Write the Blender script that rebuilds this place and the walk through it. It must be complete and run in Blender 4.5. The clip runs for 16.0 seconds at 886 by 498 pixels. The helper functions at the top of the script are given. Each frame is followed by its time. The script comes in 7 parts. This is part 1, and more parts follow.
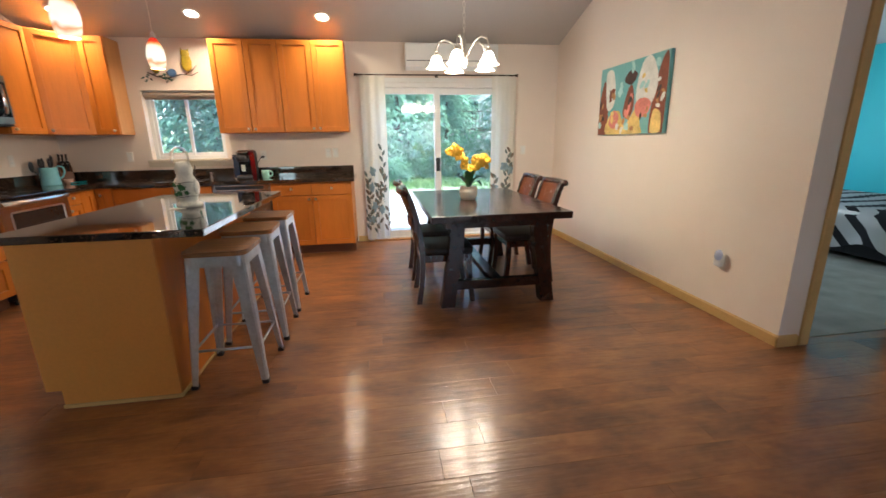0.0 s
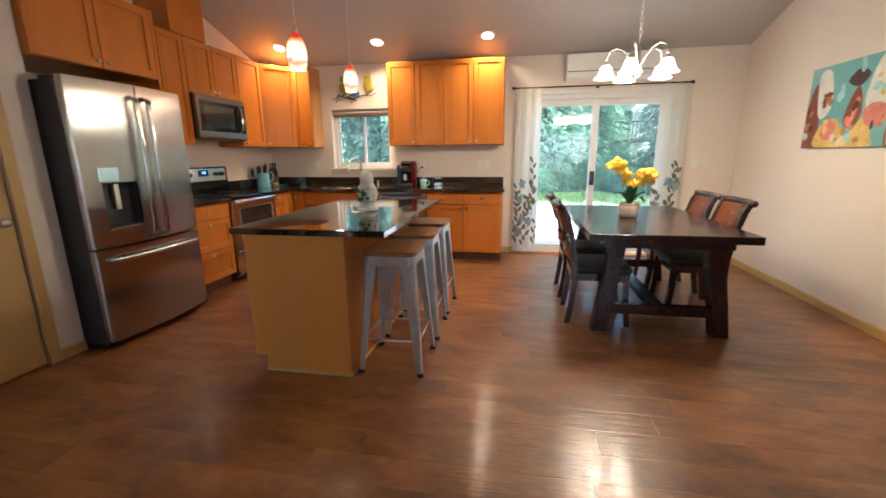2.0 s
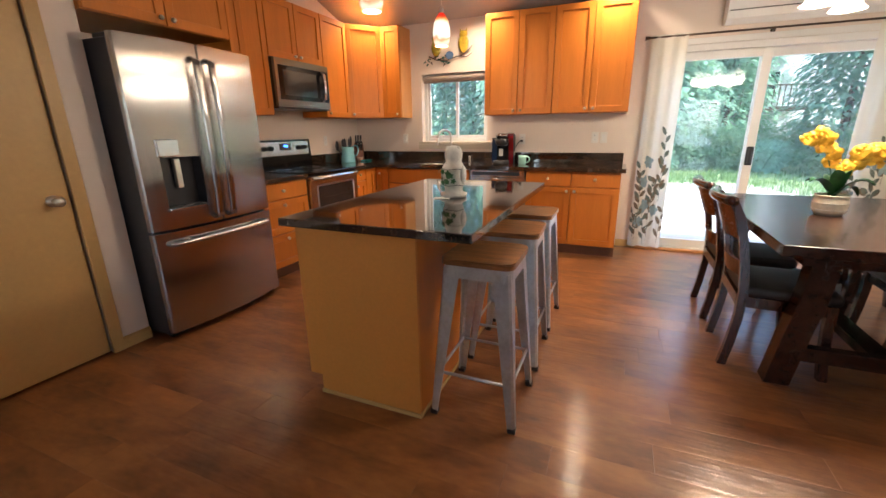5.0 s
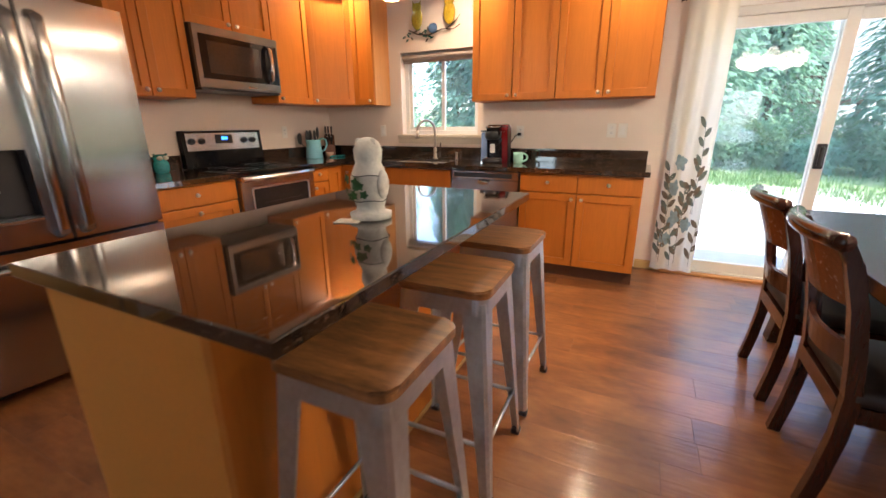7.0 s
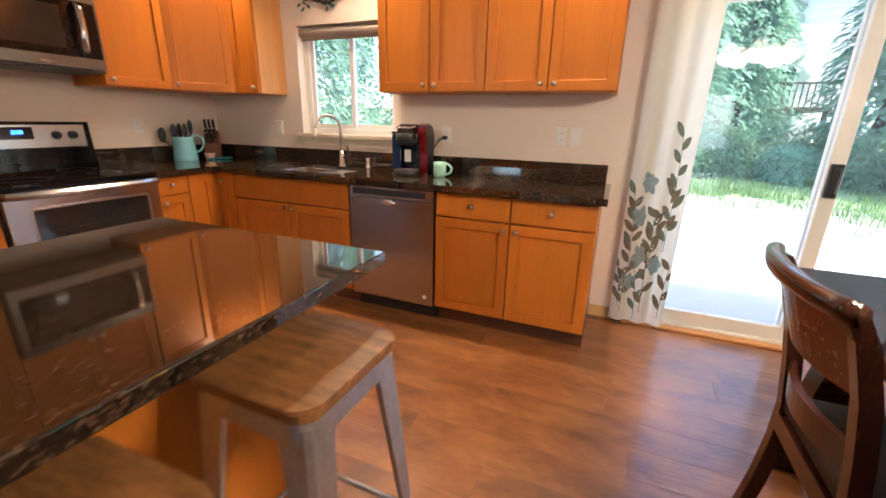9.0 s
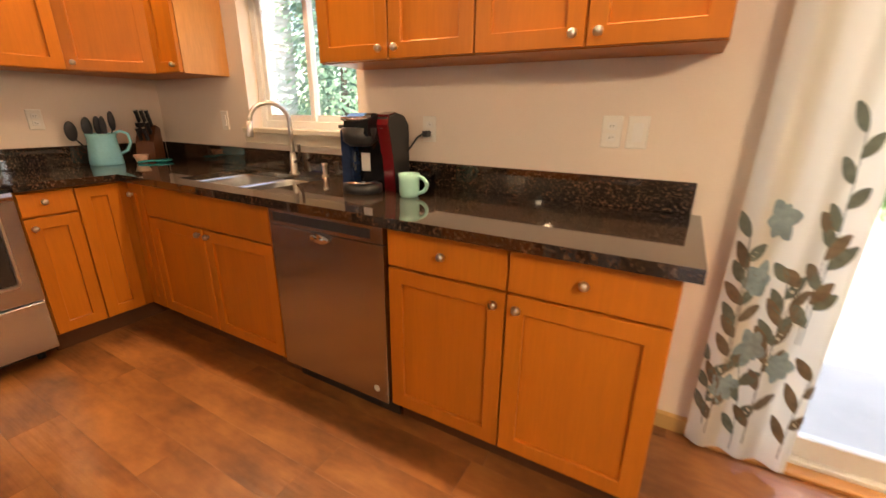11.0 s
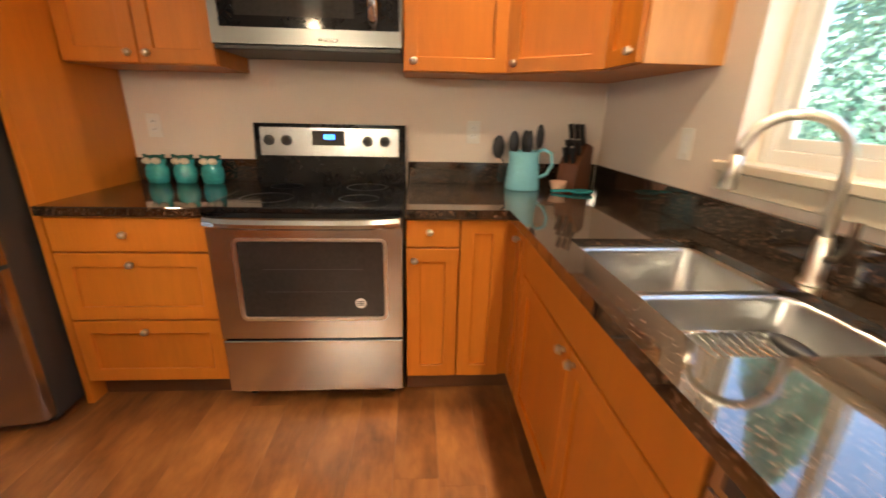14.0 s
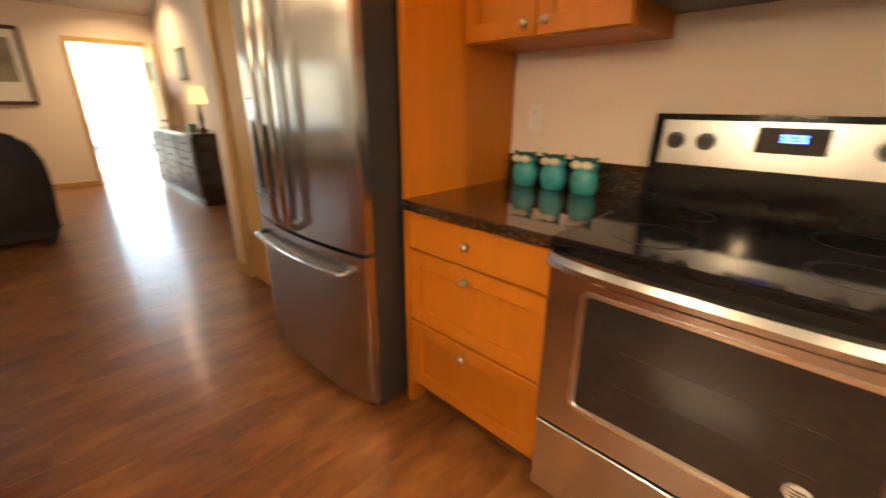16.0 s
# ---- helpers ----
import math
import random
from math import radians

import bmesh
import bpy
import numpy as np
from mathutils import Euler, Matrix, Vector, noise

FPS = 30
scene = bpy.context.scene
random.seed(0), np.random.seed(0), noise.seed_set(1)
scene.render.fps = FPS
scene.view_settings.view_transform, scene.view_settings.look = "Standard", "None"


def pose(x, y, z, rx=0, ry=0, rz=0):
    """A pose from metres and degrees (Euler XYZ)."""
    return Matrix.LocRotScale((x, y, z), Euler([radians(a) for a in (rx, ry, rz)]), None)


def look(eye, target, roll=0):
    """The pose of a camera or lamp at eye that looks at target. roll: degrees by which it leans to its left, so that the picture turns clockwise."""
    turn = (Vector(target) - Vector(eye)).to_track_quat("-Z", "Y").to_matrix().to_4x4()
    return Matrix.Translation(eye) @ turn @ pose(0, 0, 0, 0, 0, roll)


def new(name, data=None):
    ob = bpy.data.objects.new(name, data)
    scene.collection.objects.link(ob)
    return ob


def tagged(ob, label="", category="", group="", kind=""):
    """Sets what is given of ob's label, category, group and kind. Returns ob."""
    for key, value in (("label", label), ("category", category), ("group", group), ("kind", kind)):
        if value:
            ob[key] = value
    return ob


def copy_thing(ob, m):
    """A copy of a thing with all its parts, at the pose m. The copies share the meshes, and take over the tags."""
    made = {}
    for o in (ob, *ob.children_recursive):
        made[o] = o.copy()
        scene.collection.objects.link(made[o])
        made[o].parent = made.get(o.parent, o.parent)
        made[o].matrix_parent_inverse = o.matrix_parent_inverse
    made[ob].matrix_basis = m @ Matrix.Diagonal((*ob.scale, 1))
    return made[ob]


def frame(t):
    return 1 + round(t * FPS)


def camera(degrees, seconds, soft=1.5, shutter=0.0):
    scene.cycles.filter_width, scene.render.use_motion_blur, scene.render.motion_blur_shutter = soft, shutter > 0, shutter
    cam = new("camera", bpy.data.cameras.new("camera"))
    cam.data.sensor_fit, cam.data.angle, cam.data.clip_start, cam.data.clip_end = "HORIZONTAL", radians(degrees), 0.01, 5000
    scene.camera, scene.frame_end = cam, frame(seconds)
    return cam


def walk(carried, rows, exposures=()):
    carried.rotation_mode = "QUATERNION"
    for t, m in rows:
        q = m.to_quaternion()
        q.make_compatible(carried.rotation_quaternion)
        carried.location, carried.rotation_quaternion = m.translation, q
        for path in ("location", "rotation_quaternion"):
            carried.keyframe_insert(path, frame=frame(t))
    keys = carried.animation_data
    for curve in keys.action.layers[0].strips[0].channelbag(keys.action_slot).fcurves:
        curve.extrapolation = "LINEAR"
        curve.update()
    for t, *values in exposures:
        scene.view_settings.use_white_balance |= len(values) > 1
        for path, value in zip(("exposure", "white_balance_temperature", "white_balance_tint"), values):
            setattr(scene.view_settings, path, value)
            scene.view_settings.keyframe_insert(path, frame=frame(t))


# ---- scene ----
cam = camera(94.5, 16.0, shutter=0.5)
PATH = [
    (0, (-0.104, 1.211, 1.297), (0.186, 3.125, 0.794), -1.0),
    (0.5, (-0.131, 1.208, 1.306), (0.044, 3.143, 0.833), -0.8),
    (1, (-0.176, 1.204, 1.312), (-0.184, 3.152, 0.858), -0.7),
    (1.5, (-0.216, 1.205, 1.311), (-0.405, 3.145, 0.866), -0.6),
    (2, (-0.256, 1.201, 1.31), (-0.599, 3.121, 0.867), -0.6),
    (2.5, (-0.268, 1.209, 1.299), (-0.726, 3.102, 0.844), -0.6),
    (3, (-0.246, 1.243, 1.292), (-0.819, 3.095, 0.8), -0.7),
    (3.5, (-0.288, 1.343, 1.284), (-0.936, 3.162, 0.763), -0.6),
    (4, (-0.376, 1.522, 1.295), (-1.051, 3.329, 0.768), -0.6),
    (4.2, (-0.404, 1.58, 1.299), (-1.091, 3.382, 0.766), -0.6),
    (6.3, (-0.505, 2.526, 1.252), (-1.315, 4.257, 0.663), -1.2),
    (6.5, (-0.505, 2.622, 1.245), (-1.303, 4.358, 0.653), -1.3),
    (7, (-0.446, 2.887, 1.249), (-1.28, 4.609, 0.669), -0.4),
    (7.5, (-0.43, 3.127, 1.252), (-1.283, 4.841, 0.672), -0.2),
    (8, (-0.453, 3.422, 1.239), (-1.156, 5.205, 0.668), 0.3),
    (8.5, (-0.458, 3.692, 1.252), (-1.1, 5.489, 0.655), 0.2),
    (9, (-0.383, 3.993, 1.272), (-1.107, 5.76, 0.676), 1.3),
    (9.2, (-0.375, 4.087, 1.292), (-1.097, 5.847, 0.675), 1.0),
    (11.3, (-0.561, 5.245, 1.252), (-1.592, 6.843, 0.633), 0.8),
    (11.5, (-0.647, 5.311, 1.26), (-1.761, 6.86, 0.66), 0.9),
    (12, (-0.846, 5.478, 1.243), (-2.218, 6.805, 0.646), -0.2),
    (12.5, (-1.001, 5.646, 1.229), (-2.596, 6.695, 0.635), 0.6),
    (13, (-1.135, 5.78, 1.249), (-2.912, 6.451, 0.624), 1.3),
    (13.5, (-1.335, 5.821, 1.262), (-3.196, 6.244, 0.666), 0.9),
    (14, (-1.555, 5.827, 1.277), (-3.451, 5.947, 0.65), 1.3),
    (14.5, (-1.755, 5.827, 1.257), (-3.625, 5.518, 0.62), 1.5),
    (15, (-1.911, 5.797, 1.249), (-3.649, 5.081, 0.564), 1.4),
    (15.5, (-2.078, 5.663, 1.24), (-3.716, 4.723, 0.581), 0.0),
    (16, (-2.216, 5.507, 1.24), (-3.556, 4.18, 0.573), 0.3),
]
EXPOSURES = [(0, 2.93, 5750, 6), (3.5, 3.03, 6000, 9), (6.5, 3.10, 6150, 14), (9.2, 3.02, 6200, 13), (11.5, 3.05, 8000, 17), (13, 3.43, 6700, 6), (14, 3.40, 6600, 5), (14.5, 3.48, 8900, 8), (15.5, 3.47, 8300, 8), (16, 3.46, 7900, 8)]
walk(cam, [(t, look(eye, target, roll)) for t, eye, target, roll in PATH], EXPOSURES)

# ---- lamp powers
CAN_W, PEND_W, CHAN_W, ENTRY_W = 2.3, 1.1, 2.6, 3.0
# ---------------------------------------------------------------- world, sun
world = bpy.data.worlds.new("world")
scene.world = world
world.use_nodes = True
wn = world.node_tree.nodes
sky = wn.new("ShaderNodeTexSky")
sky.sky_type = "NISHITA"
sky.sun_disc = False
sky.sun_elevation = radians(49.3)
sky.sun_rotation = radians(108.4)
world.node_tree.links.new(sky.outputs[0], wn["Background"].inputs[0])
wn["Background"].inputs[1].default_value = 0.15

sun = new("sun", bpy.data.lights.new("sun", "SUN"))
sun.data.energy = 2.0
sun.data.angle = radians(0.5)
sun.data.color = (1.0, 0.95, 0.88)
sun.matrix_world = look((7.5, -2.5, 9.2), (0, 0, 0))

WARM = (1.0, 0.76, 0.50)


def lamp(name, kind, place, watts, colour, radius, turn=None):
    data = bpy.data.lights.new(name, kind)
    data.energy = watts
    data.color = colour
    if kind == "AREA":
        data.shape = "DISK"
        data.size = radius * 2
        data.spread = radians(135)
    else:
        data.shadow_soft_size = radius
    ob = new(name, data)
    ob.matrix_world = turn if turn is not None else pose(*place)
    return ob


# area lamp added in the living room window to boost its sky light
sky_fill = bpy.data.lights.new("window_sky_fill", "AREA")
sky_fill.energy = 3.4
sky_fill.color = (0.80, 0.90, 1.0)
sky_fill.shape = "RECTANGLE"
sky_fill.size, sky_fill.size_y = 2.3, 1.3
new("window_sky_fill", sky_fill).matrix_world = pose(1.0, -3.05, 1.4, 90, 0, 0)
# area lamp added at the unseen bedroom window to brighten the teal walls
bed_fill = bpy.data.lights.new("bedroom_sky_fill", "AREA")
bed_fill.energy = 6.0
bed_fill.color = (0.78, 0.90, 1.0)
bed_fill.shape = "RECTANGLE"
bed_fill.size, bed_fill.size_y = 2.5, 1.5
new("bedroom_sky_fill", bed_fill).matrix_world = pose(4.25, 6.80, 1.4, -90, 0, 0)


# ---------------------------------------------------------------- materials
def mat(name, colour, rough=0.5, metal=0.0, var=0.12, scale=6.0, fine=60.0, bump=0.0, stretch=(1, 1, 1), coat=0.0, colour2=None, rvar=0.08, random_by=0.0, spec=0.5):
    m = bpy.data.materials.new(name)
    m.use_nodes = True
    nt = m.node_tree
    n, l = nt.nodes, nt.links
    b = n["Principled BSDF"]
    b.inputs["Metallic"].default_value = metal
    b.inputs["Coat Weight"].default_value = coat
    b.inputs["Coat Roughness"].default_value = 0.06
    b.inputs["Specular IOR Level"].default_value = spec
    tc = n.new("ShaderNodeTexCoord")
    mp = n.new("ShaderNodeMapping")
    mp.inputs["Scale"].default_value = stretch
    l.new(tc.outputs["Object"], mp.inputs[0])
    vec = mp.outputs[0]
    if random_by:
        oi = n.new("ShaderNodeObjectInfo")
        vm = n.new("ShaderNodeVectorMath")
        vm.operation = "MULTIPLY_ADD"
        vm.inputs[1].default_value = (17.0, 31.0, 23.0)
        l.new(oi.outputs["Random"], vm.inputs[0])
        l.new(vec, vm.inputs[2])
        vec = vm.outputs[0]
    a = n.new("ShaderNodeTexNoise")
    a.inputs["Scale"].default_value = scale
    a.inputs["Detail"].default_value = 4.0
    f = n.new("ShaderNodeTexNoise")
    f.inputs["Scale"].default_value = fine
    f.inputs["Detail"].default_value = 3.0
    for t in (a, f):
        l.new(vec, t.inputs["Vector"])
    add = n.new("ShaderNodeMix")
    add.data_type = "FLOAT"
    add.inputs[0].default_value = 0.4
    l.new(a.outputs[0], add.inputs[2])
    l.new(f.outputs[0], add.inputs[3])
    ramp = n.new("ShaderNodeValToRGB")
    lo = [c * (1 - 1.6 * var) for c in colour]
    hi = list(colour2) if colour2 else [min(1.0, c * (1 + 1.6 * var)) for c in colour]
    ramp.color_ramp.elements[0].position = 0.3
    ramp.color_ramp.elements[1].position = 0.7
    ramp.color_ramp.elements[0].color = (*lo, 1)
    ramp.color_ramp.elements[1].color = (*hi, 1)
    l.new(add.outputs[0], ramp.inputs[0])
    out = ramp.outputs[0]
    if random_by:
        hs = n.new("ShaderNodeHueSaturation")
        mr = n.new("ShaderNodeMapRange")
        mr.inputs[3].default_value = 1 - random_by
        mr.inputs[4].default_value = 1 + random_by
        l.new(oi.outputs["Random"], mr.inputs[0])
        l.new(mr.outputs[0], hs.inputs["Value"])
        l.new(out, hs.inputs["Color"])
        out = hs.outputs[0]
    l.new(out, b.inputs["Base Color"])
    mr2 = n.new("ShaderNodeMapRange")
    mr2.inputs[3].default_value = max(0.02, rough - rvar)
    mr2.inputs[4].default_value = min(1.0, rough + rvar)
    l.new(add.outputs[0], mr2.inputs[0])
    l.new(mr2.outputs[0], b.inputs["Roughness"])
    if bump:
        bp = n.new("ShaderNodeBump")
        bp.inputs["Strength"].default_value = bump
        bp.inputs["Distance"].default_value = 0.01
        l.new(add.outputs[0], bp.inputs["Height"])
        l.new(bp.outputs[0], b.inputs["Normal"])
    return m


def glow(name, colour, strength):
    m = bpy.data.materials.new(name)
    m.use_nodes = True
    b = m.node_tree.nodes["Principled BSDF"]
    b.inputs["Base Color"].default_value = (*colour, 1)
    b.inputs["Emission Color"].default_value = (*colour, 1)
    b.inputs["Emission Strength"].default_value = strength
    return m


def pane_material(name, tint=(1, 1, 1), rough=0.0, haze=0.0):
    m = bpy.data.materials.new(name)
    m.use_nodes = True
    n, l = m.node_tree.nodes, m.node_tree.links
    n.remove(n["Principled BSDF"])
    tr = n.new("ShaderNodeBsdfTransparent")
    tr.inputs[0].default_value = (*tint, 1)
    gl = n.new("ShaderNodeBsdfGlossy")
    gl.inputs["Roughness"].default_value = rough
    lw = n.new("ShaderNodeLayerWeight")
    lw.inputs[0].default_value = 0.5
    pw = n.new("ShaderNodeMath")
    pw.operation = "POWER"
    pw.inputs[1].default_value = 5.0
    l.new(lw.outputs["Facing"], pw.inputs[0])
    fr = n.new("ShaderNodeMath")
    fr.operation = "MULTIPLY_ADD"
    fr.inputs[1].default_value, fr.inputs[2].default_value = 0.92, 0.045
    l.new(pw.outputs[0], fr.inputs[0])
    mix = n.new("ShaderNodeMixShader")
    l.new(fr.outputs[0], mix.inputs[0])
    l.new(tr.outputs[0], mix.inputs[1])
    l.new(gl.outputs[0], mix.inputs[2])
    out = mix.outputs[0]
    if haze:
        # a pale translucent share that imitates veiling glare over the view outside
        tl = n.new("ShaderNodeBsdfTranslucent")
        tl.inputs[0].default_value = (0.72, 0.90, 0.92, 1)
        veil = n.new("ShaderNodeMixShader")
        veil.inputs[0].default_value = haze
        l.new(out, veil.inputs[1])
        l.new(tl.outputs[0], veil.inputs[2])
        out = veil.outputs[0]
    l.new(out, n["Material Output"].inputs[0])
    return m


def granite():
    m = bpy.data.materials.new("brown_black_granite")
    m.use_nodes = True
    n, l = m.node_tree.nodes, m.node_tree.links
    b = n["Principled BSDF"]
    tc = n.new("ShaderNodeTexCoord")

    def noise_of(scale, detail, twist):
        t = n.new("ShaderNodeTexNoise")
        t.inputs["Scale"].default_value = scale
        t.inputs["Detail"].default_value = detail
        t.inputs["Distortion"].default_value = twist
        l.new(tc.outputs["Object"], t.inputs["Vector"])
        return t.outputs[0]
    fleck, hue, grit = noise_of(105, 3.0, 0.0), noise_of(17, 2, 0.4), noise_of(210, 2, 0)
    r = n.new("ShaderNodeValToRGB")
    e = r.color_ramp.elements
    e[0].position, e[0].color = 0.34, (0.009, 0.007, 0.006, 1)
    e[1].position, e[1].color = 0.72, (0.19, 0.122, 0.082, 1)
    e.new(0.48).color = (0.026, 0.018, 0.014, 1)
    e.new(0.59).color = (0.066, 0.041, 0.028, 1)
    l.new(fleck, r.inputs[0])
    r2 = n.new("ShaderNodeValToRGB")
    r2.color_ramp.elements[0].position, r2.color_ramp.elements[0].color = 0.35, (0.55, 0.62, 0.58, 1)
    r2.color_ramp.elements[1].position, r2.color_ramp.elements[1].color = 0.65, (1.15, 1.0, 0.9, 1)
    l.new(hue, r2.inputs[0])
    mx = n.new("ShaderNodeMix")
    mx.data_type, mx.blend_type = "RGBA", "MULTIPLY"
    mx.inputs[0].default_value = 0.85
    l.new(r.outputs[0], mx.inputs[6])
    l.new(r2.outputs[0], mx.inputs[7])
    gr = n.new("ShaderNodeMix")
    gr.data_type, gr.blend_type = "RGBA", "OVERLAY"
    gr.inputs[0].default_value = 0.35
    l.new(mx.outputs[2], gr.inputs[6])
    l.new(grit, gr.inputs[7])
    l.new(gr.outputs[2], b.inputs["Base Color"])
    b.inputs["Roughness"].default_value = 0.05
    b.inputs["Coat Weight"].default_value = 0.35
    b.inputs["Coat Roughness"].default_value = 0.03
    b.inputs["Coat IOR"].default_value = 1.6
    b.inputs["Specular IOR Level"].default_value = 1.0
    return m


def floor_wood():
    m = bpy.data.materials.new("scraped_brown_laminate")
    m.use_nodes = True
    n, l = m.node_tree.nodes, m.node_tree.links
    b = n["Principled BSDF"]
    geo = n.new("ShaderNodeNewGeometry")
    oi = n.new("ShaderNodeObjectInfo")
    rnd = n.new("ShaderNodeMath")
    rnd.operation = "ADD"
    l.new(oi.outputs["Random"], rnd.inputs[0])
    l.new(geo.outputs["Random Per Island"], rnd.inputs[1])
    off = n.new("ShaderNodeVectorMath")
    off.operation = "MULTIPLY_ADD"
    off.inputs[1].default_value = (13, 29, 7)
    l.new(rnd.outputs[0], off.inputs[0])
    l.new(geo.outputs["Position"], off.inputs[2])
    mp = n.new("ShaderNodeMapping")
    mp.inputs["Scale"].default_value = (0.9, 1.9, 1)
    l.new(off.outputs[0], mp.inputs[0])
    grain = n.new("ShaderNodeTexNoise")
    grain.inputs["Scale"].default_value = 3.0
    grain.inputs["Detail"].default_value = 8
    grain.inputs["Distortion"].default_value = 0.35
    l.new(mp.outputs[0], grain.inputs["Vector"])
    fine = n.new("ShaderNodeTexNoise")
    fine.inputs["Scale"].default_value = 17
    fine.inputs["Detail"].default_value = 4
    l.new(mp.outputs[0], fine.inputs["Vector"])
    mixf = n.new("ShaderNodeMix")
    mixf.data_type = "FLOAT"
    mixf.inputs[0].default_value = 0.24
    l.new(grain.outputs[0], mixf.inputs[2])
    l.new(fine.outputs[0], mixf.inputs[3])
    r = n.new("ShaderNodeValToRGB")
    e = r.color_ramp.elements
    e[0].position, e[0].color = 0.31, (0.115, 0.041, 0.014, 1)
    e[1].position, e[1].color = 0.72, (0.42, 0.172, 0.051, 1)
    mid = e.new(0.5)
    mid.color = (0.25, 0.094, 0.029, 1)
    l.new(mixf.outputs[0], r.inputs[0])
    hs = n.new("ShaderNodeHueSaturation")
    mr = n.new("ShaderNodeMapRange")
    mr.inputs[3].default_value, mr.inputs[4].default_value = 0.92, 1.08
    fr = n.new("ShaderNodeMath")
    fr.operation = "FRACT"
    l.new(rnd.outputs[0], fr.inputs[0])
    l.new(fr.outputs[0], mr.inputs[0])
    l.new(mr.outputs[0], hs.inputs["Value"])
    l.new(r.outputs[0], hs.inputs["Color"])
    l.new(hs.outputs[0], b.inputs["Base Color"])
    # shallow scraped ripples across the boards
    wv = n.new("ShaderNodeTexNoise")
    wv.inputs["Scale"].default_value = 16
    wv.inputs["Detail"].default_value = 2
    mp2 = n.new("ShaderNodeMapping")
    mp2.inputs["Scale"].default_value = (0.30, 3.6, 1)
    l.new(geo.outputs["Position"], mp2.inputs[0])
    l.new(mp2.outputs[0], wv.inputs["Vector"])
    bp = n.new("ShaderNodeBump")
    bp.inputs["Strength"].default_value = 0.55
    bp.inputs["Distance"].default_value = 0.004
    l.new(wv.outputs[0], bp.inputs["Height"])
    bp2 = n.new("ShaderNodeBump")
    bp2.inputs["Strength"].default_value = 0.12
    bp2.inputs["Distance"].default_value = 0.002
    l.new(fine.outputs[0], bp2.inputs["Height"])
    l.new(bp.outputs[0], bp2.inputs["Normal"])
    l.new(bp2.outputs[0], b.inputs["Normal"])
    rr = n.new("ShaderNodeMapRange")
    b.inputs["Specular IOR Level"].default_value = 0.5
    b.inputs["Coat Weight"].default_value = 0.45
    b.inputs["Coat Roughness"].default_value = 0.12
    l.new(bp2.outputs[0], b.inputs["Coat Normal"])
    rr.inputs[3].default_value, rr.inputs[4].default_value = 0.30, 0.44
    l.new(grain.outputs[0], rr.inputs[0])
    l.new(rr.outputs[0], b.inputs["Roughness"])
    return m


WALL = mat("warm_beige_wall_paint", (0.78, 0.675, 0.58), 0.62, var=0.02, scale=1.5, fine=160, bump=0.12)
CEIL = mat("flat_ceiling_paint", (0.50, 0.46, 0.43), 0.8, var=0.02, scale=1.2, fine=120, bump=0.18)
TEAL = mat("teal_wall_paint", (0.045, 0.44, 0.48), 0.6, var=0.03, scale=2)
MAPLE = mat("honey_maple", (0.54, 0.172, 0.019), 0.40, var=0.065, scale=2.6, fine=18, stretch=(5, 5, 0.45), bump=0.02, random_by=0.07, spec=0.35)
MAPLE_IN = mat("pale_maple_side", (0.58, 0.27, 0.085), 0.42, var=0.08, scale=3, fine=24, stretch=(6, 6, 0.6))
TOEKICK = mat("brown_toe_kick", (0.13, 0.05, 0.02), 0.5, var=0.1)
TAN = mat("tan_painted_wood", (0.57, 0.36, 0.13), 0.45, var=0.05, scale=2, fine=40)
ISLAND = mat("ochre_island_panel", (0.66, 0.270, 0.048), 0.5, var=0.05, scale=2, fine=60)
GRANITE = granite()
FLOOR = floor_wood()
STEEL = mat("brushed_stainless", (0.47, 0.46, 0.445), 0.25, 1.0, var=0.012, scale=2.5, fine=140, stretch=(9, 9, 0.2), rvar=0.006)
STEEL_H = mat("brushed_stainless_across", (0.58, 0.60, 0.615), 0.23, 1.0, var=0.015, scale=3, fine=90, stretch=(0.3, 0.3, 14), rvar=0.025)
DARKSTEEL = mat("brushed_smoky_stainless", (0.21, 0.21, 0.205), 0.3, 1.0, var=0.015, scale=3, fine=90, stretch=(0.3, 0.3, 14), rvar=0.01)
STEEL.node_tree.nodes["Principled BSDF"].inputs["Anisotropic"].default_value = 1.0
SINKSTEEL = mat("satin_sink_steel", (0.46, 0.47, 0.47), 0.30, 1.0, var=0.03, rvar=0.03)
NICKEL = mat("satin_nickel", (0.80, 0.75, 0.68), 0.30, 1.0, var=0.04)
GALV = mat("galvanised_steel", (0.58, 0.63, 0.69), 0.36, 0.88, var=0.14, scale=7, fine=55, rvar=0.1)
SEATWOOD = mat("rustic_elm_seat", (0.24, 0.108, 0.037), 0.32, var=0.5, scale=4, fine=26, stretch=(1.2, 9, 9), random_by=0.12, bump=0.1)
BLACK = mat("gloss_black", (0.008, 0.008, 0.009), 0.08, var=0.1, rvar=0.03, spec=0.3)
SATIN_BLACK = mat("satin_black_plastic", (0.02, 0.02, 0.022), 0.38, var=0.1)
FRIDGE_SIDE = mat("dark_grey_fridge_side", (0.028, 0.028, 0.031), 0.45, var=0.1, bump=0.05, fine=150)
OVENGLASS = mat("dark_oven_glass", (0.03, 0.027, 0.026), 0.07, var=0.2, scale=3, rvar=0.02)
VINYL = mat("almond_sill_paint", (0.62, 0.55, 0.43), 0.4, var=0.03)
WHITE = mat("white_vinyl", (0.80, 0.79, 0.76), 0.4, var=0.02)
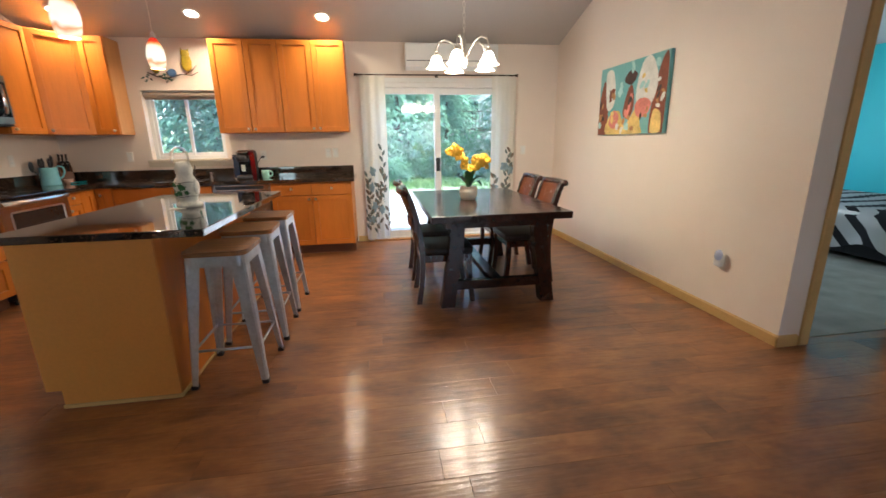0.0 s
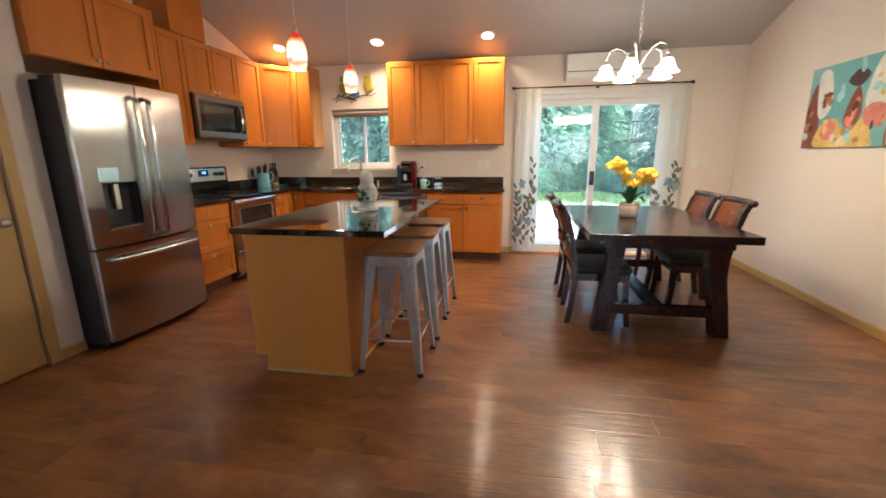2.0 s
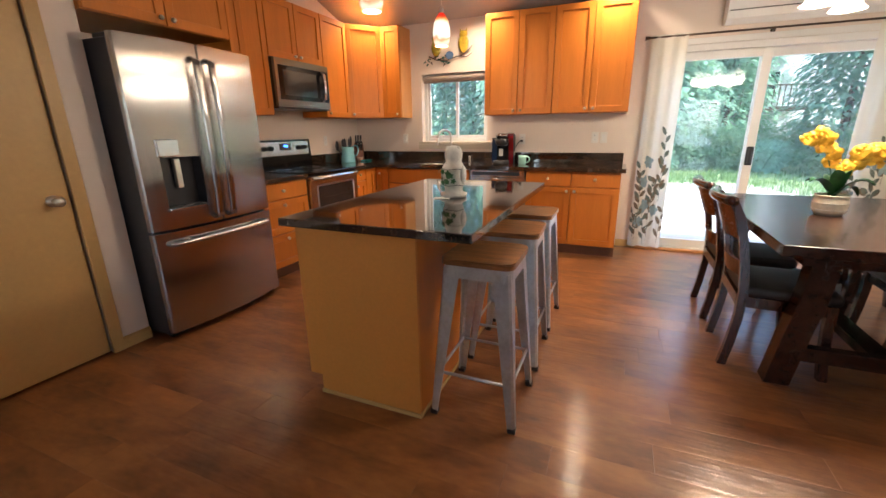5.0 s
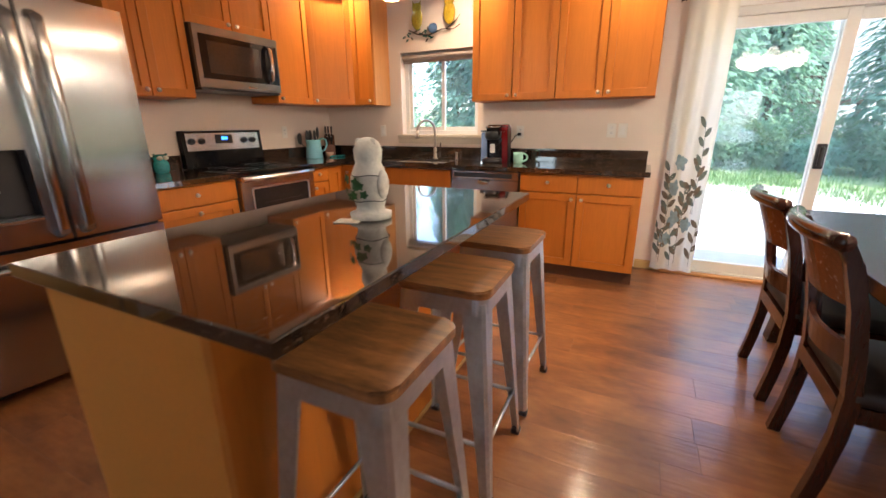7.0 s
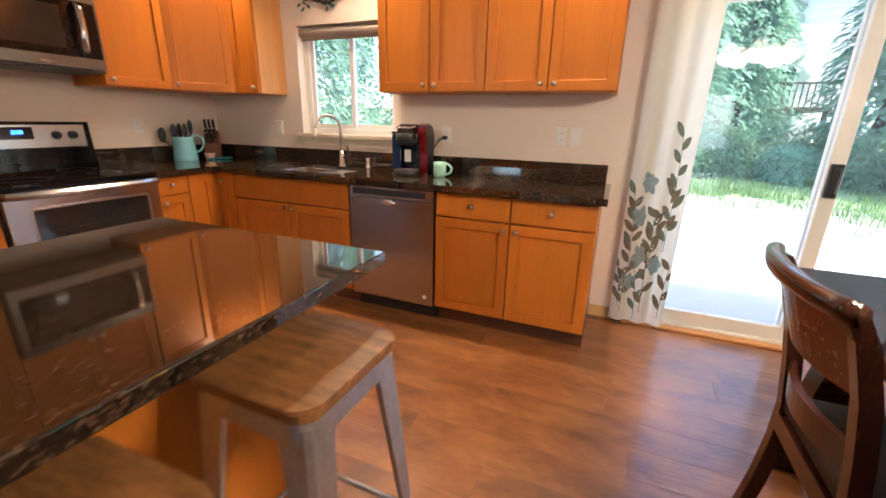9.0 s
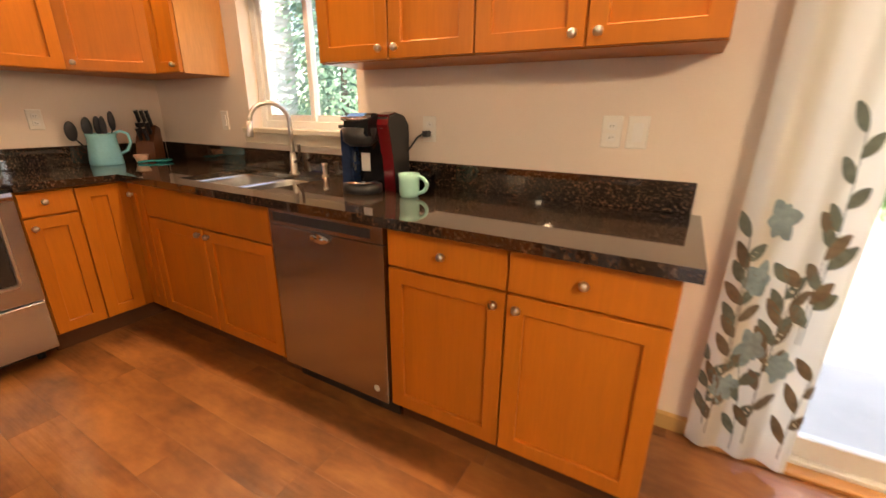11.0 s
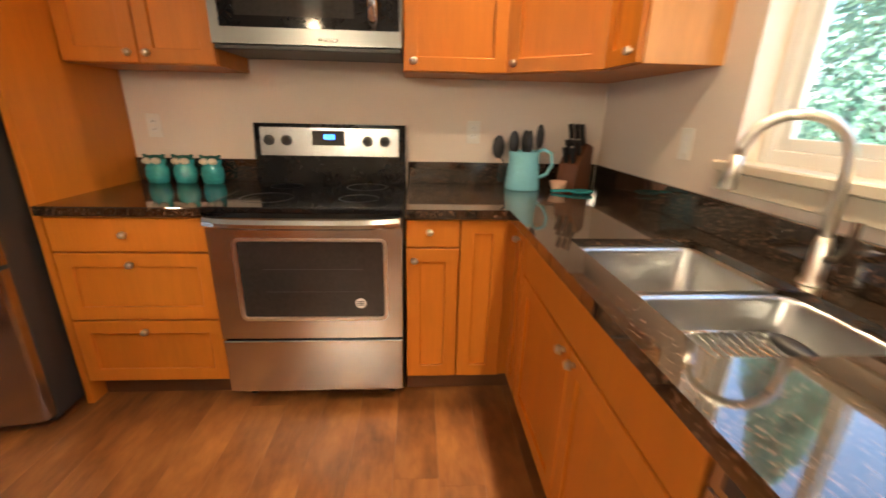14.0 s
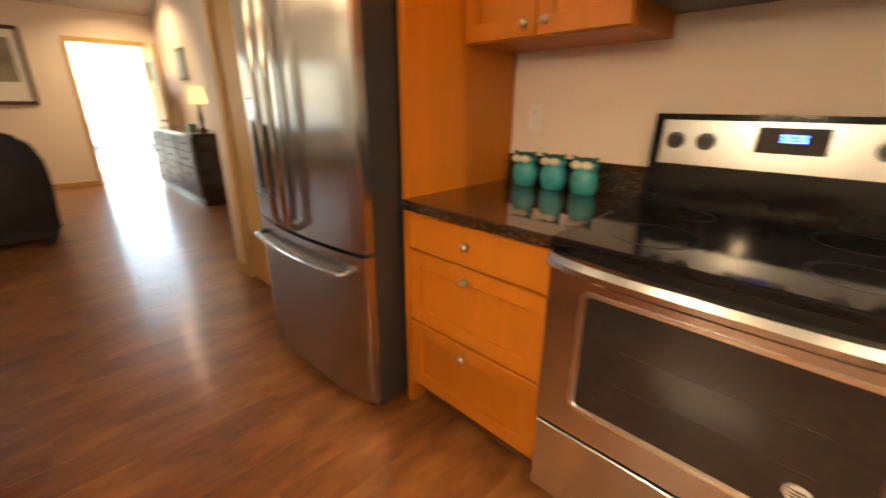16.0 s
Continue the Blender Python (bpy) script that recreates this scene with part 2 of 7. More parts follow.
def leaf_material(name, front, back):
    """Foliage that light partly shines through."""
    m = mat(name, front, 0.95, var=0.4, scale=1.4, fine=9, colour2=back, random_by=0.15, spec=0.1)
    n, l = m.node_tree.nodes, m.node_tree.links
    t = n.new("ShaderNodeBsdfTranslucent")
    t.inputs[0].default_value = (*back, 1)
    mix = n.new("ShaderNodeMixShader")
    mix.inputs[0].default_value = 0.4
    l.new(n["Principled BSDF"].outputs[0], mix.inputs[1])
    l.new(t.outputs[0], mix.inputs[2])
    l.new(mix.outputs[0], n["Material Output"].inputs[0])
    return m


PLATE = mat("almond_white_plastic", (0.80, 0.77, 0.71), 0.35, var=0.02)
DARKWOOD = mat("dark_walnut_dining", (0.032, 0.011, 0.006), 0.22, var=0.22, scale=4, fine=34, stretch=(7, 0.8, 7), coat=0.2, spec=0.4, bump=0.03)
CHAIRWOOD = mat("mahogany_chair", (0.045, 0.014, 0.008), 0.2, var=0.2, scale=4, fine=30, stretch=(6, 6, 0.8), coat=0.45)
LEATHER = mat("dark_brown_seat_leather", (0.020, 0.013, 0.010), 0.55, var=0.25, scale=8, fine=90, bump=0.2)
BACKLEATHER = mat("russet_back_leather", (0.13, 0.038, 0.014), 0.25, var=0.2, scale=5, fine=70, bump=0.1)
BRONZE = mat("dark_bronze", (0.09, 0.065, 0.05), 0.35, 0.8, var=0.1)
TEALGLAZE = mat("teal_glaze", (0.035, 0.33, 0.35), 0.14, var=0.25, scale=14, coat=0.4)
DARKTEAL = mat("dark_teal_glaze", (0.02, 0.12, 0.10), 0.18, var=0.25, scale=14, coat=0.3)
CREAM = mat("cream_glaze", (0.72, 0.66, 0.52), 0.3, var=0.1, scale=14)
AQUA = mat("aqua_enamel", (0.24, 0.58, 0.65), 0.2, var=0.06, scale=9, coat=0.3)
MINT = mat("mint_enamel", (0.36, 0.66, 0.57), 0.18, var=0.04, scale=9, coat=0.4)
STONEWARE = mat("white_stoneware", (0.66, 0.64, 0.58), 0.5, var=0.14, scale=18, bump=0.3)
LEAF = mat("houseplant_leaf", (0.025, 0.11, 0.03), 0.35, var=0.25, scale=12)
PETAL = mat("yellow_petal", (0.80, 0.40, 0.012), 0.55, var=0.16, scale=20, colour2=(0.9, 0.55, 0.03))
REDGLOSS = mat("metallic_red_plastic", (0.20, 0.006, 0.012), 0.16, 0.2, var=0.1, coat=0.6)
CARPET = mat("grey_beige_carpet", (0.24, 0.235, 0.19), 0.95, var=0.2, scale=5, fine=220, bump=0.5)
CHROME = mat("chrome", (0.75, 0.74, 0.72), 0.07, 1.0, var=0.03, rvar=0.02)
# clear panes with a little glare veil mixed in
CLEAR = pane_material("clear_glass", haze=0.03)
TANK = mat("blue_tinted_tank", (0.018, 0.035, 0.085), 0.08, var=0.2, scale=9, coat=0.6)
SMOKED = pane_material("smoky_tumbler", (0.55, 0.5, 0.46), 0.03)
FABRIC_DARK = mat("charcoal_upholstery", (0.035, 0.036, 0.042), 0.9, var=0.2, scale=6, fine=150, bump=0.3)
ESPRESSO = mat("espresso_dresser", (0.028, 0.016, 0.012), 0.18, var=0.15, coat=0.4)
SEAM = mat("dark_seam", (0.01, 0.009, 0.008), 0.8)
WOODTOOL = mat("knife_block_wood", (0.16, 0.055, 0.022), 0.4, var=0.15, stretch=(6, 6, 1))

# ---------------------------------------------------------------- mesh helpers
BASE = {}


def thing(name, place, label, category, group="", kind=""):
    ob = new(name)
    ob.empty_display_size = 0.1
    ob.location = place
    BASE[ob.name] = Vector(place)
    return tagged(ob, label, category, group, kind)


def finish(bm, name, material, smooth):
    me = bpy.data.meshes.new(name)
    bmesh.ops.recalc_face_normals(bm, faces=bm.faces)
    bm.to_mesh(me)
    bm.free()
    for m in material if isinstance(material, (list, tuple)) else [material]:
        me.materials.append(m)
    if smooth:
        me.polygons.foreach_set("use_smooth", [True] * len(me.polygons))
        me.update()
    return me


def part(name, bm, material, parent, label="", smooth=False):
    """Links a bmesh, given in world places, as one mesh under a thing or a part."""
    base = BASE[parent.name]
    bmesh.ops.translate(bm, verts=bm.verts, vec=-base)
    ob = new(name, finish(bm, name, material, smooth))
    ob.parent = parent
    BASE[ob.name] = base
    return tagged(ob, label)


def solid(name, bm, material, label="", category="", group="", kind="", smooth=False, at=None):
    """A thing, or a piece of the setting, of one mesh."""
    at = Vector(at) if at is not None else Vector((0, 0, 0))
    bmesh.ops.translate(bm, verts=bm.verts, vec=-at)
    ob = new(name, finish(bm, name, material, smooth))
    ob.location = at
    BASE[ob.name] = at
    return tagged(ob, label, category, group, kind)


def box(bm, x0, x1, y0, y1, z0, z1, bevel=0.0, seg=1, mi=0, m=None):
    r = bmesh.ops.create_cube(bm, size=1.0)
    vs = r["verts"]
    for v in vs:
        v.co = Vector(((x0 + x1) / 2 + v.co.x * (x1 - x0), (y0 + y1) / 2 + v.co.y * (y1 - y0), (z0 + z1) / 2 + v.co.z * (z1 - z0)))
    fs = list({f for v in vs for f in v.link_faces})
    if bevel:
        es = list({e for v in vs for e in v.link_edges})
        q = bmesh.ops.bevel(bm, geom=es, offset=bevel, segments=seg, profile=0.5, affect="EDGES")
        fs = list(set(f for f in q["faces"]) | {f for f in fs if f.is_valid})
        vs = list({v for f in fs for v in f.verts})
        fs = list({f for v in vs for f in v.link_faces})
    for f in fs:
        f.material_index = mi
    if m is not None:
        bmesh.ops.transform(bm, matrix=m, verts=vs)
    return vs


def ring(bm, centre, axis_u, axis_v, ru, rv, seg):
    return [bm.verts.new(centre + axis_u * (ru * math.cos(2 * math.pi * i / seg)) + axis_v * (rv * math.sin(2 * math.pi * i / seg))) for i in range(seg)]


def bridge(bm, a, b, mi=0):
    n = len(a)
    for i in range(n):
        f = bm.faces.new((a[i], a[(i + 1) % n], b[(i + 1) % n], b[i]))
        f.material_index = mi


def frame_of(d):
    d = Vector(d).normalized()
    u = d.orthogonal().normalized()
    if abs(d.z) > 0.999:
        u = Vector((1, 0, 0))
    return u, d.cross(u)


def cyl(bm, p0, p1, r0, r1=None, seg=16, mi=0):
    p0, p1 = Vector(p0), Vector(p1)
    r1 = r0 if r1 is None else r1
    u, v = frame_of(p1 - p0)
    a, b = ring(bm, p0, u, v, r0, r0, seg), ring(bm, p1, u, v, r1, r1, seg)
    bridge(bm, a, b, mi)
    for loop in (a[::-1], b):
        bm.faces.new(loop).material_index = mi


def tube(bm, pts, r, seg=8, mi=0, caps=True, taper=None):
    pts = [Vector(p) for p in pts]
    u = None
    rings = []
    for i, p in enumerate(pts):
        d = (pts[min(i + 1, len(pts) - 1)] - pts[max(i - 1, 0)]).normalized()
        if u is None:
            u = frame_of(d)[0]
        u = (u - d * u.dot(d)).normalized()
        k = r if taper is None else r + (taper - r) * i / (len(pts) - 1)
        rings.append(ring(bm, p, u, d.cross(u), k, k, seg))
    for a, b in zip(rings, rings[1:]):
        bridge(bm, a, b, mi)
    if caps:
        bm.faces.new(rings[0][::-1]).material_index = mi
        bm.faces.new(rings[-1]).material_index = mi


def lathe(bm, profile, centre=(0, 0, 0), seg=24, mi=0, close=True, sx=1.0, sy=1.0):
    c = Vector(centre)
    rings = [ring(bm, c + Vector((0, 0, z)), Vector((1, 0, 0)), Vector((0, 1, 0)), max(r, 1e-4) * sx, max(r, 1e-4) * sy, seg) for r, z in profile]
    for a, b in zip(rings, rings[1:]):
        bridge(bm, a, b, mi)
    if close:
        bm.faces.new(rings[0][::-1]).material_index = mi
        bm.faces.new(rings[-1]).material_index = mi


def ball(bm, c, rx, ry, rz, seg=14, rows=9, mi=0):
    prof = [(math.sin(math.pi * (i + 0.15) / (rows + 0.3)), -math.cos(math.pi * (i + 0.15) / (rows + 0.3))) for i in range(rows + 1)]
    c = Vector(c)
    rings = [ring(bm, c + Vector((0, 0, z * rz)), Vector((1, 0, 0)), Vector((0, 1, 0)), r * rx, r * ry, seg) for r, z in prof]
    for a, b in zip(rings, rings[1:]):
        bridge(bm, a, b, mi)
    bm.faces.new(rings[0][::-1]).material_index = mi
    bm.faces.new(rings[-1]).material_index = mi


def prism(bm, poly, axis, a, b, mi=0):
    """A flat outline drawn out along an axis; poly in the two other axes, in order."""
    def at(p, k):
        return {"x": (k, p[0], p[1]), "y": (p[0], k, p[1]), "z": (p[0], p[1], k)}[axis]
    lo, hi = [bm.verts.new(at(p, a)) for p in poly], [bm.verts.new(at(p, b)) for p in poly]
    bridge(bm, lo, hi, mi)
    bm.faces.new(lo[::-1]).material_index = mi
    bm.faces.new(hi).material_index = mi


def B(*args, **kw):
    bm = bmesh.new()
    box(bm, *args, **kw)
    return bm


def arc(c, r, a0, a1, n, plane="xz"):
    out = []
    for i in range(n + 1):
        a = radians(a0 + (a1 - a0) * i / n)
        p, q = r * math.cos(a), r * math.sin(a)
        out.append((c[0] + p, c[1], c[2] + q) if plane == "xz" else (c[0], c[1] + p, c[2] + q) if plane == "yz" else (c[0] + p, c[1] + q, c[2]))
    return out


# ---------------------------------------------------------------- the shell
YB, XL, XR = 6.82, -3.81, 2.345
RIDGE, EAVE, SLOPE = 1.9, 2.52, 1 / 3.0
YS = -3.0


def zc(y):
    return EAVE + (YB - y) * SLOPE if y > RIDGE else EAVE + (YB - RIDGE) * SLOPE - (RIDGE - y) * SLOPE


def structure(name, bm, material, label="", category="wall"):
    return solid(name, bm, material, label, category, kind="structure")


WIN = (-2.82, -1.96, 1.15, 1.95)
SLD = (-0.215, 1.615, 0.0, 2.05)
bm = bmesh.new()
top = EAVE + 0.02
box(bm, -3.96, WIN[0], YB, 6.97, 0, top)
box(bm, WIN[0], WIN[1], YB, 6.97, 0, WIN[2])
box(bm, WIN[0], WIN[1], YB, 6.97, WIN[3], top)
box(bm, WIN[1], SLD[0], YB, 6.97, 0, top)
box(bm, SLD[0], SLD[1], YB, 6.97, SLD[3], top)
box(bm, SLD[1], XR + 0.12, YB, 6.97, 0, top)
structure("wall_north", bm, WALL, "beige painted kitchen wall with window and patio door")
bm = bmesh.new()
prism(bm, [(3.4, 0), (YB, 0), (YB, zc(YB)), (3.4, zc(3.4))], "x", XL - 0.15, XL)
structure("wall_west", bm, WALL, "beige painted wall behind the range")
bm = bmesh.new()
prism(bm, [(3.235, 0), (YB, 0), (YB, zc(YB)), (3.235, zc(3.235))], "x", XR, XR + 0.12)
structure("wall_east", bm, WALL, "beige painted dining wall under a sloped ceiling")
# pantry closet
PX = -3.23
bm = bmesh.new()
prism(bm, [(3.178, 0), (3.4, 0), (3.4, zc(3.4)), (2.2, zc(2.2)), (2.2, 0), (2.478, 0), (2.478, 2.06), (3.178, 2.06)], "x", PX - 0.11, PX)
structure("wall_pantry", bm, WALL, "beige painted pantry wall")
bm = bmesh.new()
prism(bm, [(-4.15, 0), (PX - 0.11, 0), (PX - 0.11, 3.9), (-4.15, 3.9)], "y", 2.2, 2.3)
structure("wall_pantry_side", bm, WALL, "beige painted side of the pantry")
bm = bmesh.new()
prism(bm, [(-4.15, 0), (PX - 0.11, 0), (PX - 0.11, 3.6), (-4.15, 3.6)], "y", 3.3, 3.4)
structure("wall_pantry_back", bm, WALL, "beige painted wall between pantry and fridge")
# living room
bm = bmesh.new()
prism(bm, [(YS, 0), (3.3, 0), (3.3, zc(3.3)), (RIDGE, zc(RIDGE)), (YS, zc(YS))], "x", -4.30, -4.15)
structure("wall_living_west", bm, WALL, "beige painted living room wall")
DOORX = (-3.93, -3.05)
LWIN = (-0.2, 2.2, 0.7, 2.1)
bm = bmesh.new()
box(bm, -4.30, DOORX[0], YS - 0.15, YS, 0, 2.56)
box(bm, DOORX[0], DOORX[1], YS - 0.15, YS, 2.08, 2.56)
box(bm, DOORX[1], LWIN[0], YS - 0.15, YS, 0, 2.56)
box(bm, LWIN[0], LWIN[1], YS - 0.15, YS, 0, LWIN[2])
box(bm, LWIN[0], LWIN[1], YS - 0.15, YS, LWIN[3], 2.56)
box(bm, LWIN[1], 4.35, YS - 0.15, YS, 0, 2.56)
structure("wall_south", bm, WALL, "beige painted living room wall with front door")
bm = bmesh.new()
prism(bm, [(YS, 0), (3.235, 0), (3.235, zc(3.235)), (RIDGE, zc(RIDGE)), (YS, zc(YS))], "x", 4.2, 4.35)
structure("wall_living_east", bm, WALL, "beige painted living room wall")
# wall with the bedroom doorway
BD = (2.56, 3.37, 2.05)
ztop = zc(3.3)
bm = bmesh.new()
box(bm, XR + 0.12, BD[0], 3.235, 3.355, 0, ztop)
box(bm, BD[0], BD[1], 3.235, 3.355, BD[2], ztop)
box(bm, BD[1], 6.5, 3.235, 3.355, 0, ztop)
structure("wall_bedroom_door", bm, WALL, "beige painted wall with the bedroom doorway")
# bedroom
# opening added out of view so that daylight reaches the bedroom
BWIN_ADDED = (2.9, 5.6, 0.6, 2.2)
bm = bmesh.new()
box(bm, XR + 0.12, BWIN_ADDED[0], 6.82, 6.97, 0, 2.5)
box(bm, BWIN_ADDED[0], BWIN_ADDED[1], 6.82, 6.97, 0, BWIN_ADDED[2])
box(bm, BWIN_ADDED[0], BWIN_ADDED[1], 6.82, 6.97, BWIN_ADDED[3], 2.5)
box(bm, BWIN_ADDED[1], 6.55, 6.82, 6.97, 0, 2.5)
structure("wall_bedroom_north", bm, TEAL, "teal painted bedroom wall")
structure("wall_bedroom_east", B(6.4, 6.55, 3.355, 6.82, 0, 2.5), TEAL, "teal painted bedroom wall")
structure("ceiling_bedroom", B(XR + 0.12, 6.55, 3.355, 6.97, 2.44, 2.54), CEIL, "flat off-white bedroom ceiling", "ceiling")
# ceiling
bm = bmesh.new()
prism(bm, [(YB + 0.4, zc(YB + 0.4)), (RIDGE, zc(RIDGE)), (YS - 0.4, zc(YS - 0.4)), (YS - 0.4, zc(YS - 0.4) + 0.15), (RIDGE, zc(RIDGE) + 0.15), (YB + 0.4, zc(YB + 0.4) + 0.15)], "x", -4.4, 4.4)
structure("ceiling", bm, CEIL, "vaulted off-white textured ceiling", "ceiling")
# sub-floor and carpet
structure("floor_base", B(-4.3, 4.35, YS - 0.15, 6.97, -0.12, -0.014), SEAM, "dark underlay under the boards", "floor")
structure("carpet", B(XR + 0.12, 6.55, 3.30, 6.97, -0.10, 0.006), CARPET, "grey beige bedroom carpet", "carpet")


def base_run(bm, x0, x1, y0, y1, side):
    """A skirting board against one side of a run, with a chamfered top."""
    h, t = 0.075, 0.014
    if side == "x":
        prism(bm, [(x0, 0), (x0 + t * (1 if x1 > x0 else -1), 0), (x0 + t * (1 if x1 > x0 else -1), h - 0.01), (x0, h)], "y", y0, y1)
    else:
        prism(bm, [(y0, 0), (y0 + t * (1 if y1 > y0 else -1), 0), (y0 + t * (1 if y1 > y0 else -1), h - 0.01), (y0, h)], "x", x0, x1)


for nm, a in (("baseboard", (XR, XR - 1, 3.225, YB, "x")), ("baseboard", (XR - 0.014, BD[0] - 0.08, 3.235, 3.0, "y")), ("baseboard", (-0.42, SLD[0] - 0.0, YB, 6, "y")),
              ("baseboard", (SLD[1], XR - 0.014, YB, 6, "y")), ("baseboard", (PX, 0, 3.234, 3.4, "x")), ("baseboard", (PX, 0, 2.2, 2.422, "x")),
              ("baseboard", (DOORX[1] + 0.08, 4.2, YS, 0, "y")), ("baseboard", (-4.15, 0, YS, 2.2, "x"))):
    bm = bmesh.new()
    base_run(bm, *a)
    solid(nm, bm, TAN, "tan painted wooden baseboard", "baseboard", kind="structure")


def casing(name, axis, plane, out, a0, a1, h, label):
    """Flat door casing round an opening, w wide and t proud."""
    w, t = 0.065, 0.018
    lo, hi = sorted((plane, plane + out * t))
    bm = bmesh.new()
    for q in ((a0 - w, a0, 0, h), (a1, a1 + w, 0, h), (a0 - w, a1 + w, h, h + w)):
        if axis == "x":
            box(bm, lo, hi, q[0], q[1], q[2], q[3], 0.003)
        else:
            box(bm, q[0], q[1], lo, hi, q[2], q[3], 0.003)
    return solid(name, bm, TAN, label, "trim", kind="structure")


casing("trim", "y", 3.235, -1, BD[0], BD[1], BD[2], "tan door casing of the bedroom doorway")
bm = bmesh.new()
box(bm, BD[0] - 0.002, BD[0] + 0.016, 3.233, 3.357, 0, BD[2])
box(bm, BD[1] - 0.016, BD[1] + 0.002, 3.233, 3.357, 0, BD[2])
box(bm, BD[0], BD[1], 3.233, 3.357, BD[2] - 0.016, BD[2] + 0.002)
solid("trim", bm, TAN, "tan wooden jamb of the bedroom doorway", "trim", kind="structure")
casing("trim", "x", PX, 1, 2.488, 3.168, 2.05, "tan door casing of the pantry")
casing("trim", "y", YS, 1, DOORX[0], DOORX[1], 2.08, "tan casing of the front door")

# pantry door with its knob
pd = thing("door_1", (PX, 2.488, 0), "closed flat tan pantry door with satin knob", "door", kind="structure")
part("door_leaf", B(PX - 0.05, PX - 0.012, 2.492, 3.164, 0.012, 2.046, 0.002), TAN, pd)
bm = bmesh.new()
cyl(bm, (PX - 0.012, 3.086, 0.955), (PX - 0.002, 3.086, 0.955), 0.032, seg=20)
cyl(bm, (PX - 0.004, 3.086, 0.955), (PX + 0.035, 3.086, 0.955), 0.012)
ball(bm, (PX + 0.05, 3.086, 0.955), 0.026, 0.028, 0.028)
part("door_knob", bm, NICKEL, pd, "satin nickel knob", True)
for z in (0.25, 1.05, 1.8):
    part("hinge", B(PX - 0.012, PX - 0.004, 2.468, 2.508, z, z + 0.09, 0.002), NICKEL, pd)

# front door, standing wide inside the room
fd = thing("door_2", (DOORX[0], YS, 0), "tan front door standing wide open with a small window", "door", kind="structure")
bm = bmesh.new()
X0, X1 = DOORX[0] - 0.02, DOORX[0] + 0.024
for q in ((-2.97, -2.86, 0.01, 2.05), (-2.24, -2.12, 0.01, 2.05), (-2.86, -2.24, 0.01, 1.45), (-2.86, -2.24, 1.85, 2.05)):
    box(bm, X0, X1, q[0], q[1], q[2], q[3], 0.002)
part("door_leaf", bm, TAN, fd)
part("pane", B(X0 + 0.018, X0 + 0.024, -2.86, -2.24, 1.45, 1.85), CLEAR, fd, "small clear door window")
bm = bmesh.new()
cyl(bm, (X1, -2.18, 0.98), (X1 + 0.05, -2.18, 0.98), 0.014)
tube(bm, [(X1 + 0.05, -2.18, 0.98), (X1 + 0.05, -2.29, 0.98)], 0.01)
part("door_handle", bm, BRONZE, fd, "", True)

# ---------------------------------------------------------------- window over the sink
wd = thing("window_1", (-2.39, YB, 1.15), "white vinyl sliding window with a raised shade", "window", kind="structure")
x0, x1, z0, z1 = WIN
bm = bmesh.new()
for q in ((x0, x0 + 0.045, z0, z1), (x1 - 0.045, x1, z0, z1), (x0 + 0.045, x1 - 0.045, z0, z0 + 0.045), (x0 + 0.045, x1 - 0.045, z1 - 0.045, z1)):
    box(bm, q[0], q[1], 6.90, 6.965, q[2], q[3], 0.003)
part("window_frame", bm, WHITE, wd)
xm = -2.385
for nm, a, b, y in (("sash", x0 + 0.045, xm + 0.02, 6.915), ("sash", xm - 0.02, x1 - 0.045, 6.94)):
    bm = bmesh.new()
    w = 0.035
    for q in ((a, a + w, z0 + 0.045, z1 - 0.045), (b - w, b, z0 + 0.045, z1 - 0.045), (a + w, b - w, z0 + 0.045, z0 + 0.045 + w), (a + w, b - w, z1 - 0.045 - w, z1 - 0.045)):
        box(bm, q[0], q[1], y, y + 0.022, q[2], q[3], 0.002)
    s = part(nm, bm, WHITE, wd)
    p = part("pane", B(a + w, b - w, y + 0.009, y + 0.013, z0 + 0.08, z1 - 0.08), CLEAR, s)
    p.visible_shadow = False
part("apron", B(x0 - 0.05, x1 + 0.05, YB - 0.016, YB - 0.0005, z0 - 0.088, z0 - 0.0285, 0.003), VINYL, wd, "cream painted apron")
part("window_sill", B(x0 - 0.05, x1 + 0.05, YB - 0.03, 6.90, z0 - 0.028, z0 + 0.004, 0.005), VINYL, wd, "cream painted sill")
bm = bmesh.new()
cyl(bm, (x0 + 0.01, 6.865, z1 - 0.045), (x1 - 0.01, 6.865, z1 - 0.045), 0.032, seg=14)
box(bm, x0 + 0.012, x1 - 0.012, 6.862, 6.866, z1 - 0.10, z1 - 0.05)
part("roller_shade", bm, mat("taupe_shade", (0.36, 0.30, 0.25), 0.8, var=0.08), wd, "rolled taupe shade")

# ---------------------------------------------------------------- sliding patio door
sd = thing("door_3", (0.7, YB, 0), "white vinyl sliding patio door, closed", "patio door", kind="structure")
x0, x1, z0, z1 = SLD
bm = bmesh.new()
for q in ((x0, x0 + 0.05, 0.0, z1), (x1 - 0.05, x1, 0.0, z1), (x0 + 0.05, x1 - 0.05, z1 - 0.06, z1), (x0 + 0.05, x1 - 0.05, 0.0, 0.035)):
    box(bm, q[0], q[1], YB + 0.005, 6.965, q[2], q[3], 0.003)
part("door_frame", bm, WHITE, sd)
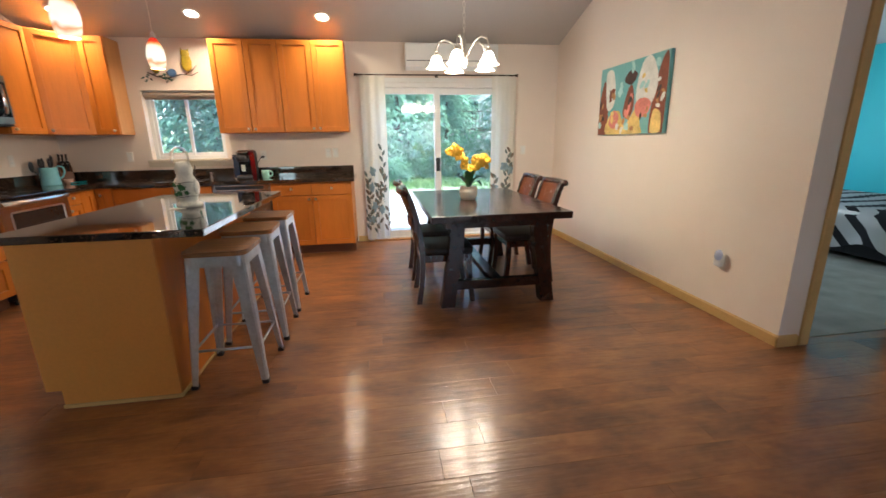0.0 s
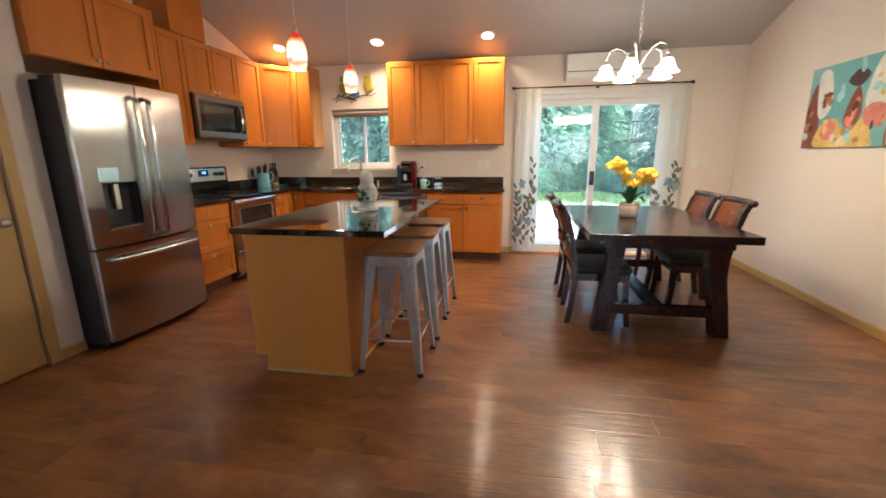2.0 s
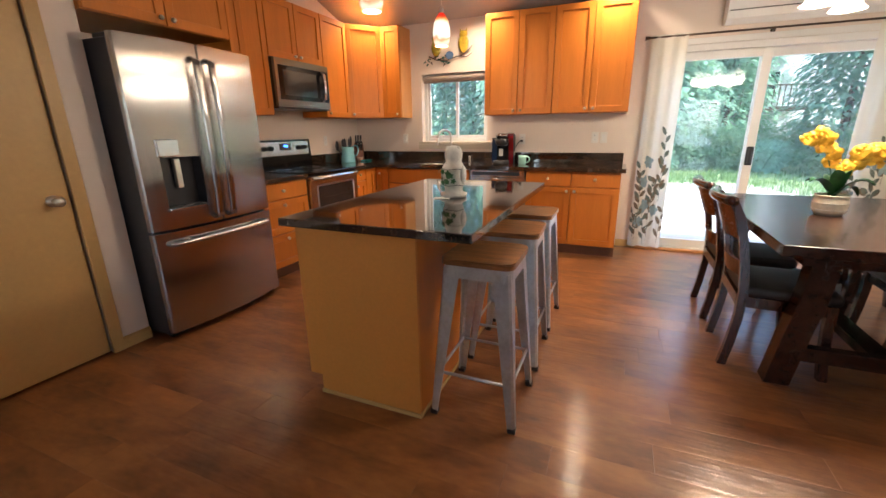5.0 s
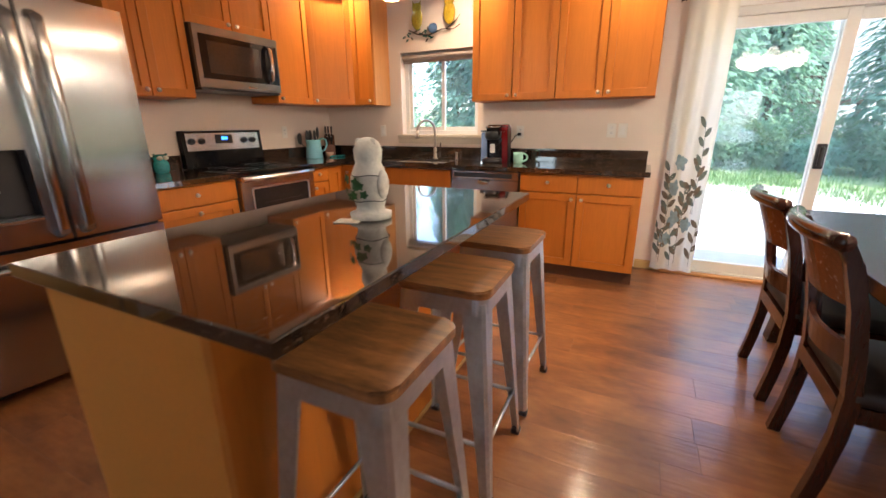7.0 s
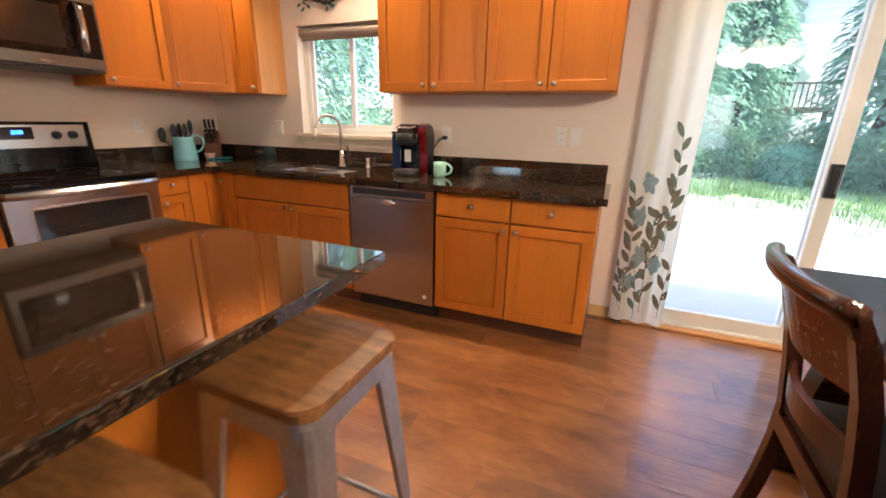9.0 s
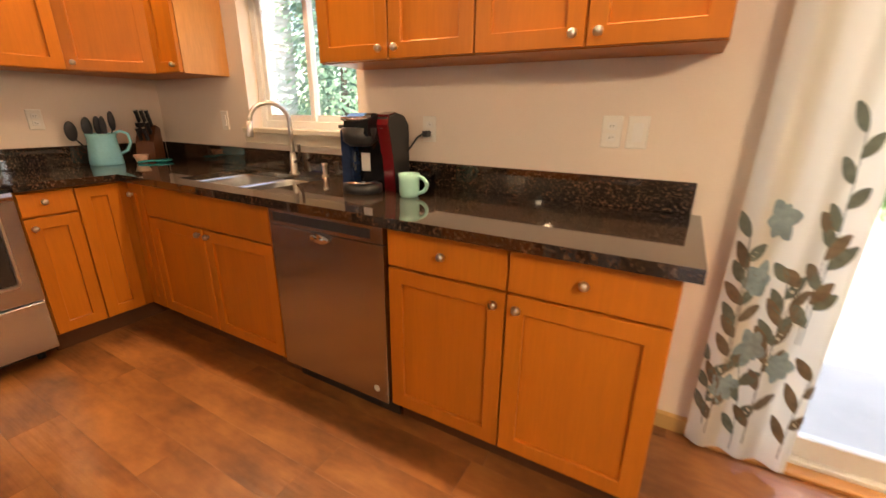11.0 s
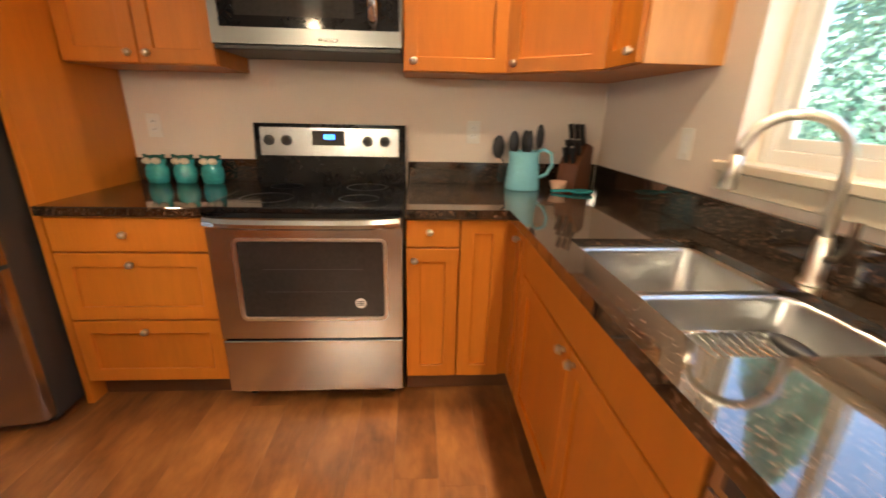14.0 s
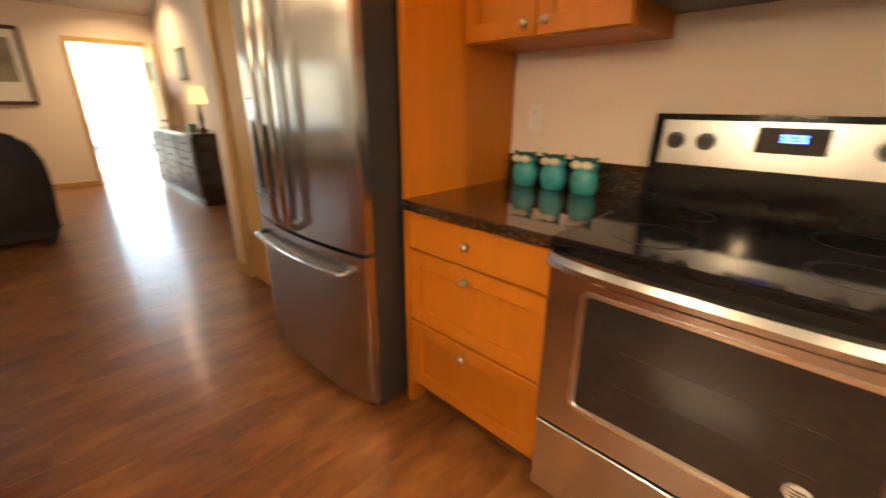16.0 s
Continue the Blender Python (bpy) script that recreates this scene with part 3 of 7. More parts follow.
for a, b, y in ((x0 + 0.05, 0.745, 6.85), (0.665, x1 - 0.05, 6.905)):
    bm = bmesh.new()
    w, zb, zt = 0.075, 0.036, z1 - 0.062
    for q in ((a, a + w, zb, zt), (b - w, b, zb, zt), (a + w, b - w, zb, zb + 0.085), (a + w, b - w, zt - w, zt)):
        box(bm, q[0], q[1], y, y + 0.04, q[2], q[3], 0.004)
    s = part("door_panel", bm, WHITE, sd)
    p = part("pane", B(a + w, b - w, y + 0.017, y + 0.023, zb + 0.085, zt - w), CLEAR, s)
    p.visible_shadow = False
bm = bmesh.new()
box(bm, 0.675, 0.735, 6.825, 6.85, 0.92, 1.10, 0.008, 2)
box(bm, 0.69, 0.72, 6.805, 6.83, 0.94, 1.08, 0.006)
part("latch_handle", bm, SATIN_BLACK, sd, "black latch handle")
part("threshold", B(x0, x1, YB - 0.055, YB + 0.004, 0.0, 0.022, 0.006), MAPLE_IN, sd, "wooden threshold strip")
bm = bmesh.new()
for q in ((x0 - 0.055, x0, 0, z1), (x1, x1 + 0.055, 0, z1), (x0 - 0.055, x1 + 0.055, z1, z1 + 0.055)):
    box(bm, q[0], q[1], YB - 0.014, YB, q[2], q[3], 0.003)
part("casing", bm, WHITE, sd)
# living room window, and the unseen one added to light the bedroom
for nm, (a, b, c, d), y in (("window_2", LWIN, YS - 0.09), ("window_3", BWIN_ADDED, 6.88)):
    w2 = thing(nm, ((a + b) / 2, y, c), "white vinyl window out of view", "window", kind="structure")
    bm = bmesh.new()
    for q in ((a, a + 0.05, c, d), (b - 0.05, b, c, d), (a + 0.05, b - 0.05, c, c + 0.05), (a + 0.05, b - 0.05, d - 0.05, d), ((a + b) / 2 - 0.03, (a + b) / 2 + 0.03, c + 0.05, d - 0.05)):
        box(bm, q[0], q[1], y - 0.03, y + 0.03, q[2], q[3], 0.003)
    part("window_frame", bm, WHITE, w2)
    for u, v in ((a + 0.05, (a + b) / 2 - 0.03), ((a + b) / 2 + 0.03, b - 0.05)):
        p = part("pane", B(u, v, y - 0.003, y + 0.003, c + 0.05, d - 0.05), CLEAR, w2)
        p.visible_shadow = False

# ---------------------------------------------------------------- cabinets
def facing(origin, way):
    """Local x along the front, -y out of it, z up."""
    return Matrix.Translation(origin) @ pose(0, 0, 0, 0, 0, way)


def knob(parent, m, u, z, out=0.021):
    bm = bmesh.new()
    a, b, c, d = (m @ Vector((u, -out - k, z)) for k in (0.0, 0.010, 0.013, 0.026))
    cyl(bm, a, b, 0.0085, 0.006, 12)
    cyl(bm, b, c, 0.007, 0.014, 14)
    cyl(bm, c, d, 0.0155, 0.011, 14)
    return part("knob", bm, NICKEL, parent, "satin nickel knob", True)


def rect_frame(bm, u0, u1, z0, z1, w, y0, y1, b):
    """A mitred frame in one piece with eased front edges."""
    def loop(i, y):
        return [bm.verts.new((u, y, z)) for u, z in ((u0 + i, z0 + i), (u1 - i, z0 + i), (u1 - i, z1 - i), (u0 + i, z1 - i))]
    ls = [loop(0, y1), loop(0, y0 + b), loop(b, y0), loop(w - b, y0), loop(w, y0 + b), loop(w, y1)]
    for a, c in zip(ls, ls[1:] + ls[:1]):
        bridge(bm, a, c)


def holed_slab(bm, outer, inner, x0, x1):
    """A slab across y and z with a window cut through it, in one piece."""
    def loop(q, x):
        return [bm.verts.new((x, y, z)) for y, z in ((q[0], q[2]), (q[1], q[2]), (q[1], q[3]), (q[0], q[3]))]
    ls = [loop(outer, x0), loop(outer, x1), loop(inner, x1), loop(inner, x0)]
    for a, c in zip(ls, ls[1:] + ls[:1]):
        bridge(bm, a, c)


def front(parent, m, u0, u1, z0, z1, style, name, knob_at=None):
    """A shaker or slab front; sits proud of the cabinet box by 19 mm."""
    g, t = 0.0034, 0.021
    u0, u1, z0, z1 = u0 + g, u1 - g, z0 + g, z1 - g
    bm = bmesh.new()
    if style == "slab":
        box(bm, u0, u1, -t, -0.001, z0, z1, 0.003)
    else:
        w = 0.058
        rect_frame(bm, u0, u1, z0, z1, w, -t, -0.001, 0.0022)
    bmesh.ops.transform(bm, matrix=m, verts=bm.verts)
    p = part(name, bm, MAPLE, parent)
    if style != "slab":
        bm = bmesh.new()
        box(bm, u0 + w + 0.0005, u1 - w - 0.0005, -t + 0.0125, -0.002, z0 + w + 0.0005, z1 - w - 0.0005)
        bmesh.ops.transform(bm, matrix=m, verts=bm.verts)
        part("panel", bm, MAPLE, p)
    if knob_at:
        knob(p, m, *knob_at)
    return p


def cabinet(name, origin, way, w, d, z0, z1, fronts, label, group, toe=False, pale_side=None):
    m = facing(origin, way)
    c = thing(name, tuple(origin), label, "cabinet", group)
    bm = bmesh.new()
    box(bm, 0, w, 0, d, z0, z1, 0.001)
    bmesh.ops.transform(bm, matrix=m, verts=bm.verts)
    part("body", bm, MAPLE, c)
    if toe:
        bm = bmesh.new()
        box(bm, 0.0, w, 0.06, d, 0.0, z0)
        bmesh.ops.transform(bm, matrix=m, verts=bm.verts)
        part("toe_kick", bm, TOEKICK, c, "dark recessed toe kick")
    if pale_side:
        bm = bmesh.new()
        box(bm, *pale_side)
        bmesh.ops.transform(bm, matrix=m, verts=bm.verts)
        part("side_panel", bm, MAPLE_IN, c, "paler veneer side panel")
    for f in fronts:
        front(c, m, *f)
    return c


BZ0, BZ1 = 0.112, 0.875
FX, FY = XL + 0.612, YB - 0.562
GB, GU = "base cabinets", "wall cabinets"
# west run: local x runs along +y, fronts face +x
W = 90
cabinet("base_cabinet", (FX, 4.372, 0), W, 0.613, 0.608, BZ0, BZ1,
        [(0, 0.613, 0.722, 0.868, "slab", "drawer_front", (0.295, 0.798)), (0, 0.613, 0.418, 0.720, "shaker", "drawer_front", (0.295, 0.672)), (0, 0.613, 0.116, 0.416, "shaker", "drawer_front", (0.295, 0.368))],
        "honey maple three-drawer base cabinet beside the range", GB, True)
cabinet("base_cabinet", (FX, 5.775, 0), W, 0.225, 0.608, BZ0, BZ1,
        [(0, 0.225, 0.745, 0.868, "slab", "drawer_front", (0.098, 0.815)), (0, 0.225, 0.116, 0.743, "shaker", "door", (0.035, 0.69))],
        "narrow honey maple base cabinet with one drawer and door", GB, True)
# corner unit with folded doors on both faces
cc = thing("corner_base_cabinet", (-3.5, 6.5, 0), "honey maple corner base cabinet with angled-in doors", "cabinet", GB)
part("body", B(XL + 0.002, FX, 6.002, YB - 0.002, BZ0, BZ1), MAPLE, cc)
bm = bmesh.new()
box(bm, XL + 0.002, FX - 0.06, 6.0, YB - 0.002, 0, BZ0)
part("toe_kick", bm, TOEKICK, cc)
front(cc, facing((FX, 6.0, 0), W), 0, 0.2, 0.116, 0.868, "shaker", "door")
front(cc, facing((-3.175, FY, 0), 0), 0, 0.155, 0.116, 0.868, "shaker", "door", (0.045, 0.80))
part("filler", B(FX, -3.02, FY, YB - 0.002, BZ0, BZ1), MAPLE, cc)
# north run: fronts face -y
cabinet("sink_base_cabinet", (-3.015, FY, 0), 0, 1.028, 0.56, BZ0, BZ1 - 0.20,
        [(0, 1.028, 0.690, 0.868, "slab", "false_front"), (0, 0.514, 0.116, 0.688, "shaker", "door", (0.476, 0.655)), (0.514, 1.028, 0.116, 0.688, "shaker", "door", (0.552, 0.655))],
        "honey maple sink base cabinet with two doors", GB, True)
cabinet("base_cabinet", (-1.358, FY, 0), 0, 0.926, 0.56, BZ0, BZ1,
        [(0, 0.463, 0.722, 0.868, "slab", "drawer_front", (0.231, 0.80)), (0.463, 0.926, 0.722, 0.868, "slab", "drawer_front", (0.692, 0.80)),
         (0, 0.463, 0.116, 0.720, "shaker", "door", (0.425, 0.675)), (0.463, 0.926, 0.116, 0.720, "shaker", "door", (0.501, 0.675))],
        "honey maple base cabinet with two drawers over two doors", GB, True)

# wall cabinets
UZ0, UZ1 = 1.446, 2.468
UX, UY = XL + 0.325, YB - 0.272
cabinet("wall_cabinet", (UX, 4.372, 0), W, 0.618, 0.32, UZ0, UZ1,
        [(0, 0.309, UZ0, UZ1, "shaker", "door", (0.272, UZ0 + 0.042)), (0.309, 0.618, UZ0, UZ1, "shaker", "door", (0.346, UZ0 + 0.042))],
        "honey maple two-door wall cabinet beside the microwave", GU)
cabinet("wall_cabinet", (UX, 4.992, 0), W, 0.765, 0.32, 1.955, UZ1,
        [(0, 0.3825, 1.955, UZ1, "shaker", "door", (0.345, 1.995)), (0.3825, 0.765, 1.955, UZ1, "shaker", "door", (0.42, 1.995))],
        "short honey maple cabinet above the microwave", GU)
cabinet("wall_cabinet", (UX, 5.759, 0), W, 0.45, 0.32, UZ0, UZ1,
        [(0, 0.45, UZ0, UZ1, "shaker", "door", (0.045, UZ0 + 0.042))],
        "single-door honey maple wall cabinet", GU)
dc = thing("corner_wall_cabinet", (-3.6, 6.6, UZ0), "honey maple diagonal corner wall cabinet", "cabinet", GU)
bm = bmesh.new()
prism(bm, [(XL + 0.002, 6.211), (UX, 6.211), (-3.215, UY), (-3.215, YB - 0.002), (XL + 0.002, YB - 0.002)], "z", UZ0, UZ1)
part("body", bm, MAPLE, dc)
dd = Vector((-3.215 - UX, UY - 6.211, 0))
front(dc, Matrix.Translation((UX, 6.211, 0)) @ pose(0, 0, 0, 0, 0, math.degrees(math.atan2(dd.y, dd.x))), 0.004, dd.length - 0.004, UZ0, UZ1, "shaker", "door", (0.045, UZ0 + 0.042))
cabinet("wall_cabinet", (-3.213, UY, 0), 0, 0.25, 0.27, UZ0, UZ1,
        [(0, 0.25, UZ0, UZ1, "shaker", "door", (0.205, UZ0 + 0.042))],
        "narrow honey maple wall cabinet beside the window", GU, False, (0.250, 0.254, 0.0, 0.27, UZ0 + 0.001, UZ1 - 0.001))
for xx, w in ((-1.912, 0.735), (-1.176, 0.745)):
    h = w / 2
    cabinet("wall_cabinet", (xx, UY, 0), 0, w, 0.27, UZ0, UZ1,
            [(0, h, UZ0, UZ1, "shaker", "door", (h - 0.038, UZ0 + 0.042)), (h, w, UZ0, UZ1, "shaker", "door", (h + 0.038, UZ0 + 0.042))],
            "honey maple two-door wall cabinet over the coffee maker" if xx < -1.5 else "honey maple two-door wall cabinet next to the patio door", GU)
# boxed vent chase above the microwave cabinet
bm = bmesh.new()
prism(bm, [(4.85, UZ1 + 0.002), (5.30, UZ1 + 0.002), (5.30, zc(5.30)), (4.85, zc(4.85))], "x", XL, UX + 0.03)
solid("vent_chase", bm, MAPLE, "honey maple boxed vent chase reaching the ceiling", "vent chase")
# over the fridge
cabinet("fridge_top_cabinet", (FX, 3.405, 0), W, 0.93, 0.608, 1.942, UZ1,
        [(0, 0.465, 1.942, UZ1, "shaker", "door", (0.425, 1.985)), (0.465, 0.93, 1.942, UZ1, "shaker", "door", (0.505, 1.985))],
        "deep honey maple cabinet above the refrigerator", GU)
solid("fridge_side_panel", B(XL + 0.002, FX + 0.018, 4.338, 4.368, 0.0, UZ1, 0.001), MAPLE, "tall honey maple panel beside the refrigerator", "panel")

# ---------------------------------------------------------------- worktop
CT0, CT1 = 0.876, 0.914
CX, CY = -3.148, 6.195
SK = (-2.76, -2.10, 6.30, 6.70)
bm = bmesh.new()
box(bm, XL + 0.001, CX, 4.370, 4.987, CT0, CT1, 0.004, 2)
part_counter = solid("countertop", bm, GRANITE, "polished brown-black granite countertop beside the range", "countertop")
bm = bmesh.new()
gx, gy = [XL + 0.001, CX, SK[0], SK[1], -0.394], [5.770, CY, SK[2], SK[3], YB - 0.001]
grid = {(i, j): bm.verts.new((x, y, CT1)) for i, x in enumerate(gx) for j, y in enumerate(gy)}
cells = [bm.faces.new((grid[i, j], grid[i + 1, j], grid[i + 1, j + 1], grid[i, j + 1])) for i in range(4) for j in range(4) if not (j == 0 and i > 0) and not (i == 2 and j == 2)]
low = bmesh.ops.extrude_face_region(bm, geom=cells)
bmesh.ops.translate(bm, verts=[v for v in low["geom"] if isinstance(v, bmesh.types.BMVert)], vec=(0, 0, CT0 - CT1))
bmesh.ops.delete(bm, geom=[v for v in bm.verts if not v.link_faces], context="VERTS")
solid("countertop", bm, GRANITE, "polished brown-black granite worktop around the sink", "countertop")
bs = thing("backsplash", (-2.0, YB, CT1), "low polished dark granite backsplash strip", "backsplash", kind="structure")
for q in ((XL + 0.021, -0.426, YB - 0.02, YB - 0.0005), (XL + 0.0005, XL + 0.02, 5.77, YB - 0.0205), (XL + 0.0005, XL + 0.02, 4.370, 4.987)):
    part("granite_strip", B(q[0], q[1], q[2], q[3], CT1 + 0.0005, 1.03, 0.002), GRANITE, bs)

# sink
sk = thing("sink", (-2.43, 6.5, 0.9), "double-bowl stainless undermount sink", "sink")


def bowl(x0, x1, y0, y1, zt, zb, r=0.05):
    bm = bmesh.new()
    def loop(ins, z, rr):
        pts = []
        for cx, cy, a in ((x1 - ins - rr, y1 - ins - rr, 0), (x0 + ins + rr, y1 - ins - rr, 90), (x0 + ins + rr, y0 + ins + rr, 180), (x1 - ins - rr, y0 + ins + rr, 270)):
            for k in range(6):
                t = radians(a + 18 * k)
                pts.append(bm.verts.new((cx + rr * math.cos(t), cy + rr * math.sin(t), z)))
        return pts
    ls = [loop(-0.018, zt, r + 0.018), loop(0.0, zt, r), loop(0.004, zt - 0.01, r), loop(0.012, zb + 0.03, r), loop(0.035, zb, r)]
    for a, b in zip(ls, ls[1:]):
        bridge(bm, a, b)
    bm.faces.new(ls[-1])
    return bm


part("bowl", bowl(-2.745, -2.415, 6.31, 6.695, 0.888, 0.70), SINKSTEEL, sk, "", True)
part("bowl", bowl(-2.385, -2.115, 6.31, 6.695, 0.888, 0.72), SINKSTEEL, sk, "", True)
for x in (-2.58, -2.25):
    bm = bmesh.new()
    lathe(bm, [(0.0, 0.0), (0.035, 0.0), (0.043, 0.003), (0.043, -0.004)], (x, 6.50, 0.706 if x < -2.4 else 0.726), 18)
    part("drain", bm, CHROME, sk, "", True)
rk = thing("dish_rack", (-2.25, 6.5, 0.73), "stainless wire grid in the small sink bowl", "sink rack")
bm = bmesh.new()
for y in (6.375, 6.635):
    tube(bm, [(-2.352, y, 0.815), (-2.145, y, 0.815)], 0.0042, 6)
for x in (-2.352, -2.145):
    tube(bm, [(x, 6.375, 0.815), (x, 6.635, 0.815)], 0.0042, 6)
part("rim", bm, CHROME, rk, "", True)
for i in range(11):
    y = 6.398 + i * 0.0215
    bm = bmesh.new()
    tube(bm, [(-2.354, y, 0.812), (-2.30, y, 0.806), (-2.20, y, 0.806), (-2.143, y, 0.812)], 0.003, 6)
    part("wire", bm, CHROME, rk, "", True)
for x in (-2.345, -2.152):
    for y in (6.385, 6.625):
        bm = bmesh.new()
        cyl(bm, (x, y, 0.7205), (x, y, 0.813), 0.004, seg=6)
        part("leg", bm, CHROME, rk)
sb = thing("scrub_brush", (-2.24, 6.615, 0.82), "black oval scrub brush with a white tab on the sink grid", "brush")
bm = bmesh.new()
ball(bm, (-2.25, 6.60, 0.833), 0.062, 0.026, 0.0145, 18, 7)
part("head", bm, SATIN_BLACK, sb, "", True)
part("tab", B(-2.205, -2.180, 6.592, 6.610, 0.838, 0.846, 0.002), PLATE, sb, "small white tab")

# tap
fc = thing("faucet", (-2.40, 6.755, CT1), "brushed nickel gooseneck kitchen faucet with side lever", "faucet")
bm = bmesh.new()
lathe(bm, [(0.0, 0), (0.028, 0), (0.028, 0.006), (0.02, 0.012), (0.018, 0.10), (0.014, 0.115), (0.0, 0.116)], (-2.40, 6.755, CT1), 18)
part("base", bm, NICKEL, fc, "", True)
bm = bmesh.new()
dx, dy = -0.55, -0.835
pts = [(-2.40, 6.755, CT1 + 0.11), (-2.40, 6.755, CT1 + 0.28)]
for i in range(1, 13):
    a = math.pi * i / 12
    q = 0.10 * (1 - math.cos(a))
    pts.append((-2.40 + dx * q, 6.755 + dy * q, CT1 + 0.28 + 0.10 * math.sin(a)))
tube(bm, pts, 0.0125, 12)
part("spout", bm, NICKEL, fc, "", True)
bm = bmesh.new()
e = Vector(pts[-1])
cyl(bm, e + Vector((0, 0, 0.005)), e + Vector((dx * 0.01, dy * 0.01, -0.075)), 0.015, 0.019, 14)
part("spray_head", bm, NICKEL, fc, "", True)
bm = bmesh.new()
tube(bm, [(-2.40, 6.755, CT1 + 0.06), (-2.355, 6.748, CT1 + 0.075), (-2.335, 6.745, CT1 + 0.10), (-2.332, 6.744, CT1 + 0.165)], 0.008, 10)
part("lever", bm, BRONZE, fc, "dark lever grip", True)
bm = bmesh.new()
lathe(bm, [(0.0, 0), (0.019, 0), (0.019, 0.008), (0.012, 0.012), (0.012, 0.055), (0.015, 0.058), (0.015, 0.072), (0.0, 0.074)], (-2.16, 6.755, CT1), 14)
solid("soap_dispenser", bm, NICKEL, "small brushed nickel soap pump on the counter", "soap dispenser", smooth=True)

# ---------------------------------------------------------------- range
rg = thing("range", (-3.45, 5.378, 0), "stainless freestanding electric range with black glass top", "range")
R0, R1 = 4.992, 5.764
part("body", B(XL + 0.03, -3.185, R0, R1, 0.05, 0.895, 0.003), SATIN_BLACK, rg)
part("cooktop", B(XL + 0.06, -3.135, R0 + 0.001, R1 - 0.001, 0.895, 0.920, 0.006, 2), BLACK, rg, "glossy black glass cooktop")
for x, y, r in ((-3.62, 5.18, 0.075), (-3.62, 5.57, 0.10), (-3.33, 5.18, 0.11), (-3.33, 5.57, 0.085)):
    bm = bmesh.new()
    lathe(bm, [(r - 0.003, 0.0), (r, 0.0), (r, 0.0006), (r - 0.003, 0.0006)], (x, y, 0.9203), 32, close=False)
    part("burner_ring", bm, SATIN_BLACK, rg)
bm = bmesh.new()
prism(bm, [(XL + 0.012, 0.92), (XL + 0.075, 0.92), (XL + 0.055, 1.215), (XL + 0.012, 1.215)], "y", R0 + 0.004, R1 - 0.004)
pn = part("backguard", bm, BLACK, rg, "black backguard")
bm = bmesh.new()
prism(bm, [(XL + 0.0645, 1.058), (XL + 0.070, 1.058), (XL + 0.061, 1.196), (XL + 0.0555, 1.196)], "y", R0 + 0.035, R1 - 0.04)
ctl = part("control_panel", bm, STEEL_H, rg, "stainless control panel")
bm = bmesh.new()
prism(bm, [(XL + 0.066, 1.11), (XL + 0.0685, 1.11), (XL + 0.0638, 1.182), (XL + 0.0613, 1.182)], "y", 5.285, 5.448)
part("display", bm, OVENGLASS, rg)
DISPLAY = glow("blue_clock_digits", (0.03, 0.16, 1.0), 3.0)


def digit_bars(parent, y, z, x):
    """A small lit clock, one bar per segment group."""
    bm = bmesh.new()
    for k in range(4):
        yy = y + k * 0.013 + (0.004 if k > 1 else 0)
        for q in ((yy, yy + 0.008, z + 0.018, z + 0.0205), (yy, yy + 0.008, z + 0.009, z + 0.0115), (yy, yy + 0.008, z, z + 0.0025), (yy + 0.006, yy + 0.008, z, z + 0.02)):
            box(bm, x, x + 0.0012, *q)
    part("clock_digits", bm, DISPLAY, parent, "blue lit clock digits")


digit_bars(rg, 5.345, 1.142, XL + 0.0672)
for y in (5.07, 5.157, 5.565, 5.654):
    bm = bmesh.new()
    cyl(bm, (XL + 0.064, y, 1.132), (XL + 0.072, y, 1.133), 0.026, seg=20)
    cyl(bm, (XL + 0.072, y, 1.133), (XL + 0.094, y, 1.134), 0.021, 0.017, 20)
    box(bm, XL + 0.088, XL + 0.100, y - 0.004, y + 0.004, 1.115, 1.153, 0.001)
    part("control_knob", bm, SATIN_BLACK, rg, "black control knob")
# oven door with a set-in window
DX = -3.142
bm = bmesh.new()
WY0, WY1, WZ0, WZ1 = 5.098, 5.690, 0.440, 0.786
holed_slab(bm, (R0 + 0.004, R1 - 0.004, 0.345, 0.845), (WY0, WY1, WZ0, WZ1), -3.184, DX)
od = part("oven_door", bm, STEEL_H, rg, "brushed stainless oven door")
bm = bmesh.new()
rings = []
for out, rad, x in ((0.009, 0.028, DX - 0.002), (0.008, 0.027, DX + 0.004), (-0.002, 0.018, DX + 0.004), (-0.008, 0.012, DX - 0.006)):
    loop_ = []
    for cy, cz, a0 in ((WY1 + out - rad, WZ1 + out - rad, 0), (WY0 - out + rad, WZ1 + out - rad, 90), (WY0 - out + rad, WZ0 - out + rad, 180), (WY1 + out - rad, WZ0 - out + rad, 270)):
        for k in range(6):
            a = math.radians(a0 + 18 * k)
            loop_.append(bm.verts.new((x, cy + rad * math.cos(a), cz + rad * math.sin(a))))
    rings.append(loop_)
for a, b in zip(rings, rings[1:] + rings[:1]):
    bridge(bm, a, b)
part("window_trim", bm, NICKEL, od, "bright window trim")
part("oven_window", B(-3.175, DX - 0.004, WY0, WY1, WZ0, WZ1), OVENGLASS, od, "dark glass oven window")
for z in (0.560, 0.66):
    part("oven_rack_line", B(DX - 0.0045, DX - 0.0036, WY0 + 0.10, WY1 - 0.09, z, z + 0.002), FRIDGE_SIDE, od, "faint oven rack behind the glass")
bm = bmesh.new()
cyl(bm, (DX - 0.004, 5.585, 0.508), (DX - 0.0028, 5.585, 0.508), 0.023, seg=24)
st = part("round_sticker", bm, PLATE, od, "round white sticker with grey bars")
bm = bmesh.new()
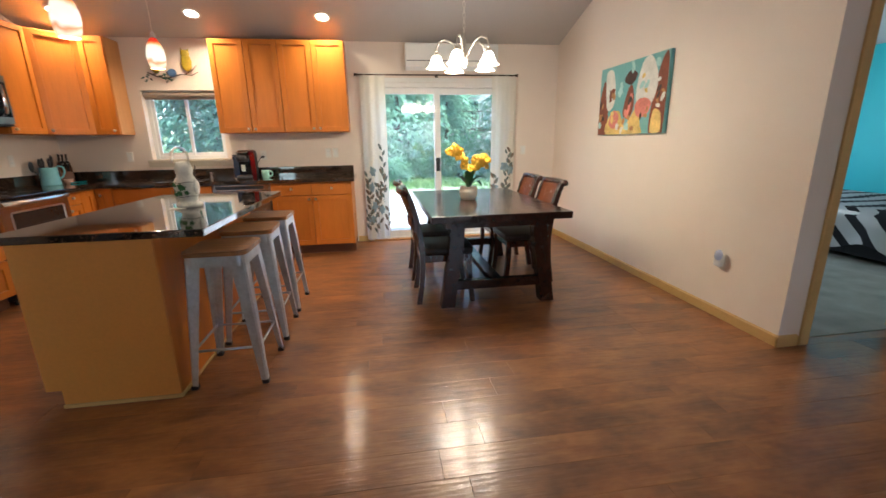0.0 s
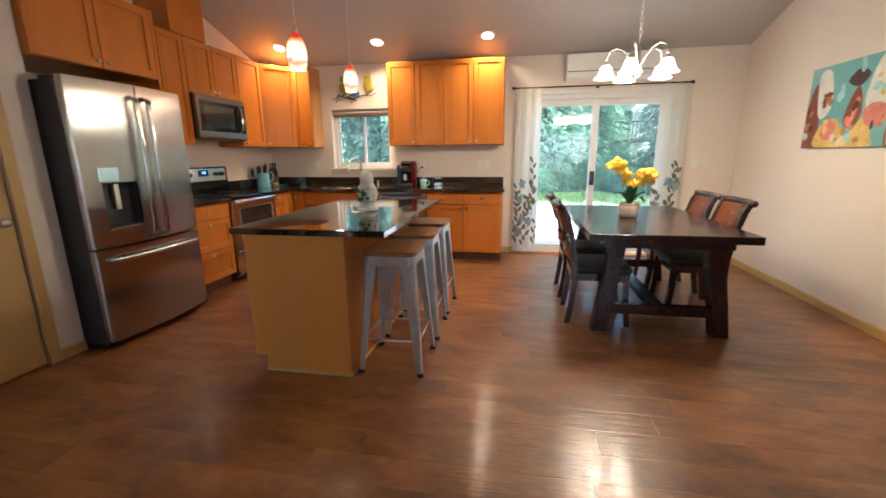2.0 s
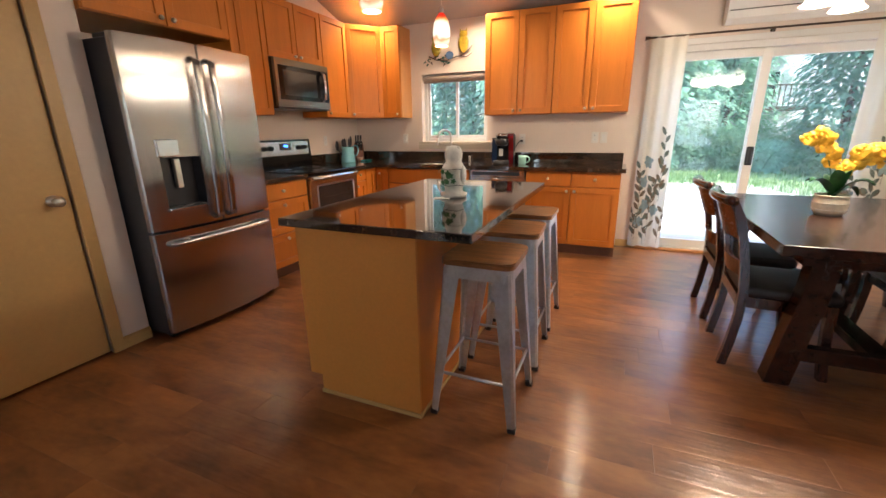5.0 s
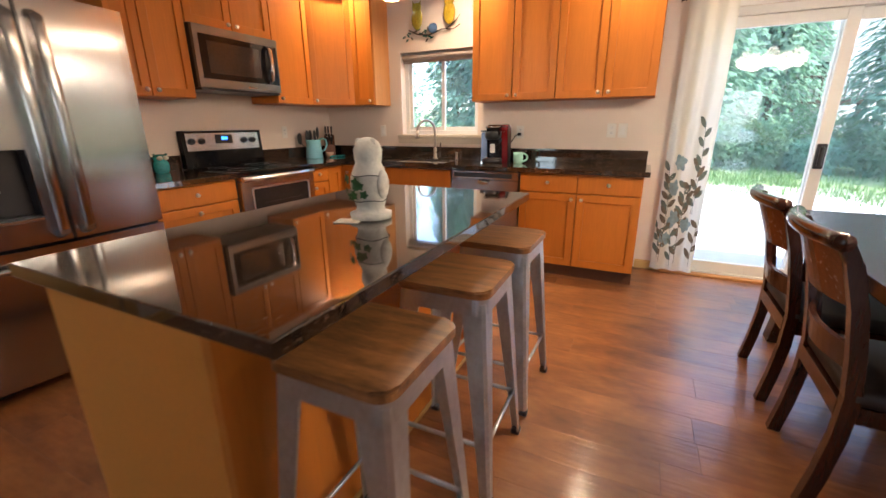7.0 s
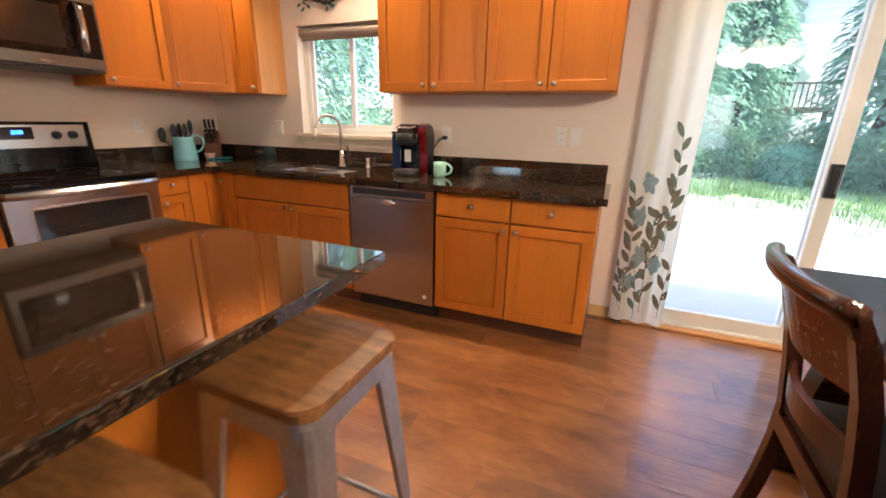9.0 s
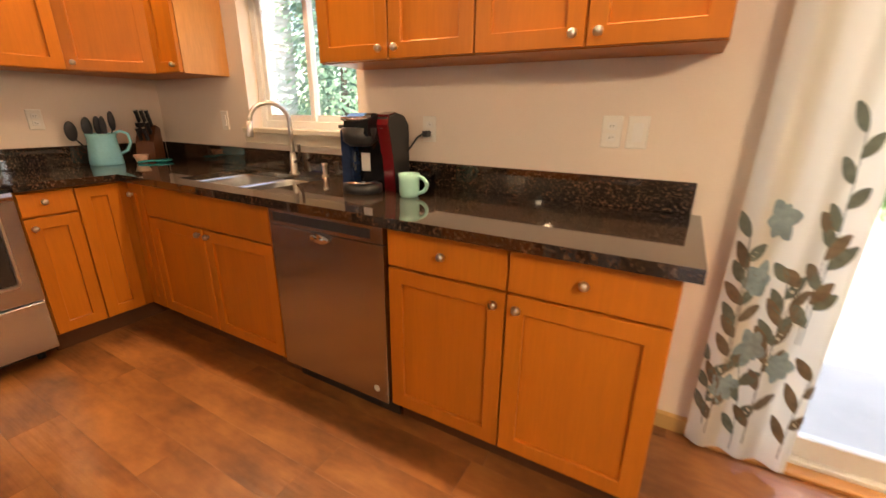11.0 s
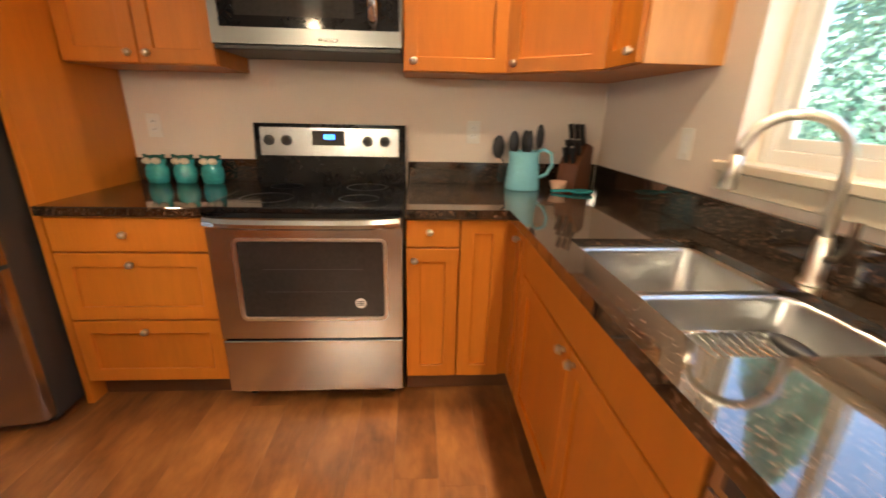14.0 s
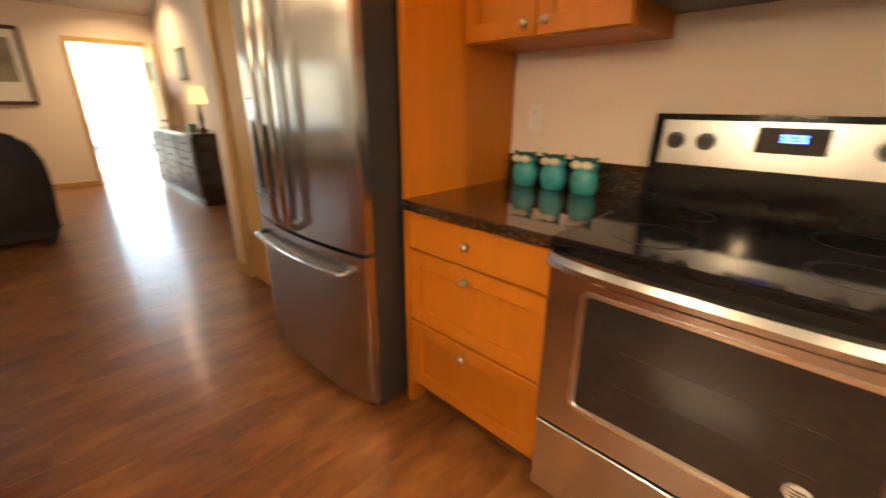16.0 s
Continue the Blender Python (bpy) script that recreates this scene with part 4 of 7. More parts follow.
for k in range(3):
    box(bm, DX - 0.0029, DX - 0.0022, 5.570, 5.600, 0.498 + k * 0.008, 0.502 + k * 0.008)
part("sticker_bar", bm, SATIN_BLACK, st)
bm = bmesh.new()
n = 14
rr = []
for i in range(n + 1):
    y = R0 + 0.012 + (R1 - R0 - 0.024) * i / n
    k = 1 - (2 * i / n - 1) ** 4
    rr.append((y, DX + 0.012 + 0.042 * k))
lo, hi = [], []
for y, x in rr:
    lo.append([bm.verts.new((x + u, y, z)) for u, z in ((-0.006, 0.846), (0.014, 0.846), (0.022, 0.854), (0.022, 0.868), (0.012, 0.884), (-0.006, 0.888))])
for a, b in zip(lo, lo[1:]):
    bridge(bm, a, b)
bm.faces.new(lo[0][::-1]), bm.faces.new(lo[-1])
box(bm, DX - 0.04, DX + 0.012, R0 + 0.006, R0 + 0.03, 0.853, 0.885)
box(bm, DX - 0.04, DX + 0.012, R1 - 0.03, R1 - 0.006, 0.853, 0.885)
part("oven_handle", bm, STEEL_H, od, "wide bowed stainless handle")
part("storage_drawer", B(-3.184, DX, R0 + 0.004, R1 - 0.004, 0.075, 0.332, 0.004), STEEL_H, rg, "stainless storage drawer")
for y in (R0 + 0.06, R1 - 0.06):
    for x in (-3.25, -3.7):
        bm = bmesh.new()
        cyl(bm, (x, y, 0.0), (x, y, 0.055), 0.018, seg=10)
        part("foot", bm, SATIN_BLACK, rg)

# ---------------------------------------------------------------- microwave
mw = thing("microwave", (-3.6, 5.378, 1.51), "stainless over-the-range microwave with dark glass door", "microwave")
MX = -3.415
M0, M1 = 5.0, 5.757
part("body", B(XL + 0.002, MX - 0.03, M0, M1, 1.525, 1.953, 0.002), SATIN_BLACK, mw)
bm = bmesh.new()
holed_slab(bm, (M0, M1, 1.528, 1.948), (M0 + 0.036, M1 - 0.010, 1.588, 1.892), MX - 0.03, MX)
md = part("door", bm, DARKSTEEL, mw)
part("door_glass", B(MX - 0.028, MX - 0.003, M0 + 0.037, M1 - 0.104, 1.589, 1.891), BLACK, md, "black glass window")
part("mesh_screen", B(MX - 0.0032, MX - 0.0022, M0 + 0.10, M1 - 0.19, 1.630, 1.850), OVENGLASS, md)
part("control_strip", B(MX - 0.028, MX - 0.002, M1 - 0.102, M1 - 0.011, 1.589, 1.891), BLACK, md, "black control strip")
bm = bmesh.new()
pts = [(MX - 0.004, M1 - 0.112, 1.60), (MX + 0.036, M1 - 0.112, 1.625), (MX + 0.046, M1 - 0.112, 1.735), (MX + 0.036, M1 - 0.112, 1.855), (MX - 0.004, M1 - 0.112, 1.878)]
tube(bm, pts, 0.014, 10)
bmesh.ops.scale(bm, vec=(1, 1.35, 1), space=Matrix.Translation((0, -(M1 - 0.112), 0)), verts=bm.verts)
part("handle", bm, CHROME, md, "bowed bright handle", True)
part("vent_grille", B(XL + 0.05, MX - 0.005, M0 + 0.005, M1 - 0.005, 1.508, 1.5255, 0.003), SATIN_BLACK, mw, "black underside grille")
for y in (5.42, 5.45, 5.48):
    bm = bmesh.new()
    box(bm, MX - 0.001, MX + 0.002, y, y + 0.018, 1.545, 1.553)
    part("badge_bar", bm, CHROME, mw)

# ---------------------------------------------------------------- refrigerator
fg = thing("refrigerator", (-3.4, 3.868, 0), "stainless French-door refrigerator with dark grey sides", "refrigerator")
F0, F1 = 3.412, 4.325
part("body", B(XL + 0.03, -3.055, F0 + 0.004, F1 - 0.004, 0.03, 1.80, 0.005), FRIDGE_SIDE, fg, "dark grey textured cabinet")
part("hinge_cover", B(-3.20, -3.02, F0 + 0.02, F0 + 0.09, 1.80, 1.828, 0.006), SATIN_BLACK, fg)
part("hinge_cover", B(-3.20, -3.02, F1 - 0.09, F1 - 0.02, 1.80, 1.828, 0.006), SATIN_BLACK, fg)
FXB = -3.048
YC = (F0 + F1) / 2


def bow(y):
    return -2.958 - 0.20 * (y - YC) ** 2 - (0.004 if abs(y - YC) > 0.44 else 0)


def bowed_door(y0, y1, z0, z1, hole=None):
    """A door leaf with a gently bowed front and rounded edges; hole cuts the dispenser bay."""
    ys = [y0, y0 + 0.006] + [y0 + (y1 - y0) * i / 8 for i in range(1, 8)] + [y1 - 0.006, y1]
    zs = [z0, z1]
    if hole:
        ys = [y for y in ys if not (hole[0] - 0.02 < y < hole[1] + 0.02)] + [hole[0], hole[1]] + [hole[0] + (hole[1] - hole[0]) * k / 4 for k in (1, 2, 3)]
        zs += [hole[2], hole[3]]
    ys, zs = sorted(ys), sorted(zs)
    bm = bmesh.new()
    g = {}
    for i, y in enumerate(ys):
        x = bow(y) - (0.012 if i in (0, len(ys) - 1) else 0)
        for j, z in enumerate(zs):
            g[i, j] = bm.verts.new((x, y, z))
    for i in range(len(ys) - 1):
        for j in range(len(zs) - 1):
            if hole and hole[0] - 1e-4 <= ys[i] and ys[i + 1] <= hole[1] + 1e-4 and j == 1:
                continue
            bm.faces.new((g[i, j], g[i + 1, j], g[i + 1, j + 1], g[i, j + 1]))
    nz, ny = len(zs) - 1, len(ys) - 1
    bk = {(i, j): bm.verts.new((FXB, ys[i], zs[j])) for i in (0, ny) for j in (0, nz)}
    bm.faces.new([g[0, j] for j in range(nz + 1)] + [bk[0, nz], bk[0, 0]])
    bm.faces.new([g[ny, j] for j in range(nz + 1)] + [bk[ny, nz], bk[ny, 0]])
    bm.faces.new([g[i, nz] for i in range(ny + 1)] + [bk[ny, nz], bk[0, nz]])
    bm.faces.new([g[i, 0] for i in range(ny + 1)] + [bk[ny, 0], bk[0, 0]])
    bm.faces.new([bk[0, 0], bk[ny, 0], bk[ny, nz], bk[0, nz]])
    return bm


HOLE = (3.525, 3.775, 0.845, 1.155)
ld = part("door", bowed_door(F0, YC - 0.003, 0.722, 1.822, HOLE), STEEL, fg, "brushed stainless door with dispenser", False)
rd = part("door", bowed_door(YC + 0.003, F1, 0.722, 1.822), STEEL, fg, "brushed stainless door")
fz = part("freezer_drawer", bowed_door(F0, F1, 0.055, 0.705), STEEL, fg, "brushed stainless freezer drawer")
bm = bmesh.new()
h = HOLE
box(bm, FXB + 0.002, FXB + 0.006, h[0], h[1], h[2], h[3])
box(bm, FXB + 0.006, -2.985, h[0] - 0.004, h[0] + 0.001, h[2], h[3])
box(bm, FXB + 0.006, -2.972, h[1] - 0.001, h[1] + 0.004, h[2], h[3])
box(bm, FXB + 0.006, -2.980, h[0], h[1], h[3] - 0.001, h[3] + 0.004)
box(bm, FXB + 0.006, -2.980, h[0], h[1], h[2] - 0.004, h[2] + 0.012)
part("dispenser_bay", bm, FRIDGE_SIDE, ld, "dark recessed dispenser bay")
bm = bmesh.new()
box(bm, -2.990, -2.968, h[0] - 0.012, h[1] + 0.012, 1.160, 1.262, 0.006, 2)
part("dispenser_panel", bm, STEEL_H, ld, "bright dispenser control panel")
part("dispenser_paddle", B(-3.035, -3.005, 3.625, 3.665, 0.965, 1.145, 0.006, 2), NICKEL, ld, "pale dispenser paddle")
part("drip_tray", B(FXB + 0.007, -2.955, h[0] - 0.006, h[1] + 0.006, h[2] - 0.014, h[2] + 0.004, 0.003), STEEL_H, ld)
for p, y in ((ld, YC - 0.052), (rd, YC + 0.052)):
    bm = bmesh.new()
    pts = [(bow(y) + 0.0, y, 1.735), (bow(y) + 0.05, y, 1.715)] + [(bow(y) + 0.05 + 0.012 * math.sin(math.pi * k / 8), y, 1.69 - 0.90 * k / 8) for k in range(9)] + [(bow(y) + 0.05, y, 0.77), (bow(y), y, 0.75)]
    tube(bm, pts, 0.0145, 10)
    for v in bm.verts:
        v.co.y = y + (v.co.y - y) * 1.7
    part("handle", bm, STEEL, p, "long bowed stainless bar handle", True)
bm = bmesh.new()
pts = [(bow(F0 + 0.07), F0 + 0.07, 0.635), (bow(F0 + 0.07) + 0.045, F0 + 0.085, 0.635)] + [(bow(F0 + 0.1) + 0.047 + 0.022 * math.sin(math.pi * k / 8), F0 + 0.12 + (F1 - F0 - 0.24) * k / 8, 0.635) for k in range(9)] + [(bow(F1 - 0.07) + 0.045, F1 - 0.085, 0.635), (bow(F1 - 0.07), F1 - 0.07, 0.635)]
tube(bm, pts, 0.0145, 10)
part("handle", bm, STEEL_H, fz, "wide bowed stainless bar handle", True)
part("kick_grille", B(-3.10, -3.06, F0 + 0.02, F1 - 0.02, 0.012, 0.05), SATIN_BLACK, fg)
for y in (F0 + 0.08, F1 - 0.08):
    for x in (-3.12, -3.70):
        bm = bmesh.new()
        cyl(bm, (x, y, 0), (x, y, 0.035), 0.022, seg=10)
        part("foot", bm, SATIN_BLACK, fg)

# ---------------------------------------------------------------- dishwasher
dw = thing("dishwasher", (-1.67, 6.4, 0), "brushed stainless dishwasher with pocket handle", "dishwasher")
D0, D1 = -1.976, -1.364
part("tub", B(D0 + 0.004, D1 - 0.004, FY + 0.004, YB - 0.03, 0.10, 0.872), SATIN_BLACK, dw)
bm = bmesh.new()
box(bm, D0 + 0.004, D1 - 0.004, FY - 0.030, FY + 0.003, 0.112, 0.795, 0.003)
dd2 = part("door", bm, STEEL, dw)
bm = bmesh.new()
box(bm, D0 + 0.004, D1 - 0.004, FY - 0.030, FY + 0.003, 0.797, 0.868, 0.003)
part("control_strip", bm, STEEL, dw)
part("vent_slot", B(D0 + 0.03, D1 - 0.06, FY - 0.0312, FY - 0.029, 0.815, 0.852), FRIDGE_SIDE, dw, "dark control slot")
bm = bmesh.new()
lathe(bm, [(0.0, 0.0), (0.050, 0.0), (0.054, 0.004), (0.046, 0.016), (0.0, 0.018)], (0, 0, 0), 24, sx=1.0, sy=0.42)
bmesh.ops.transform(bm, matrix=Matrix.Translation((-1.675, FY - 0.029, 0.775)) @ pose(0, 0, 0, 90), verts=bm.verts)
part("pocket_handle", bm, CHROME, dd2, "bright oval pocket handle", True)
bm = bmesh.new()
cyl(bm, (D1 - 0.06, FY - 0.0312, 0.17), (D1 - 0.06, FY - 0.0295, 0.17), 0.014, seg=16)
part("badge", bm, PLATE, dd2)
part("toe_panel", B(D0 + 0.006, D1 - 0.006, FY + 0.05, FY + 0.06, 0.0, 0.108), SATIN_BLACK, dw)

# ---------------------------------------------------------------- island
IX0, IX1, IY0, IY1 = -1.838, -1.212, 3.338, 4.905
isl = thing("kitchen_island", (-1.5, 4.1, 0), "kitchen island with ochre end panel and maple side", "island")
part("body", B(IX0 + 0.002, IX1 - 0.006, IY0 + 0.018, IY1 - 0.006, 0.10, 0.875), MAPLE, isl)
bm = bmesh.new()
prism(bm, [(IX0 + 0.07, 0.012), (IX1, 0.012), (IX1, 0.875), (IX0, 0.875), (IX0, 0.10), (IX0 + 0.07, 0.10)], "y", IY0, IY0 + 0.018)
part("end_panel", bm, ISLAND, isl, "ochre end panel")
part("side_panel", B(IX1 - 0.006, IX1, IY0 + 0.018, IY1, 0.012, 0.875), MAPLE, isl, "honey maple side panel")
part("end_panel", B(IX0 + 0.002, IX1 - 0.006, IY1 - 0.006, IY1, 0.10, 0.875), MAPLE, isl)
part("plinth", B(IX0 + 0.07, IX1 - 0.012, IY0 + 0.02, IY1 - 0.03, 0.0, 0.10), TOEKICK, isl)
bm = bmesh.new()
box(bm, IX0 + 0.066, IX1 + 0.010, IY0 - 0.010, IY0, 0.0, 0.022, 0.003)
box(bm, IX1, IX1 + 0.010, IY0, IY1, 0.0, 0.022, 0.003)
part("shoe_moulding", bm, TAN, isl, "pale shoe moulding")
mI = facing((IX0 + 0.002, IY1 - 0.02, 0), -90)
for u0, u1, kb in ((0, 0.515, (0.475, 0.64)), (0.515, 1.03, (0.555, 0.64)), (1.03, 1.53, (1.07, 0.64))):
    front(isl, mI, u0, u1, 0.116, 0.715, "shaker", "door", kb)
    front(isl, mI, u0, u1, 0.717, 0.868, "slab", "drawer_front", ((u0 + u1) / 2, 0.795))
bm = bmesh.new()
box(bm, -1.900, -0.955, 3.300, 4.958, CT0, CT1, 0.004, 2)
solid("island_top", bm, GRANITE, "polished brown-black granite slab on the island", "countertop")

# ---------------------------------------------------------------- counter stools
def stool():
    t = thing("bar_stool", (0, 0, 0), "galvanised metal bar stool with wooden seat", "stool", "stools at the island")
    zs, tw, fw = 0.742, 0.135, 0.186
    bm = bmesh.new()
    # seat board with rounded corners
    r, w, d = 0.045, 0.162, 0.172
    outl = []
    for cx, cy, a in ((w - r, d - r, 0), (-w + r, d - r, 90), (-w + r, -d + r, 180), (w - r, -d + r, 270)):
        for k in range(7):
            q = radians(a + 15 * k)
            outl.append((cx + r * math.cos(q), cy + r * math.sin(q)))
    prism(bm, outl, "z", zs, zs + 0.026)
    es = [e for e in bm.edges if abs(e.verts[0].co.z - e.verts[1].co.z) < 1e-5 and e.verts[0].co.z > zs + 0.02]
    bmesh.ops.bevel(bm, geom=es, offset=0.005, segments=2, affect="EDGES")
    part("seat", bm, SEATWOOD, t, "rustic brown wooden seat board")
    bm = bmesh.new()
    out2 = [(x * 0.95, y * 0.95) for x, y in outl]
    prism(bm, out2, "z", zs - 0.058, zs - 0.001)
    part("seat_frame", bm, GALV, t)
    for sx in (-1, 1):
        for sy in (-1, 1):
            bm = bmesh.new()
            a, b = Vector((sx * tw, sy * tw * 1.06, zs - 0.02)), Vector((sx * fw, sy * fw * 1.02, 0.02))
            def sect(p, s, th):
                # an angled sheet-steel leg, folded along its outer corner
                q = [(0, 0), (-s, 0), (-s, -th), (-th, -th), (-th, -s), (0, -s)]
                c = 0.010
                q = [(-c, 0), (-s, 0), (-s, -th), (-th - c, -th), (-th, -th - c), (-th, -s), (0, -s), (0, -c)]
                return [bm.verts.new((p.x + sx * (u + 0.014), p.y + sy * (v + 0.014), p.z)) for u, v in q]
            prev = None
            for k in range(5):
                f = k / 4
                p = a.lerp(b, f)
                s = 0.078 - 0.045 * f
                cur = sect(p, s, 0.006)
                if prev:
                    bridge(bm, prev, cur)
                else:
                    bm.faces.new(cur)
                prev = cur
            bm.faces.new(prev)
            lg = part("leg", bm, GALV, t)
            part("rubber_foot", B(b.x - 0.018 + sx * 0.0, b.x + 0.018, b.y - 0.018, b.y + 0.018, 0.0, 0.024, 0.004), SATIN_BLACK, lg, "black rubber foot")
    for z, k in ((0.215, 0.0),):
        f = 1 - (z / (zs - 0.02))
        q = tw + (fw - tw) * f
        for a, b in (((-q, -q), (q, -q)), ((-q, q), (q, q)), ((-q, -q), (-q, q)), ((q, -q), (q, q))):
            bm = bmesh.new()
            tube(bm, [(a[0], a[1], z), (b[0], b[1], z)], 0.0075, 8)
            part("foot_rail", bm, GALV, t, "", True)
    return t


s1 = stool()
s1.matrix_basis = pose(-0.982, 3.590, 0)
copy_thing(s1, pose(-0.982, 4.118, 0, 0, 0, 1.2))
copy_thing(s1, pose(-0.984, 4.628, 0, 0, 0, -1.0))

# ---------------------------------------------------------------- dining table
tb = thing("dining_table", (0.8, 5.0, 0), "dark glossy trestle dining table", "dining table")
T0, T1, U0, U1, TZ = 0.262, 1.365, 4.150, 5.890, 0.768
bm = bmesh.new()
box(bm, T0, T1, U0, U1, TZ - 0.055, TZ, 0.005, 2)
part("tabletop", bm, DARKWOOD, tb, "thick glossy dark tabletop")
part("apron", B(T0 + 0.12, T1 - 0.12, U0 + 0.10, U1 - 0.10, TZ - 0.115, TZ - 0.0555), DARKWOOD, tb)
for y in (U0 + 0.16, U1 - 0.16):
    for sx in (-1, 1):
        bm = bmesh.new()
        xc = (T0 + T1) / 2
        w = 0.055
        pts = [(0.42, 0.0), (0.385, 0.25), (0.345, 0.50), (0.335, TZ - 0.1155)]
        poly = [(xc + sx * (x + w), z) for x, z in pts] + [(xc + sx * (x - w), z) for x, z in pts[::-1]]
        prism(bm, poly, "y", y - 0.05, y + 0.05)
        part("leg", bm, DARKWOOD, tb)
    part("crossbar", B((T0 + T1) / 2 - 0.345, (T0 + T1) / 2 + 0.345, y - 0.032, y + 0.032, 0.14, 0.215, 0.004), DARKWOOD, tb)
part("stretcher", B((T0 + T1) / 2 - 0.05, (T0 + T1) / 2 + 0.05, U0 + 0.192, U1 - 0.192, 0.15, 0.205, 0.004), DARKWOOD, tb)


def dining_chair():
    """Faces +x; the back curves away to -x."""
    t = thing("dining_chair", (0, 0, 0), "dark mahogany dining chair with leather seat and scrolled back", "chair", "chairs round the table")
    prof = [(-0.222, 0.0), (-0.200, 0.14), (-0.184, 0.30), (-0.182, 0.44), (-0.200, 0.58), (-0.225, 0.72), (-0.265, 0.86), (-0.300, 0.925)]
    for s in (-1, 1):
        bm = bmesh.new()
        poly = [(x - 0.021, z) for x, z in prof] + [(x + 0.021, z) for x, z in prof[::-1]]
        prism(bm, poly, "y", s * 0.205 - 0.019, s * 0.205 + 0.019)
        part("back_leg", bm, CHAIRWOOD, t)
        bm = bmesh.new()
        pts = [(0.225, 0.0), (0.205, 0.15), (0.195, 0.30), (0.195, 0.415)]
        poly = [(x - 0.02, z) for x, z in pts] + [(x + 0.022, z) for x, z in pts[::-1]]
        prism(bm, poly, "y", s * 0.205 - 0.02, s * 0.205 + 0.02)
        part("front_leg", bm, CHAIRWOOD, t)
        part("side_rail", B(-0.185, 0.19, s * 0.205 - 0.012, s * 0.205 + 0.012, 0.355, 0.415, 0.002), CHAIRWOOD, t)
    part("front_rail", B(0.18, 0.205, -0.19, 0.19, 0.355, 0.415, 0.002), CHAIRWOOD, t)
    part("back_rail", B(-0.205, -0.18, -0.19, 0.19, 0.355, 0.415, 0.002), CHAIRWOOD, t)
    bm = bmesh.new()
    box(bm, -0.195, 0.235, -0.225, 0.225, 0.416, 0.475, 0.022, 3)
    part("seat", bm, LEATHER, t, "dark leather seat pad", True)

    def curved(z0, z1, x0, x1, thick, bulge, half, name, material, label=""):
        bm = bmesh.new()
        n = 10
        rows = []
        for i in range(n + 1):
            v = -1 + 2 * i / n
            b = bulge * (1 - v * v)
            y = v * half
            rows.append([bm.verts.new((x0 - b - thick / 2, y, z0)), bm.verts.new((x0 - b + thick / 2, y, z0)), bm.verts.new((x1 - b + thick / 2, y, z1)), bm.verts.new((x1 - b - thick / 2, y, z1))])
        for a, c in zip(rows, rows[1:]):
            bridge(bm, a, c)
        bm.faces.new(rows[0][::-1]), bm.faces.new(rows[-1])
        return part(name, bm, material, t, label, False)
    curved(0.72, 0.905, -0.225, -0.288, 0.022, 0.045, 0.19, "backrest", BACKLEATHER, "russet padded back panel")
    curved(0.52, 0.60, -0.194, -0.203, 0.02, 0.04, 0.19, "lower_rail", CHAIRWOOD)
    bm = bmesh.new()
    tube(bm, [(-0.305 - 0.045 * (1 - (v / 10) ** 2), v * 0.0245, 0.925) for v in range(-10, 11, 2)], 0.026, 10)
    part("top_scroll", bm, CHAIRWOOD, t, "rolled top rail", True)
    return t


c1 = dining_chair()
c1.matrix_basis = pose(0.40, 5.222, 0)
copy_thing(c1, pose(0.40, 4.595, 0, 0, 0, -1.5))
copy_thing(c1, pose(1.235, 4.93, 0, 0, 0, 180))
copy_thing(c1, pose(1.235, 5.50, 0, 0, 0, 180))

# ---------------------------------------------------------------- lamps
BULB = glow("warm_bulb_glass", (1.0, 0.84, 0.62), 3.0)
SHADEGLOW = glow("frosted_lit_shade", (1.0, 0.88, 0.70), 1.1)
nrm = math.atan(SLOPE)
for x, y, watts in ((-3.26, 6.38, CAN_W), (-1.97, 6.38, CAN_W), (-0.63, 6.38, CAN_W), (-3.58, -2.10, ENTRY_W)):
    z = zc(y)
    cl = thing("recessed_light", (x, y, z), "lit recessed ceiling can light", "ceiling light", "recessed ceiling lights")
    m = Matrix.Translation((x, y, z)) @ pose(0, 0, 0, -math.degrees(nrm) if y > RIDGE else math.degrees(nrm))
    bm = bmesh.new()
    lathe(bm, [(0.066, -0.001), (0.09, -0.001), (0.09, -0.006), (0.066, -0.010)], (0, 0, 0), 28, close=False)
    bmesh.ops.transform(bm, matrix=m, verts=bm.verts)
    part("trim_ring", bm, WHITE, cl)
    bm = bmesh.new()
    lathe(bm, [(0.0, -0.003), (0.064, -0.003), (0.064, -0.005), (0.0, -0.008)], (0, 0, 0), 24)
    bmesh.ops.transform(bm, matrix=m, verts=bm.verts)
    part("lens", bm, BULB, cl, "glowing lens")
    lamp("can_lamp", "AREA", None, watts, WARM, 0.06, Matrix.Translation((x, y, z - 0.02)))

PEND = bpy.data.materials.new("red_swirl_art_glass")
PEND.use_nodes = True
n, l = PEND.node_tree.nodes, PEND.node_tree.links
b = n["Principled BSDF"]
tc = n.new("ShaderNodeTexCoord")
sx = n.new("ShaderNodeSeparateXYZ")
l.new(tc.outputs["Object"], sx.inputs[0])
nz = n.new("ShaderNodeTexNoise")
nz.inputs["Scale"].default_value = 9
l.new(tc.outputs["Object"], nz.inputs["Vector"])
ma = n.new("ShaderNodeMath")
ma.operation = "MULTIPLY_ADD"
ma.inputs[1].default_value = 0.10
l.new(nz.outputs[0], ma.inputs[0])
l.new(sx.outputs[2], ma.inputs[2])
mr = n.new("ShaderNodeMapRange")
mr.inputs[1].default_value, mr.inputs[2].default_value = 0.05, 0.28
l.new(ma.outputs[0], mr.inputs[0])
rp = n.new("ShaderNodeValToRGB")
